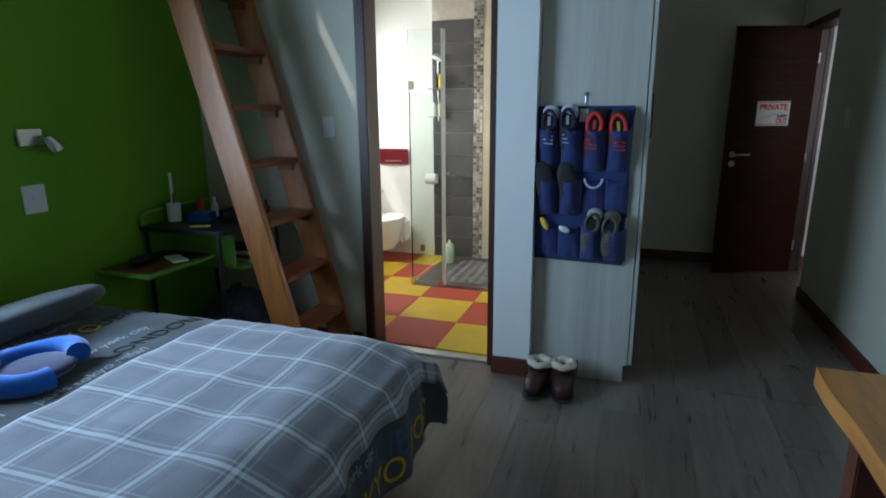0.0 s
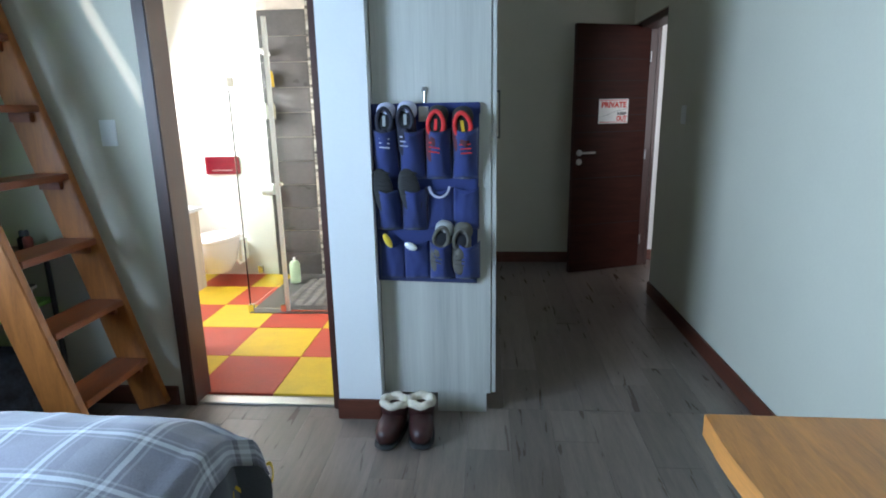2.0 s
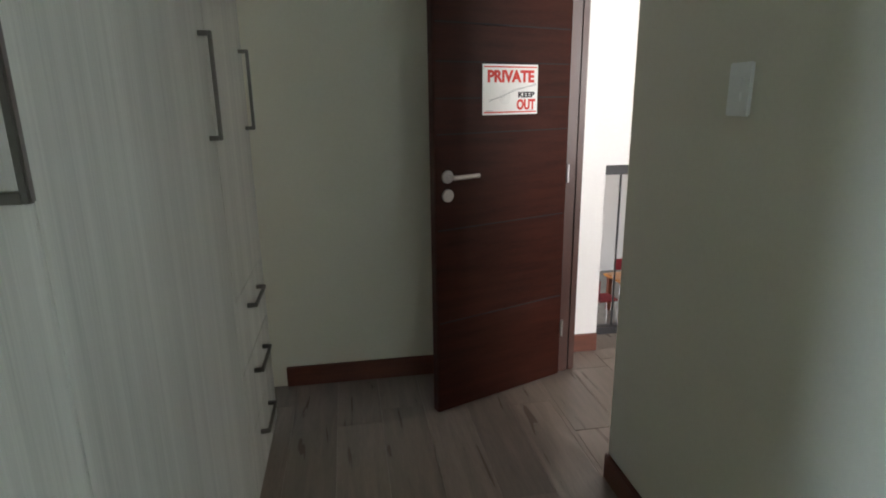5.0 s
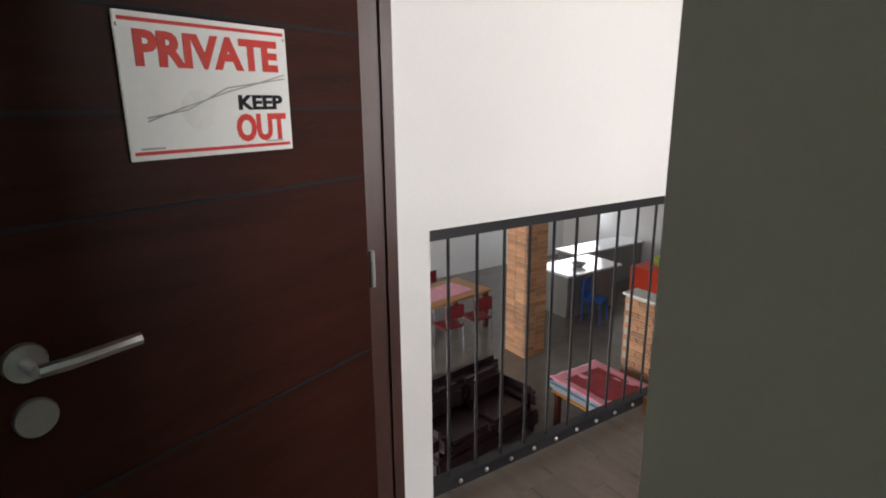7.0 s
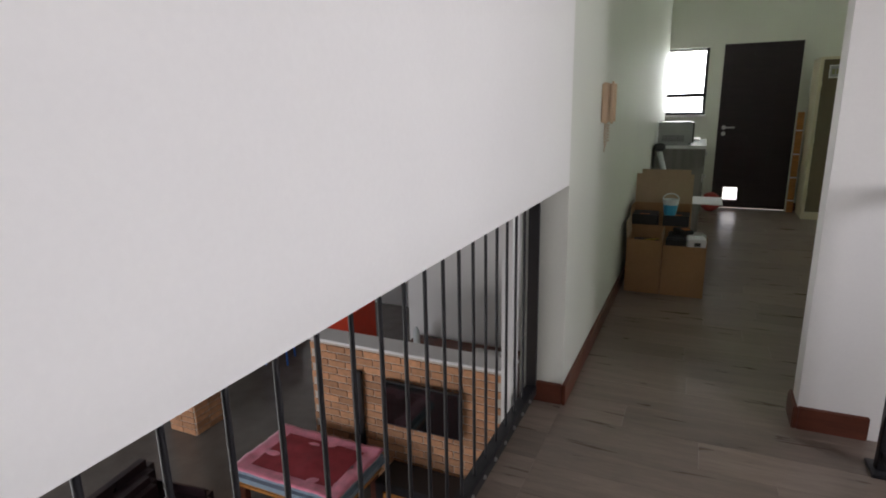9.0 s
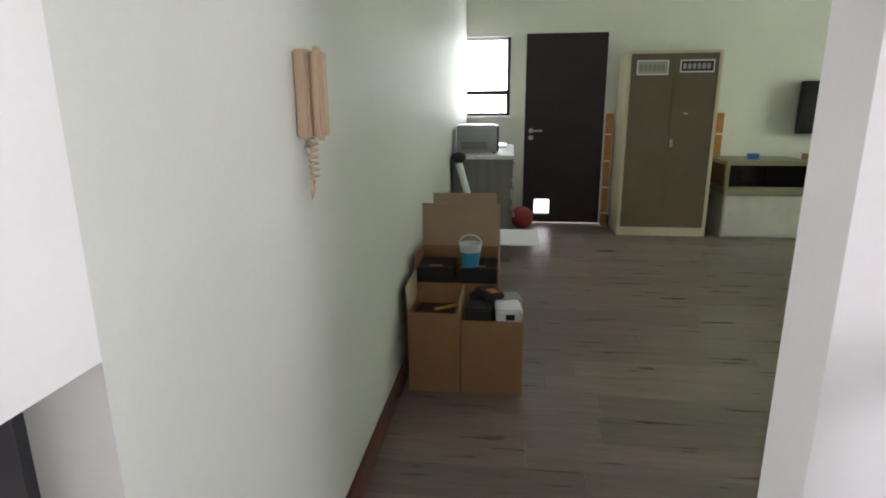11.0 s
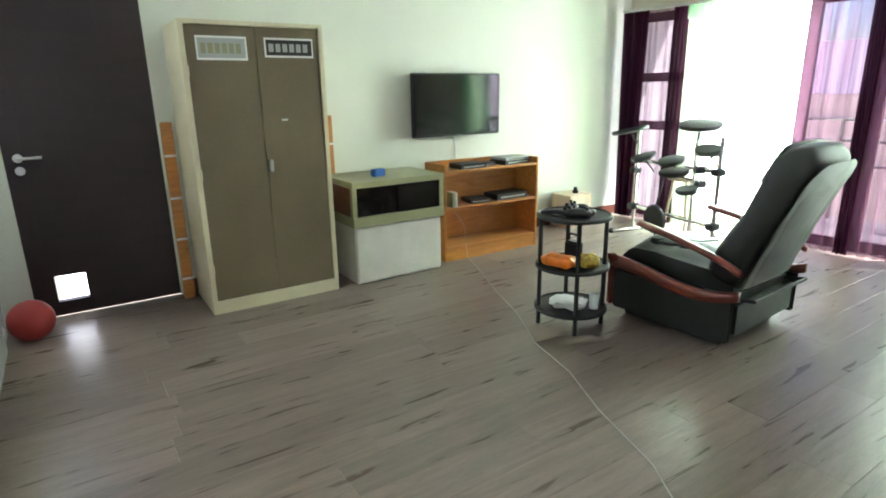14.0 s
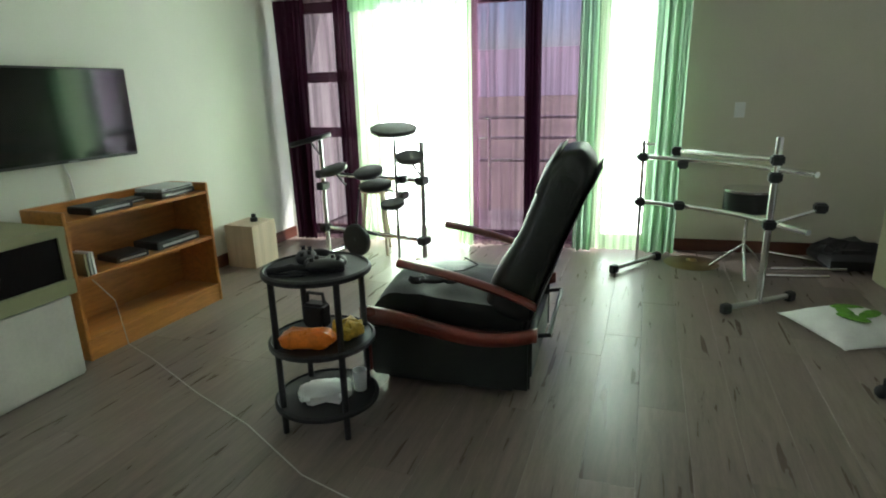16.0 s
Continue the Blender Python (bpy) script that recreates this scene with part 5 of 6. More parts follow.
o = part("blanket", sheet(B(), 24, 30, lambda u, v: Vector((0.04 + (u - 0.5) * 0.84, (v - 0.5) * 1.26, 0.712 + 0.02 * noise.noise(Vector((u * 6, v * 8, 2))) + 0.06 * max(0, abs(u - 0.5) * 2 - 0.75) + 0.05 * max(0, abs(v - 0.5) * 2 - 0.8)))), PINK, ot, "pink fleece blanket")
o.modifiers.new("thick", "SOLIDIFY").thickness = 0.02
part("inner_pad", sheet(B(), 16, 20, lambda u, v: Vector((0.04 + (u - 0.5) * 0.60, (v - 0.5) * 0.95, 0.738 + 0.012 * noise.noise(Vector((u * 5, v * 6, 7))) - 0.02 * max(abs(u - 0.5), abs(v - 0.5)) * 2))), mat("dull_red_fleece", (0.30, 0.035, 0.045), 0.95, 0.25, 9, 160, 0.3), ot, "dull red fleece pad")
dt = thing("dining_table", "brown wooden dining table with red runner", "dining table", (6.2, 13.2, LOW), 8)
part("tabletop", block(-0.9, 0.9, -0.5, 0.5, 0.71, 0.75, 0.008), PINE, dt)
part("runner", block(-0.6, 0.6, -0.3, 0.3, 0.7505, 0.756), PINK, dt, "red cloth runner")
for x in (-0.8, 0.8):
    for y in (-0.42, 0.42):
        part("leg", block(x - 0.04, x + 0.04, y - 0.04, y + 0.04, 0, 0.71, 0.004), SKIRT, dt)
ch = thing("dining_chair", "chrome dining chair with red seat", "chair", (5.9, 12.45, LOW), 180, "chairs round the dining table")
part("seat", block(-0.2, 0.2, -0.2, 0.2, 0.43, 0.47, 0.015), REDRUG, ch, "dark red seat")
part("backrest", block(-0.19, 0.19, 0.19, 0.22, 0.62, 0.86, 0.01), REDRUG, ch)
for x in (-0.18, 0.18):
    part("leg", pipe(B(), [(x, 0.23, 0), (x, 0.19, 0.45), (x, 0.215, 0.86)], 0.011), CHROME, ch)
    part("leg", tube(B(), (x, -0.2, 0), (x, -0.17, 0.43), 0.011), CHROME, ch)
for x, y, a in ((6.55, 12.5, 175), (5.0, 13.0, 95), (6.6, 13.95, 5), (5.9, 13.9, -5)):
    copy_thing(ch, pose(x, y, LOW, 0, 0, a))
isl = thing("kitchen_island", "grey kitchen island with white worktop", "kitchen island", (9.3, 12.7, LOW), 0)
part("cabinet", block(-0.7, 0.7, -0.4, 0.4, 0, 0.86, 0.01), GREYWOOD, isl)
part("worktop", block(-0.78, 0.78, -0.48, 0.48, 0.8605, 0.90, 0.006), WTOP, isl, "white worktop")
solid("fruit_bowl", "round bowl on the kitchen island", "bowl", lathe(B(), [(0.06, 0), (0.16, 0.07), (0.15, 0.075), (0.05, 0.012)], 22), SILVER, (9.2, 12.6, LOW + 0.9005))
bs = thing("blue_chair", "blue plastic chair beside the kitchen island", "chair", (9.0, 11.95, LOW), 20)
part("seat", block(-0.2, 0.2, -0.2, 0.2, 0.42, 0.45, 0.02), BLUECH, bs)
part("back", block(-0.2, 0.2, 0.17, 0.2, 0.45, 0.82, 0.02), BLUECH, bs)
for x in (-0.17, 0.17):
    for y in (-0.17, 0.17):
        part("leg", tube(B(), (x * 1.1, y * 1.1, 0), (x, y, 0.42), 0.016), BLUECH, bs)
rc = thing("red_cabinet", "bright orange-red kitchen cabinet", "cabinet", (9.75, 11.1, LOW), 0)
part("body", block(-0.35, 0.35, -0.4, 0.4, 0, 1.15, 0.008), REDPAINT, rc)
part("door", block(-0.37, -0.351, -0.38, 0.38, 0.05, 1.1, 0.004), REDPAINT, rc)
solid("potted_plant", "small yellow-green plant on the red cabinet", "plant", blob(B(), (0, 0, 0.12), (0.13, 0.16, 0.12), 12), mat("yellow_green_leaf", (0.30, 0.34, 0.05), 0.7, 0.5, 20, 60, 0.6), (9.75, 11.1, LOW + 1.15))
kc = thing("kitchen_counter", "dark kitchen counter with white worktop", "kitchen counter", (11.0, 13.6, LOW), 0)
part("cabinet", block(-1.1, 1.1, -0.3, 0.3, 0, 0.86, 0.01), GREYWOOD, kc)
part("worktop", block(-1.15, 1.15, -0.34, 0.34, 0.8605, 0.9, 0.006), WTOP, kc)
sb = thing("sideboard", "long dark sideboard against the white wall", "sideboard", (8.95, 8.6, LOW), 0)
part("body", block(-0.25, 0.25, -0.8, 0.8, 0.06, 0.75, 0.01), SKIRT, sb)
part("top", block(-0.27, 0.27, -0.83, 0.83, 0.7505, 0.78, 0.005), SKIRT, sb)
part("plinth", block(-0.2, 0.2, -0.75, 0.75, 0, 0.06), BLACK, sb)
solid("white_tray", "white tray on the sideboard", "tray", block(-0.15, 0.15, -0.2, 0.2, 0, 0.02, 0.006), PLASTW, (8.9, 8.2, LOW + 0.7805))
solid("plastic_bottle", "clear water bottle on the sideboard", "bottle", lathe(B(), [(0.05, 0), (0.05, 0.2), (0.02, 0.28)], 14), MILKY, (8.85, 9.25, LOW + 0.7805))

# ---- lounge ----
w1 = thing("window_scullery", "small bright window with dark frame and a transom", "window", kind="structure")
for y0, y1, z0, z1 in ((5.70, 5.74, 1.18, 2.0), (6.21, 6.25, 1.18, 2.0), (5.74, 6.21, 1.18, 1.215), (5.74, 6.21, 1.965, 2.0), (5.74, 6.21, 1.40, 1.45)):
    part("window_frame", block(10.24, 10.29, y0, y1, z0, z1, 0.003), SILVER if z0 > 1.9 else STEELBLK, w1)
for z0, z1 in ((1.215, 1.40), (1.45, 1.965)):
    p = part("pane", block(10.262, 10.268, 5.74, 6.21, z0, z1), CLEAR, w1)
    p.visible_shadow = False
part("window_sill", block(10.12, 10.24, 5.68, 6.2, 1.155, 1.18, 0.004), WHITE, w1)
d2 = thing("door_scullery", "closed near-black outer door with lit cat flap", "door", (10.21, 4.695, 0), 90)
lf = B()
box(lf, 0, 0.535, 0, 0.04, 0.008, 2.02)
box(lf, 0.715, 0.84, 0, 0.04, 0.008, 2.02)
box(lf, 0.535, 0.715, 0, 0.04, 0.27, 2.02)
box(lf, 0.535, 0.715, 0, 0.04, 0.008, 0.10)
part("leaf", lf, DARKDOOR, d2)
for x in (0.25, 0.5, 0.75):
    part("groove_strip", block(x - 0.002, x + 0.002, 0.0405, 0.042, 0.3, 2.0), BLACK, d2)
# the flap's own emission replaces daylight coming through it
part("cat_flap", block(0.545, 0.705, 0.012, 0.016, 0.11, 0.26, 0.001), DAYGLOW, d2, "translucent cat flap, self-glowing in place of daylight")
part("flap_frame", block(0.535, 0.545, -0.002, 0.044, 0.10, 0.27), DARKDOOR, d2)
lever(d2, 0.77, 1.02, 0.04, -1, 1)

# steel locker with its two doors
lk = thing("steel_locker", "olive steel two-door locker in a cream frame", "locker", (9.60, 3.73, 0))
part("carcass", block(0.02, 0.50, 0, 0.86, 0, 1.785, 0.004), LOCKCR, lk, "cream steel carcass")
for y0, y1, z0, z1 in ((0.0, 0.03, 0, 1.785), (0.83, 0.86, 0, 1.785), (0.03, 0.83, 0, 0.085), (0.03, 0.83, 1.76, 1.785)):
    part("front_frame", block(0.0, 0.0195, y0, y1, z0, z1, 0.002), LOCKCR, lk)
for y0, y1 in ((0.032, 0.429), (0.431, 0.828)):
    part("door", block(0.004, 0.0192, y0, y1, 0.088, 1.757, 0.003), OLIVE, lk, "olive painted steel door")
hd = part("handle", block(-0.03, 0.004, 0.395, 0.418, 0.885, 0.965, 0.008), BRUSHED, lk, "small steel turn handle")
part("scratch", block(0.0025, 0.0038, 0.27, 0.31, 1.20, 1.212), BRUSHED, lk)
for z in (0.3, 0.9, 1.5):
    for y in (0.028, 0.832):
        part("hinge", tube(B(), (-0.003, y, z - 0.03), (-0.003, y, z + 0.03), 0.006), LOCKCR, lk)


def car_plate(label, y, z, w, h, dark):
    t = thing("sticker_plate", label, "sticker", (9.602, y, z), -90)
    part("plate", block(-w / 2, w / 2, -0.004, 0.0, -h / 2, h / 2, 0.001), PLASTW, t)
    part("picture", block(-w / 2 + 0.01, w / 2 - 0.01, -0.0055, -0.0041, -h / 2 + 0.012, h / 2 - 0.012), BLACK if dark else SILVER, t)
    n = 6
    for k in range(n):
        part("bar", block(-w / 2 + 0.025 + k * (w - 0.05) / n, -w / 2 + 0.025 + (k + 0.7) * (w - 0.05) / n, -0.0068, -0.0056, -h * 0.22, h * 0.2), SILVER if dark else SAGE, t)
    return t


car_plate("white and green printed plate stuck on the locker door", 4.36, 1.63, 0.29, 0.135, False)
car_plate("dark printed plate with white rim stuck on the locker door", 3.955, 1.64, 0.31, 0.115, True)

# narrow wooden strips standing beside the locker
def clip_strip(label, at):
    t = thing("wooden_rack", label, "wooden rack", at)
    part("upright", block(-0.02, 0.02, -0.035, 0.035, 0, 1.20, 0.004), PINE, t)
    for z in (0.14, 0.42, 0.70, 0.98):
        part("clip", block(-0.027, -0.0205, -0.036, 0.036, z, z + 0.014, 0.002), CARDW, t, "pale plastic clip")


clip_strip("narrow orange wooden strip standing beside the locker", (10.06, 4.655, 0))
clip_strip("narrow pale wooden strip standing behind the cabinet", (10.15, 3.515, 0))

# aquarium-like unit on a white cabinet
cb = thing("white_cabinet", "low aged white cabinet against the wall", "cabinet", (9.585, 2.85, 0))
part("body", block(0.015, 0.53, 0, 0.73, 0.0, 0.43, 0.006), WHITECAB, cb)
part("door", block(0.0, 0.0145, 0.006, 0.724, 0.02, 0.42, 0.003), WHITECAB, cb)
aq = thing("glass_display_case", "sage green display case with smoked glass front", "display case", (9.565, 2.83, 0.4305))
for z0, z1 in ((0, 0.075), (0.285, 0.33)):
    part("frame", block(0.0, 0.53, 0, 0.77, z0, z1, 0.004), SAGE, aq)
for y in (0, 0.735):
    part("corner_post", block(0.01, 0.045, y, y + 0.035, 0.0755, 0.2845), SAGE, aq)
part("back_panel", block(0.49, 0.52, 0.036, 0.734, 0.0755, 0.2845), GREYWOOD, aq)
part("sliding_glass", block(0.02, 0.026, 0.036, 0.40, 0.0755, 0.2845), TINT, aq, "dark sliding glass")
part("sliding_glass", block(0.03, 0.036, 0.37, 0.734, 0.0755, 0.2845), TINT, aq, "dark sliding glass")
part("side_panel", block(0.046, 0.489, 0.752, 0.768, 0.0755, 0.2845), SKIRT, aq)
solid("small_blue_box", "small blue box on the display case", "box", block(-0.03, 0.03, -0.05, 0.05, 0, 0.055, 0.006), BLUECH, (9.75, 3.3, 0.7608), 10)

# pine bookcase
bc = thing("bookcase", "low orange pine bookcase with game boxes on its shelves", "bookcase", (9.655, 1.77, 0), -1.5)
BW_, BH, BD = 0.98, 0.80, 0.31
for y in (0, BW_ - 0.02):
    part("side", block(0, BD, y, y + 0.02, 0, BH, 0.004), PINE, bc)
for z in (0.10, 0.43, 0.73):
    part("shelf", block(0.002, BD - 0.012, 0.0205, BW_ - 0.0205, z, z + 0.02, 0.003), PINE, bc)
part("kick_board", block(0.008, 0.024, 0.0205, BW_ - 0.0205, 0.0, 0.0995), PINE, bc)
part("back", block(BD - 0.0115, BD, 0.0205, BW_ - 0.0205, 0.0, BH), PINE, bc)
part("back_rail", block(BD - 0.03, BD - 0.012, 0.0205, BW_ - 0.0205, 0.7505, BH + 0.0), PINE, bc)


def gadget(name, label, cat, at, sz, mtl, rz=0):
    t = thing(name, label, cat, at, rz)
    part("casing", block(-sz[0] / 2, sz[0] / 2, -sz[1] / 2, sz[1] / 2, 0, sz[2], min(sz) * 0.12), mtl, t)
    part("front_strip", block(-sz[0] / 2 - 0.002, -sz[0] / 2 - 0.0003, -sz[1] * 0.4, sz[1] * 0.4, sz[2] * 0.3, sz[2] * 0.6), SILVER if mtl is BLACK else BLACK, t)


gadget("set_top_box", "black set-top box on the bookcase", "media box", (9.78, 2.45, 0.7505), (0.18, 0.26, 0.04), BLACK)
gadget("game_console", "flat black console on the bookcase", "game console", (9.80, 1.98, 0.7505), (0.2, 0.3, 0.035), BLACK, 6)
gadget("game_console", "slim grey disc player lying on the console", "disc player", (9.81, 1.97, 0.786), (0.2, 0.27, 0.022), SILVER, 4)
gadget("router", "small black router on the bookcase", "router", (9.82, 2.22, 0.7505), (0.1, 0.12, 0.025), BLACK)
gadget("disc_player", "black disc player on the shelf", "disc player", (9.8, 2.02, 0.4505), (0.2, 0.34, 0.05), BLACK)
gadget("disc_player", "black game boxes stacked on the shelf", "game boxes", (9.8, 2.35, 0.4505), (0.18, 0.2, 0.035), BLACK, -8)
for k in range(3):
    solid("game_case", "pale game case standing on the shelf", "game case", block(-0.06, 0.06, -0.007, 0.007, 0, 0.12, 0.002), (PAPER, SILVER, SAGE)[k], (9.74, 2.64 + k * 0.02 - 0.01, 0.4505), 0, "game cases")
tv("television", "black wall-mounted flat television reflecting green curtains", (10.11, 2.34, 1.25), -90, 0.90, 0.52)
part("tv_cable", pipe(B(), [(10.168, 2.33, 0.99), (10.168, 2.30, 0.9), (10.168, 2.29, 0.76)], 0.006), PLASTW, None)
tagged(bpy.data.objects["tv_cable"], "white cable hanging below the wall television", "cable")

# wooden box at the curtain
wbx = thing("wooden_crate", "pale plywood crate against the wall", "crate", (10.0, 0.98, 0), 0)
for a in ((-0.12, 0.12, -0.15, -0.138, 0, 0.33), (-0.12, 0.12, 0.138, 0.15, 0, 0.33), (-0.132, -0.12, -0.15, 0.15, 0, 0.33), (0.12, 0.132, -0.15, 0.15, 0, 0.33), (-0.12, 0.12, -0.138, 0.138, 0.0, 0.012)):
    part("panel", block(*a, 0.002), BIRCH, wbx)
part("lid", block(-0.132, 0.132, -0.15, 0.15, 0.3305, 0.342, 0.002), BIRCH, wbx)
bottle("black_jar", "small black jar on the plywood crate", (9.98, 0.95, 0.3425), [(0.03, 0), (0.03, 0.03), (0.02, 0.035)], BLACK, BLACK, "jar")

# round three-tier trolley
tr = thing("round_trolley", "black round three-tier side table on thin legs", "side table", (8.20, 2.84, 0), 8)
for z in (0.10, 0.36, 0.655):
    part("shelf", lathe(B(), [(0.2, z), (0.215, z + 0.004), (0.215, z + 0.02), (0.205, z + 0.026), (0.2, z + 0.018), (0.02, z + 0.018)], 36), BLACK, tr)
for k in range(4):
    a = radians(45 + 90 * k)
    x, y = 0.188 * math.cos(a), 0.188 * math.sin(a)
    part("leg", tube(B(), (x, y, 0.0), (x, y, 0.654), 0.013), BLACK, tr)


def crumpled(sx, sy, sz, seed, rough=0.25):
    """A soft packet with pinched ends and creased faces."""
    bm = blob(B(), (0, 0, 0), (1, 1, 1), 20, None, 0.55)
    for v in bm.verts:
        c = v.co.copy()
        n = noise.noise(c * 2.3 + Vector((seed, 0, 0))) + 0.5 * noise.noise(c * 6 + Vector((0, seed, 0)))
        pinch = 1 - 0.55 * abs(c.x) ** 4
        v.co = Vector((c.x * sx * (1 + 0.1 * n), c.y * sy * (1 + rough * n), max(-sz, c.z * sz * pinch * (1 + 1.4 * rough * n)) + sz))
    return bm


def gamepad(at, rz, lab="black game controller lying on the side table"):
    t = thing("game_controller", lab, "game controller", at, rz)
    bm = blob(B(), (0, 0, 0.025), (0.075, 0.042, 0.022), 18, None, 0.8)
    for s in (-1, 1):
        blob(bm, (s * 0.06, -0.05, 0.02), (0.024, 0.045, 0.02), 12)
    part("shell", bm, BLACK, t)
    for x, y in ((-0.03, -0.015), (0.03, -0.015), (-0.05, 0.012), (0.05, 0.012)):
        part("stick", lathe(B(), [(0.009, 0), (0.007, 0.008), (0.01, 0.014)], 10, at=(x, y, 0.044)), BLACKRUB, t)


gamepad((8.14, 2.87, 0.6735), 30)
gamepad((8.27, 2.80, 0.6735), -60)
bm = B()
pipe(bm, [(-0.14, 0, 0.008), (-0.05, 0.02, 0.012), (0.06, -0.01, 0.012), (0.15, 0.03, 0.008)], 0.012)
solid("remote_control", "dark remote control lying on the side table", "remote control", bm, BLACKRUB, (8.2, 2.90, 0.676), 20)
solid("headset", "tangled dark headset cable on the side table", "cable", pipe(B(), [(0.08 * math.cos(a) * (1 + 0.2 * math.sin(3 * a)), 0.06 * math.sin(a), 0.006 + 0.004 * math.sin(5 * a)) for a in [k * 0.4 for k in range(28)]], 0.004, 6), BLACKRUB, (8.26, 2.92, 0.6735))
fl = thing("flashlight_lamp", "black lantern standing on the middle shelf", "lantern", (8.27, 2.76, 0.3785))
part("body", block(-0.05, 0.05, -0.035, 0.035, 0, 0.11, 0.012), BLACK, fl)
part("grip", pipe(B(), [(-0.04, 0, 0.11), (-0.035, 0, 0.15), (0.035, 0, 0.15), (0.04, 0, 0.11)], 0.008), BLACK, fl)
solid("snack_packet", "crumpled orange snack packet on the middle shelf", "snack packet", crumpled(0.11, 0.05, 0.034, 1.0), ORANGEW, (8.2, 2.94, 0.3785), 20)
solid("snack_packet", "crumpled yellow printed packet on the middle shelf", "snack packet", crumpled(0.06, 0.05, 0.036, 5.0, 0.35), YELPK, (8.09, 2.82, 0.3785), -20)
solid("paper_packet", "crumpled white paper packet on the lowest shelf", "paper packet", crumpled(0.11, 0.075, 0.028, 9.0, 0.4), PAPER, (8.19, 2.87, 0.1185), 30)
solid("clear_cup", "small milky cup on the lowest shelf", "cup", lathe(B(), [(0.025, 0), (0.03, 0.09), (0.027, 0.09), (0.022, 0.005)], 14), MILKY, (8.08, 2.77, 0.1185))

# leather recliner facing the television (local +x forward)
rcn = thing("recliner", "black leather recliner with cherry wood armrests", "recliner", (7.83, 2.13, 0), 3)
part("plinth", block(-0.32, 0.30, -0.30, 0.30, 0.0, 0.06, 0.01), BLACK, rcn)
part("base", block(-0.40, 0.34, -0.36, 0.36, 0.06, 0.30, 0.04), LEATHER, rcn)
st = sheet(B(), 22, 22, lambda u, v: Vector((-0.35 + 0.72 * u, (v - 0.5) * 0.58, 0.40 + 0.05 * math.sin(math.pi * v) + 0.05 * u - 0.12 * max(0, u - 0.8) * 5 * (u - 0.8) * 5 + 0.008 * noise.noise(Vector((u * 7, v * 7, 0))))))
r = bmesh.ops.extrude_face_region(st, geom=st.faces[:])
bmesh.ops.translate(st, vec=(0, 0, -0.13), verts=[v for v in r["geom"] if isinstance(v, bmesh.types.BMVert)])
part("seat", st, LEATHER, rcn)


def back_loft(half, wide, s0, s1, shift=0.0, seg=32, rows=34):
    """A padded back along its leaning line: rounded blocks from s0 to s1, closed in a soft end."""
    bm, rings = B(), []
    for i in range(rows + 1):
        q = i / rows
        k = s0 + (s1 - s0) * q
        end = min(1.0, math.sqrt(max(0.02, 1 - max(0, (q - 0.86) / 0.14) ** 2)), math.sqrt(max(0.05, 1 - max(0, (0.06 - q) / 0.06) ** 2)))
        c = Vector((-0.27 - 0.26 * k - 0.05 * k * k, 0, 0.33 + 0.76 * k))
        d = Vector((-0.26 - 0.10 * k, 0, 0.76)).normalized()
        n = Vector((d.z, 0, -d.x))
        ring = []
        for a in range(seg):
            u, v = math.cos(a * math.tau / seg), math.sin(a * math.tau / seg)
            u, v = math.copysign(abs(u) ** 0.55, u), math.copysign(abs(v) ** 0.4, v)
            h = (half - 0.02 * k) * end * (1 + (0.12 * math.sin(k * 9) if u > 0.3 else 0))
            w = wide * (1 - 0.12 * k ** 3) * (0.6 + 0.4 * end)
            ring.append(bm.verts.new(c + n * (shift + u * h) + Vector((0, v * w, 0)) + n * 0.006 * noise.noise(Vector((k * 6, v * 2, u)))))
        rings.append(ring)
    for p, q in zip(rings, rings[1:]):
        for a in range(seg):
            bm.faces.new((p[a], p[(a + 1) % seg], q[(a + 1) % seg], q[a]))
    bm.faces.new(rings[0][::-1])
    bm.faces.new(rings[-1])
    return bm


part("backrest", back_loft(0.118, 0.30, 0.0, 0.99), LEATHER, rcn, "black leather padded backrest")
part("back_cover", back_loft(0.014, 0.275, 0.03, 0.95, -0.100), LEATHER, rcn, "smooth leather cover on the back")
part("head_roll", back_loft(0.032, 0.26, 0.70, 0.965, 0.088), LEATHER, rcn, "padded head roll")
for s in (-1, 1):
    y = s * 0.375
    def arm_fn(u, v, s=s, y=y):
        x = -0.42 + 0.60 * u
        z = 0.45 + 0.16 * u ** 0.8
        a = v * math.tau
        return Vector((x, y + 0.032 * math.cos(a) * (0.7 + 0.6 * u), z + 0.018 * math.sin(a) + 0.01 * math.sin(u * 3)))
    part("armrest", sheet(B(), 16, 12, arm_fn), CHERRY, rcn, "cherry lacquered wooden armrest")
    bm = B()
    sheet(bm, 24, 2, lambda u, v, y=y, s=s: Vector((0.37 - 0.80 * u, y + s * 0.016 * 1, (0.385 + 0.03 * math.sin(u * 5 + 0.4) - 0.05 * math.sin(u * math.pi)) - 0.075 * v * (1 - 0.3 * u))))
    o = part("side_rail", bm, CHERRY, rcn, "curved cherry wood side rail")
    so = o.modifiers.new("thick", "SOLIDIFY")
    so.thickness, so.offset = 0.035, 0
    part("front_post", block(0.335, 0.375, y - 0.02, y + 0.02, 0.07, 0.38, 0.01), CHERRY, rcn)
    part("side_panel", block(-0.40, 0.334, y - 0.012, y + 0.012, 0.06, 0.31, 0.01), LEATHER, rcn)
part("recline_bar", pipe(B(), [(-0.36, -0.3, 0.28), (-0.47, -0.3, 0.30), (-0.47, 0.3, 0.30), (-0.36, 0.3, 0.28)], 0.01), STEELBLK, rcn)
hs = thing("headphones", "black headphones lying on the recliner seat", "headphones", (7.9, 2.32, 0.475), 15)
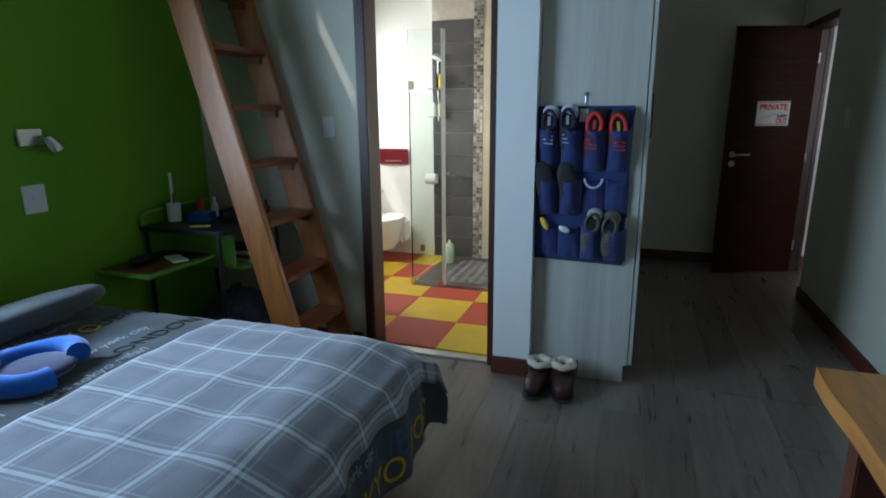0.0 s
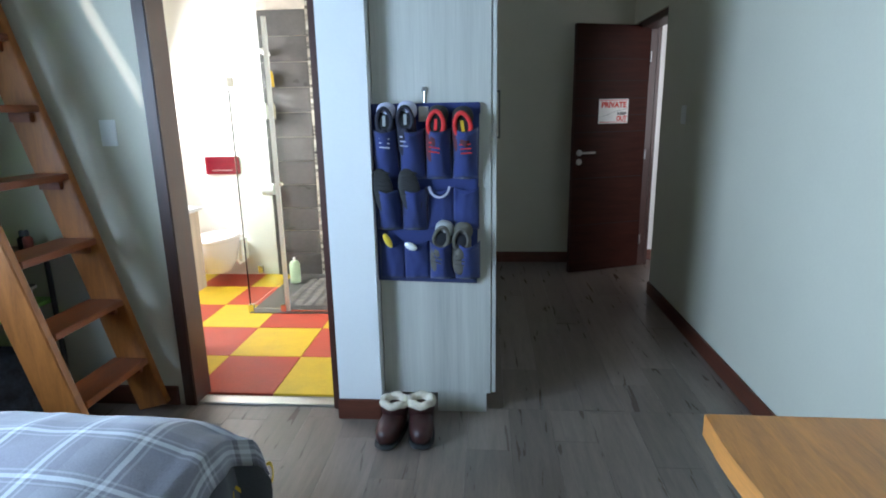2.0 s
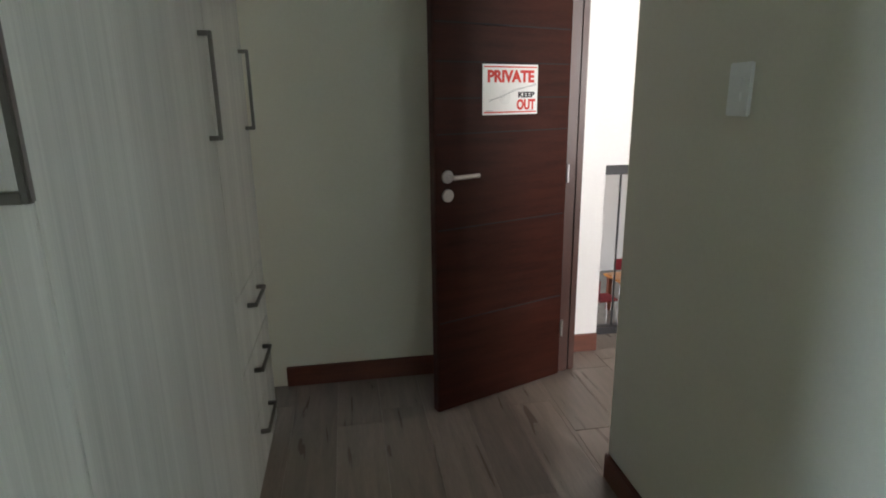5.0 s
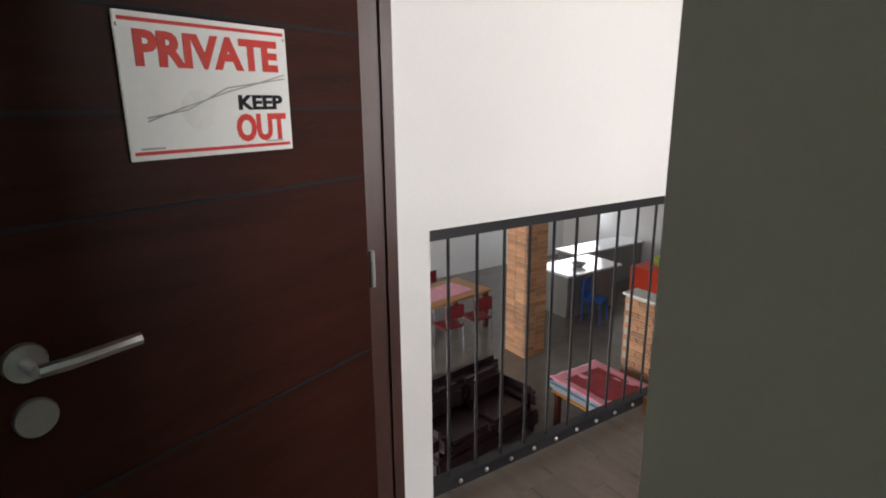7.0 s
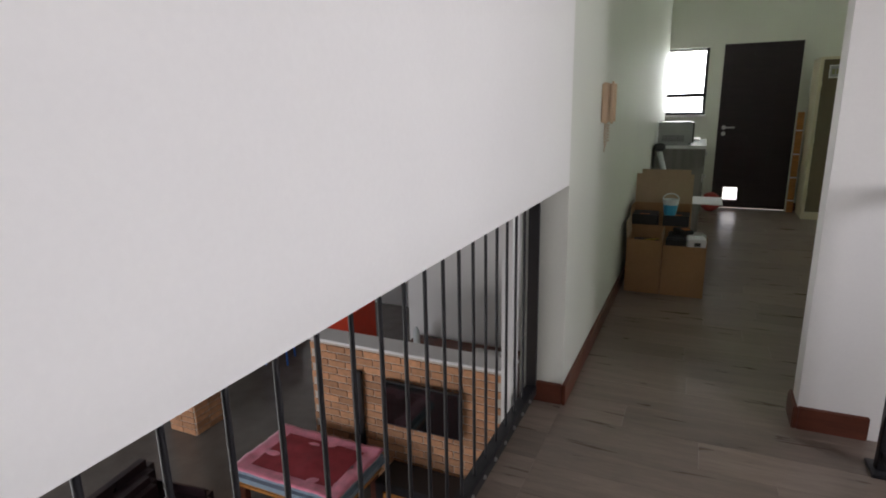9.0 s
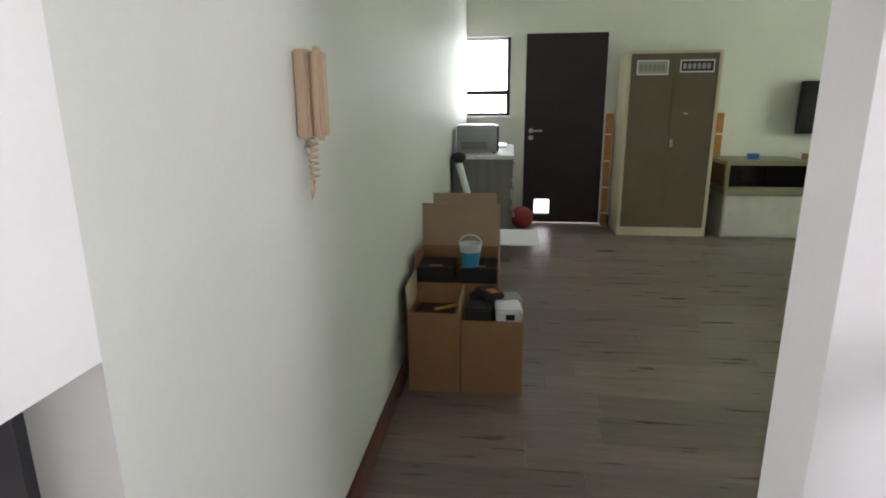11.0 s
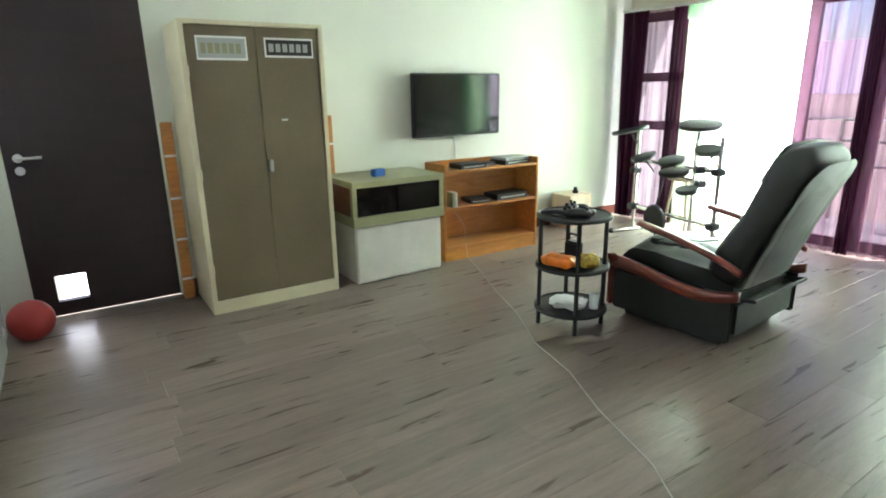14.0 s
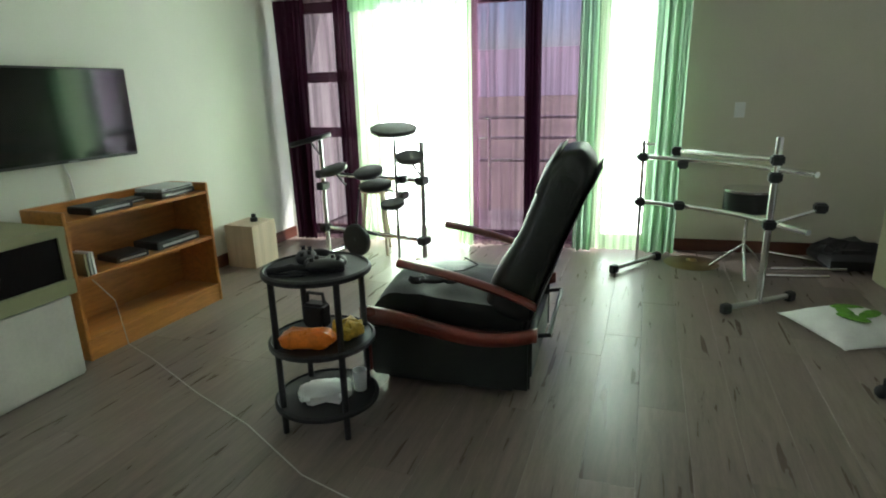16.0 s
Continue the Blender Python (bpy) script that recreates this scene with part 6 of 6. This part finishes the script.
part("band", pipe(B(), [(0.08 * math.cos(a), 0.08 * math.sin(a), 0.02) for a in [radians(20 + k * 14) for k in range(11)]], 0.01), BLACK, hs)
for a in (20, 160):
    part("ear_pad", lathe(B(), [(0.03, 0), (0.042, 0.012), (0.03, 0.035)], 18, at=(0.085 * math.cos(radians(a)), 0.085 * math.sin(radians(a)), 0)), BLACKRUB, hs)

solid("seat_cable", "thin dark cable trailing over the recliner seat", "cable", pipe(B(), [(0.0, 0.0, 0.0), (-0.08, 0.06, 0.008), (-0.16, 0.02, 0.01), (-0.2, -0.1, 0.006), (-0.1, -0.2, 0.006)], 0.0035, 6), BLACKRUB, (7.95, 2.2, 0.49))

# cardboard boxes at the mint wall
def open_box(name, label, x0, x1, y0, y1, h, flaps, mtl=CARD, t=0.006, low=0.0):
    """flaps: side, length, fall angle in degrees from upright, outwards."""
    o = thing(name, label, "cardboard box", ((x0 + x1) / 2, (y0 + y1) / 2, 0), 0, "cardboard boxes by the wall")
    w, d = (x1 - x0) / 2, (y1 - y0) / 2
    part("panel", block(-w, -w + t, -d, d, 0, h - low), mtl, o)
    part("panel", block(w - t, w, -d, d, 0, h), mtl, o)
    part("panel", block(-w + t, w - t, -d, -d + t, 0, h), mtl, o)
    part("panel", block(-w + t, w - t, d - t, d, 0, h), mtl, o)
    part("bottom", block(-w + t, w - t, -d + t, d - t, 0.0, t), mtl, o)
    for side, ln, fall, fm in flaps:
        if side in "ew":
            s = 1 if side == "e" else -1
            part("flap", block(-t / 2, t / 2, -d + 0.002, d - 0.002, 0.001, ln, m=Matrix.Translation((s * (w - t / 2), 0, h)) @ pose(0, 0, 0, 0, s * fall, 0)), fm, o, "open cardboard flap")
        else:
            s = 1 if side == "n" else -1
            part("flap", block(-w + 0.002, w - 0.002, -t / 2, t / 2, 0.001, ln, m=Matrix.Translation((0, s * (d - t / 2), h)) @ pose(0, 0, 0, -s * fall, 0, 0)), fm, o, "open cardboard flap")
    return o


open_box("cardboard_box", "open brown cardboard box full of papers", 6.17, 6.45, 5.885, 6.125, 0.39, [("n", 0.12, 5, CARDIN), ("s", 0.05, -3, CARDIN)])
open_box("cardboard_box", "open brown cardboard box heaped with packaging", 6.17, 6.45, 5.60, 5.88, 0.36, [("s", 0.03, 4, CARD)])
open_box("cardboard_box", "large cardboard box with raised lid flap", 6.465, 6.735, 5.72, 6.14, 0.57, [("e", 0.225, 4, CARDIN)], low=0.13)
open_box("cardboard_box", "tall cardboard box with white flap hanging out", 6.78, 7.17, 5.75, 6.14, 0.565, [("e", 0.22, 3, CARDIN), ("s", 0.245, 90, CARDW)])
for y in (6.035, 5.815):
    gb = thing("dark_game_box", "black box with orange print in the large box", "box", (6.585, y, 0.405), 0)
    part("carton", block(-0.105, 0.10, -0.085, 0.095, 0, 0.11, 0.003), BLACK, gb)
    part("print", block(-0.075, -0.05, -0.03, 0.04, 0.1102, 0.111), ORANGEW, gb, "orange printed stripe")
bk = thing("blue_bucket", "small blue bucket with milky rim and wire handle", "bucket", (6.53, 5.865, 0.5165), 0)
part("pail", lathe(B(), [(0.042, 0), (0.052, 0.075), (0.047, 0.073), (0.038, 0.01)], 24), BUCKET, bk)
part("rim", lathe(B(), [(0.0525, 0.076), (0.058, 0.115), (0.054, 0.115), (0.05, 0.077)], 24), MILKY, bk, "milky plastic rim")
part("handle", pipe(B(), [(0.0, 0.056 * math.cos(a), 0.113 + 0.045 * math.sin(a)) for a in [k * math.pi / 12 for k in range(13)]], 0.004), MILKY, bk)
rnd = random.Random(3)
for k in range(5):
    solid("magazine", "worn magazine lying in the brown box", "magazine", block(-0.11, 0.11, -0.085, 0.085, 0, 0.012, 0.002), (GREYWOOD, CARDIN, SILVER, GREYWOOD, BROWNL)[k], (6.31, 6.005, 0.29 + k * 0.0125), rnd.uniform(-14, 14), "magazines in the box")
solid("yellow_ruler", "yellow folding ruler in the brown box", "ruler", block(-0.010, 0.010, -0.06, 0.06, 0, 0.010, 0.002), YELPK, (6.34, 5.97, 0.354), 40)
for k, (x, y, z, sx, sy, sz, m_, rz, lab) in enumerate(((6.265, 5.67, 0.305, 0.08, 0.06, 0.07, CARDW, 6, "white printed carton on the heap"), (6.265, 5.80, 0.285, 0.08, 0.06, 0.09, BLACK, -4, "black carton on the heap"), (6.38, 5.67, 0.33, 0.055, 0.06, 0.05, SILVER, 10, "silver foil packet on the heap"), (6.38, 5.80, 0.32, 0.055, 0.05, 0.06, BLACK, 14, "dark carton on the heap"), (6.35, 5.76, 0.385, 0.07, 0.05, 0.03, BLACK, 25, "grey plastic bag on the heap"))):
    solid("carton", lab, "carton", block(-sx, sx, -sy, sy, 0, sz, 0.008), m_, (x, y, z + 0.035), rz)
solid("orange_tag", "small orange and white leaflet on the heap", "leaflet", block(-0.03, 0.03, -0.02, 0.02, 0, 0.003), ORANGEW, (6.33, 5.745, 0.4505), 30)
solid("printed_mark", "small black print on the white carton", "print", block(-0.003, 0, -0.02, 0.02, 0, 0.025), BLACK, (6.1845, 5.66, 0.365), 6)

# kitchenette counter with microwave
kt = thing("counter_unit", "grey woodgrain counter unit with white top", "counter", (8.45, 5.66, 0))
part("carcass", block(0.02, 1.28, 0.01, 0.49, 0, 0.868, 0.003), GREYWOOD, kt)
part("worktop", block(0.0, 1.30, -0.01, 0.495, 0.8685, 0.90, 0.005), WTOP, kt, "white stone worktop")
for k, z in enumerate((0.10, 0.36, 0.62)):
    dr = part("drawer_front", block(0.72, 1.26, -0.006, 0.0095, z, z + 0.235, 0.003), GREYWOOD, kt)
    part("knob", lathe(B(), [(0.012, 0), (0.02, 0.012), (0.026, 0.02), (0.014, 0.028)], 16, m=pose(0.95, -0.006, z + 0.13, 90, 0, 0)), BRUSHED, dr, "round steel knob")
part("end_socket", block(0.25, 0.32, -0.0, 0.0095, 0.5, 0.58), PLASTW, kt, "white socket plate")
mw = thing("microwave", "silver-grey microwave oven seen from its back", "microwave", (8.80, 5.985, 0.9005), 4)
part("casing", block(-0.17, 0.17, -0.18, 0.16, 0.01, 0.235, 0.01), SILVER, mw)
for k in range(6):
    part("vent_slot", block(-0.1715, -0.1703, -0.10, 0.12, 0.035 + k * 0.011, 0.039 + k * 0.011), BLACK, mw)
part("door", block(-0.16, 0.16, -0.195, -0.1805, 0.015, 0.23, 0.004), BLACK, mw)
for x in (-0.14, 0.14):
    for y in (-0.16, 0.14):
        part("foot", lathe(B(), [(0.014, 0), (0.014, 0.01)], 10, at=(x, y, 0)), BLACKRUB, mw)
solid("cooker_plate", "white hotplate on the counter", "hotplate", block(-0.22, 0.22, -0.14, 0.14, 0, 0.025, 0.006), PLASTW, (9.45, 5.86, 0.9005), 0)
tp = thing("folded_tripod", "pale blue-grey folded telescope stand leaning on the counter", "tripod", (8.36, 6.035, 0))
part("tube", tube(B(), (0.0, -0.18, 0.02), (0.06, 0.06, 0.84), 0.028, 16), MILKY, tp, "pale blue tube")
part("collar", tube(B(), (0.028, -0.062, 0.42), (0.034, -0.044, 0.48), 0.038, 16), BLACK, tp)
part("head", blob(B(), (0.06, 0.06, 0.885), (0.05, 0.06, 0.045), 14, None, 0.8), BLACK, tp)
solid("red_ball", "red rubber ball on the floor by the door", "ball", blob(B(), (0, 0, 0.12), (0.12, 0.12, 0.12), 28), REDBALL, (9.84, 5.545, 0.0))
cab = solid("extension_cable", "white cable running across the floor", "cable", pipe(B(), [(9.78, 2.60, 0.42), (9.62, 2.60, 0.3), (9.58, 2.6, 0.05), (9.4, 2.63, 0.006), (8.9, 2.85, 0.006), (8.5, 3.0, 0.006), (8.1, 3.21, 0.006), (7.75, 3.3, 0.006), (7.43, 3.45, 0.006), (7.05, 3.58, 0.006), (6.8, 3.74, 0.006), (6.56, 3.86, 0.006), (6.3, 3.9, 0.006), (5.9, 3.7, 0.006)], 0.0026), mat("grey_white_cable_sheath", (0.42, 0.39, 0.35), 0.5, 0.1, 6, 60, 0.0))

# glass doors and curtains; local frame of the turned wall
gd = thing("window_doors", "dark framed glass doors onto a balcony", "glass door", kind="structure")
gd.matrix_basis = WW
for u in (0.13, 0.62, 1.16, 1.70, 2.60, 2.72, 3.36):
    part("stile", block(u - 0.045, u + 0.045, -0.12, -0.06, 0.0, 2.12, 0.004), FRAMEW, gd)
for u0, u1 in ((0.175, 0.575), (0.665, 1.115), (1.205, 1.655), (2.765, 3.315)):
    for z in (0.05, 0.98, 1.47, 2.06):
        if z in (0.98, 1.47) and u0 < 2:
            continue
        part("rail", block(u0, u1, -0.115, -0.065, z - 0.045, z + 0.045, 0.003), FRAMEW, gd)
for u0, u1 in ((0.175, 0.575), (0.665, 1.115), (1.205, 1.655), (1.745, 2.555), (2.765, 3.315)):
    p = part("pane", block(u0, u1, -0.093, -0.087, 0.05, 2.06), CLEAR, gd)
    p.visible_shadow = False
br = thing("balcony_rail", "pale steel balcony rail outside the doors", "railing")
br.matrix_basis = WW
for z in (0.55, 0.80, 1.02):
    part("rail", tube(B(), (-0.5, -1.5, z), (4.2, -1.5, z), 0.018), BRUSHED, br)
for k in range(5):
    part("post", tube(B(), (-0.4 + k * 1.1, -1.5, -0.03), (-0.4 + k * 1.1, -1.5, 1.02), 0.02), BRUSHED, br)


def curtain(name, label, u0, u1, y, mtl, folds, amp, z0=0.02, z1=2.1, gather=0.0, seed=0.0):
    def fn(u, v):
        k = u0 + (u1 - u0) * u + gather * (1 - v) * (0.5 - u)
        a = u * folds * math.tau + seed
        d = amp * (math.sin(a) + 0.35 * math.sin(2.3 * a + 1 + v * 2)) * (0.55 + 0.45 * (1 - v))
        return Vector((k + 0.3 * amp * math.cos(a * 1.7 + v), y + d, z0 + (z1 - z0) * v))
    o = part(name, sheet(B(), max(24, int(folds * 14)), 14, fn), mtl, None)
    o.matrix_basis = WW
    return tagged(o, label, "curtain")


curtain("curtain", "dark plum drape gathered at the wall corner", 3.10, 3.38, 0.17, PLUM, 4, 0.035, seed=1, gather=0.1)
curtain("curtain", "purple sheer curtain over the first glass door", 2.80, 3.16, 0.15, PURPLE, 4, 0.02, seed=2)
curtain("curtain", "dark plum drape beside the bright opening", 2.69, 2.83, 0.17, PLUM, 3, 0.03, seed=4)
curtain("curtain", "lime sheer curtain glowing in the daylight", 1.74, 2.70, 0.14, LIME, 9, 0.012, seed=1)
curtain("curtain", "green drape hanging beside the purple sheer", 1.66, 1.78, 0.19, LIME, 3, 0.03, seed=5)
curtain("curtain", "purple sheer curtain over the middle doors", 0.78, 1.66, 0.15, PURPLE, 10, 0.022, seed=3)
curtain("curtain", "dark plum drape between the purple sheers", 1.12, 1.22, 0.18, PLUM, 3, 0.02, seed=2)
curtain("curtain", "green drape hanging beside the purple sheer", 0.66, 0.80, 0.19, MINT, 3, 0.035, seed=0)
curtain("curtain", "lime sheer curtain glowing in the daylight", 0.24, 0.68, 0.14, LIME, 5, 0.012, seed=2)
curtain("curtain", "green drape gathered at the end of the rail", 0.02, 0.26, 0.18, MINT, 4, 0.035, seed=6)
curtain("valance", "narrow lime valance along the curtain rail", 1.74, 2.70, 0.165, MINT, 12, 0.012, 1.98, 2.11, seed=3)
cr = thing("curtain_rail", "slim pale curtain rail above the doors", "curtain rail")
cr.matrix_basis = WW
part("rail", tube(B(), (-0.08, 0.17, 2.115), (3.4, 0.17, 2.115), 0.012), BRUSHED, cr)
for u in (0.0, 1.7, 3.3):
    part("bracket", tube(B(), (u, 0.0, 2.115), (u, 0.17, 2.115), 0.008), BRUSHED, cr)
plate("light_switch", "white light switch plate beside the green drape", (6.35, -0.283, 1.13), (90, 0, 185.1), 0.075, 0.115)

# electronic drum kit
ek = thing("electronic_drum_kit", "electronic drum kit with black pads on a steel rack", "drum kit", (9.0, 0.75, 0), -12)
for x, y0, y1 in ((-0.48, -0.25, 0.2), (0.5, -0.2, 0.25)):
    part("upright", tube(B(), (x, 0, 0.02), (x, 0, 0.98), 0.019), CHROME, ek)
    part("foot", tube(B(), (x, y0, 0.02), (x, y1, 0.02), 0.018), CHROME, ek)
    for y in (y0, y1):
        part("rubber_foot", blob(B(), (x, y, 0.025), (0.03, 0.03, 0.025), 12), BLACKRUB, ek)
part("rack_tube", tube(B(), (-0.48, 0, 0.70), (0.5, 0, 0.70), 0.019), CHROME, ek)
part("rack_tube", tube(B(), (-0.48, 0.0, 0.25), (0.5, 0.0, 0.25), 0.019), CHROME, ek)
part("upright", tube(B(), (-0.3, 0.08, 0.02), (-0.3, 0.08, 0.95), 0.012), CHROME, ek)
for x, z in ((-0.48, 0.70), (0.5, 0.70), (-0.48, 0.25), (0.5, 0.25), (-0.3, 0.7), (-0.3, 0.58), (0.5, 0.6), (-0.42, 0.85)):
    part("clamp", block(x - 0.035, x + 0.035, -0.045, 0.06, z - 0.03, z + 0.03, 0.01), BLACK, ek)


def pad(x, y, z, r, tx, ty, lab="black rubber drum pad"):
    p = part("pad", lathe(B(), [(r * 0.9, 0), (r, 0.012), (r, 0.03), (r * 0.92, 0.038), (0.01, 0.038)], 26, m=pose(x, y, z, tx, ty, 0)), BLACK, ek, lab)
    part("pad_rim", lathe(B(), [(r * 0.98, 0.031), (r * 1.01, 0.036), (r * 0.95, 0.041)], 26, m=pose(x, y, z, tx, ty, 0)), BLACKRUB, p)
    part("pad_arm", tube(B(), (x, y, z), (x, 0.0, max(0.6, z - 0.12)), 0.008), STEELBLK, p)


pad(0.26, 0.12, 0.74, 0.11, -16, 8)
pad(-0.10, 0.14, 0.74, 0.11, -16, 0)
pad(-0.22, 0.22, 0.66, 0.12, -8, 0)
pad(-0.46, 0.12, 0.86, 0.10, -14, -8)
pad(-0.32, 0.16, 0.52, 0.09, -10, 0)
pad(0.12, 0.10, 0.20, 0.13, 90, 0, "round black kick pad")
pad(0.50, 0.10, 0.96, 0.17, -6, 12, "black cymbal pad")
pad(-0.24, 0.0, 1.04, 0.17, -8, -6, "greenish black cymbal pad")
part("cymbal_arm", tube(B(), (-0.3, 0.08, 0.95), (-0.24, 0.0, 1.04), 0.008), CHROME, ek)
part("kick_tower", pipe(B(), [(0.12, 0.05, 0.0), (0.12, 0.06, 0.3)], 0.012), STEELBLK, ek)
stl = thing("wooden_stool", "small round pine stool behind the drum kit", "stool", (9.12, 0.42, 0))
part("seat", lathe(B(), [(0.14, 0.53), (0.15, 0.54), (0.15, 0.56), (0.14, 0.567), (0.01, 0.567)], 26), BIRCH, stl)
for k in range(3):
    a = radians(20 + 120 * k)
    part("leg", tube(B(), (0.16 * math.cos(a), 0.16 * math.sin(a), 0), (0.09 * math.cos(a), 0.09 * math.sin(a), 0.53), 0.013, r2=0.016), BIRCH, stl)

# curved chrome drum rack
rk = thing("drum_rack", "empty curved chrome drum rack on T-shaped feet", "drum rack")
for (x, y), a, h in (((7.02, 0.30), 55, 0.95), ((6.29, 0.97), 40, 1.03)):
    c, s = math.cos(radians(a)), math.sin(radians(a))
    part("post", tube(B(), (x, y, 0.03), (x, y, h), 0.02 if h > 1 else 0.012), CHROME, rk)
    part("foot", tube(B(), (x + 0.26 * c * 1.0, y + 0.26 * s, 0.035), (x - 0.26 * c, y - 0.26 * s, 0.035), 0.016), BRUSHED, rk)
    for k in (-1, 1):
        part("rubber_foot", block(-0.03, 0.03, -0.025, 0.025, 0, 0.06, 0.008, m=pose(x + k * 0.26 * c, y + k * 0.26 * s, 0, 0, 0, a)), BLACKRUB, rk)


def curved(z, bow, x0=(7.06, 0.28), x1=(6.10, 1.05), r=0.018):
    a, b_ = Vector((*x0, z)), Vector((*x1, z))
    n = Vector((b_ - a)).cross(Vector((0, 0, 1))).normalized()
    return pipe(B(), [a.lerp(b_, k / 14) + n * bow * math.sin(math.pi * k / 14) * -1 for k in range(15)], r, 10)


part("curved_bar", curved(0.83, 0.12), CHROME, rk)
part("curved_bar", curved(0.50, 0.14), CHROME, rk)
part("curved_bar", tube(B(), (6.80, 0.35, 0.88), (6.28, 0.95, 0.90), 0.018), CHROME, rk)
part("side_arm", tube(B(), (6.29, 0.97, 0.52), (5.98, 0.80, 0.60), 0.012), CHROME, rk)
for x, y, z in ((7.02, 0.30, 0.83), (7.02, 0.30, 0.50), (6.29, 0.97, 0.90), (6.29, 0.97, 0.80), (6.29, 0.97, 0.52), (6.76, 0.44, 0.80), (6.76, 0.44, 0.51), (6.80, 0.36, 0.88), (6.0, 0.81, 0.60)):
    part("clamp", block(x - 0.035, x + 0.035, y - 0.035, y + 0.035, z - 0.03, z + 0.03, 0.01), BLACK, rk)
part("wing_knob", block(6.94, 7.10, 0.29, 0.31, 0.915, 0.93, 0.004), BRUSHED, rk)
sn = thing("snare_drum", "dark drum on a chrome tripod stand", "drum", (6.30, 0.28, 0))
part("shell", lathe(B(), [(0.15, 0.46), (0.165, 0.47), (0.165, 0.60), (0.15, 0.61)], 28), BLACK, sn)
part("hoop", lathe(B(), [(0.168, 0.60), (0.172, 0.605), (0.172, 0.62), (0.16, 0.62), (0.01, 0.612)], 28), CHROME, sn, "chrome hoop and head")
part("stem", tube(B(), (0, 0, 0.1), (0, 0, 0.46), 0.012), CHROME, sn)
for k in range(3):
    a = radians(90 + 120 * k)
    part("tripod_leg", tube(B(), (0.22 * math.cos(a), 0.22 * math.sin(a), 0.008), (0, 0, 0.22), 0.009), CHROME, sn)
cy = thing("cymbal", "loose cymbal lying on the floor", "cymbal", (6.62, 0.12, 0))
part("disc", lathe(B(), [(0.2, 0.004), (0.12, 0.018), (0.04, 0.026), (0.03, 0.045), (0.008, 0.05)], 30), mat("dull_bronze", (0.30, 0.22, 0.10), 0.35, 0.2, 9, 60, 0.05, metal=1.0), cy)
cs = thing("cushion", "white cushion with a green leaf print on the floor", "cushion", (5.86, 1.20, 0), 25)
part("cover", sheet(B(), 28, 28, lambda u, v: Vector(((u - 0.5) * 0.52 * (0.9 + 0.1 * abs(2 * v - 1) ** 2), (v - 0.5) * 0.52 * (0.9 + 0.1 * abs(2 * u - 1) ** 2), 0.012 + 0.105 * (math.sin(math.pi * u) * math.sin(math.pi * v)) ** 0.55 + 0.004 * noise.noise(Vector((u * 9, v * 9, 0)))))), PAPER, cs)
part("underside", block(-0.235, 0.235, -0.235, 0.235, 0.0, 0.012, 0.005), PAPER, cs)
for k, (x, y, a) in enumerate(((-0.04, 0.05, 20), (0.06, 0.0, 70), (0.0, -0.06, -20), (0.08, 0.08, 120))):
    part("leaf_print", blob(B(), (x, y, 0.108), (0.085, 0.04, 0.012), 12, pose(0, 0, 0, 0, 0, a)), mat("leaf_green_print", (0.12, 0.30, 0.03), 0.9, 0.4, 20, 90, 0.0), cs)
fc = thing("folding_panel", "green upholstered panel standing on the floor", "panel", (5.42, 0.55, 0), 10)
part("panel", block(-0.03, 0.03, -0.3, 0.3, 0.0, 0.62, 0.02), SAGE, fc)
oc = thing("office_chair", "black office chair with castors", "office chair", (5.72, 2.12, 0), 30)
for k in range(5):
    a = radians(72 * k + 15)
    part("spoke", tube(B(), (0, 0, 0.11), (0.28 * math.cos(a), 0.28 * math.sin(a), 0.075), 0.02), BLACK, oc)
    part("castor", blob(B(), (0.28 * math.cos(a), 0.28 * math.sin(a), 0.03), (0.03, 0.03, 0.03), 12), BLACKRUB, oc)
part("column", tube(B(), (0, 0, 0.1), (0, 0, 0.42), 0.025), BLACK, oc)
part("seat", block(-0.23, 0.23, -0.23, 0.23, 0.42, 0.50, 0.03), BLACK, oc)
for k, (p0, p1) in enumerate((((5.75, 0.28, 0.02), (6.15, 0.36, 0.02)), ((5.6, 0.1, 0.03), (6.1, 0.22, 0.03)), ((5.7, -0.1, 0.02), (6.05, -0.16, 0.05)))):
    solid("drum_hardware", "loose chrome stand tube lying on the floor", "drum hardware", tube(B(), p0, p1, 0.012), CHROME, group="loose drum hardware")
solid("dark_bag", "dark crumpled bag on the floor by the wall", "bag", crumpled(0.25, 0.17, 0.09, 3.0, 0.4), BLACK, (5.55, -0.08, 0), 10)
# boards last
plank_floor("floor_bedroom", "grey oak laminate floor of bedroom and passage", [(XG, XR, -1.4, YB + 0.02), (-0.5, XR, YB + 0.02, 6.08), (XR, 1.43, 5.0, 6.02)])
plank_floor("floor_landing", "grey oak laminate floor of the landing", [(1.43, 4.55, 4.93, 6.17), (1.64, 4.37, 6.17, 6.37), (4.55, 4.68, 5.236, 6.17)])
plank_floor("floor_lounge", "grey oak laminate floor of the lounge", [(4.68, 10.18, -0.5, 6.17)])
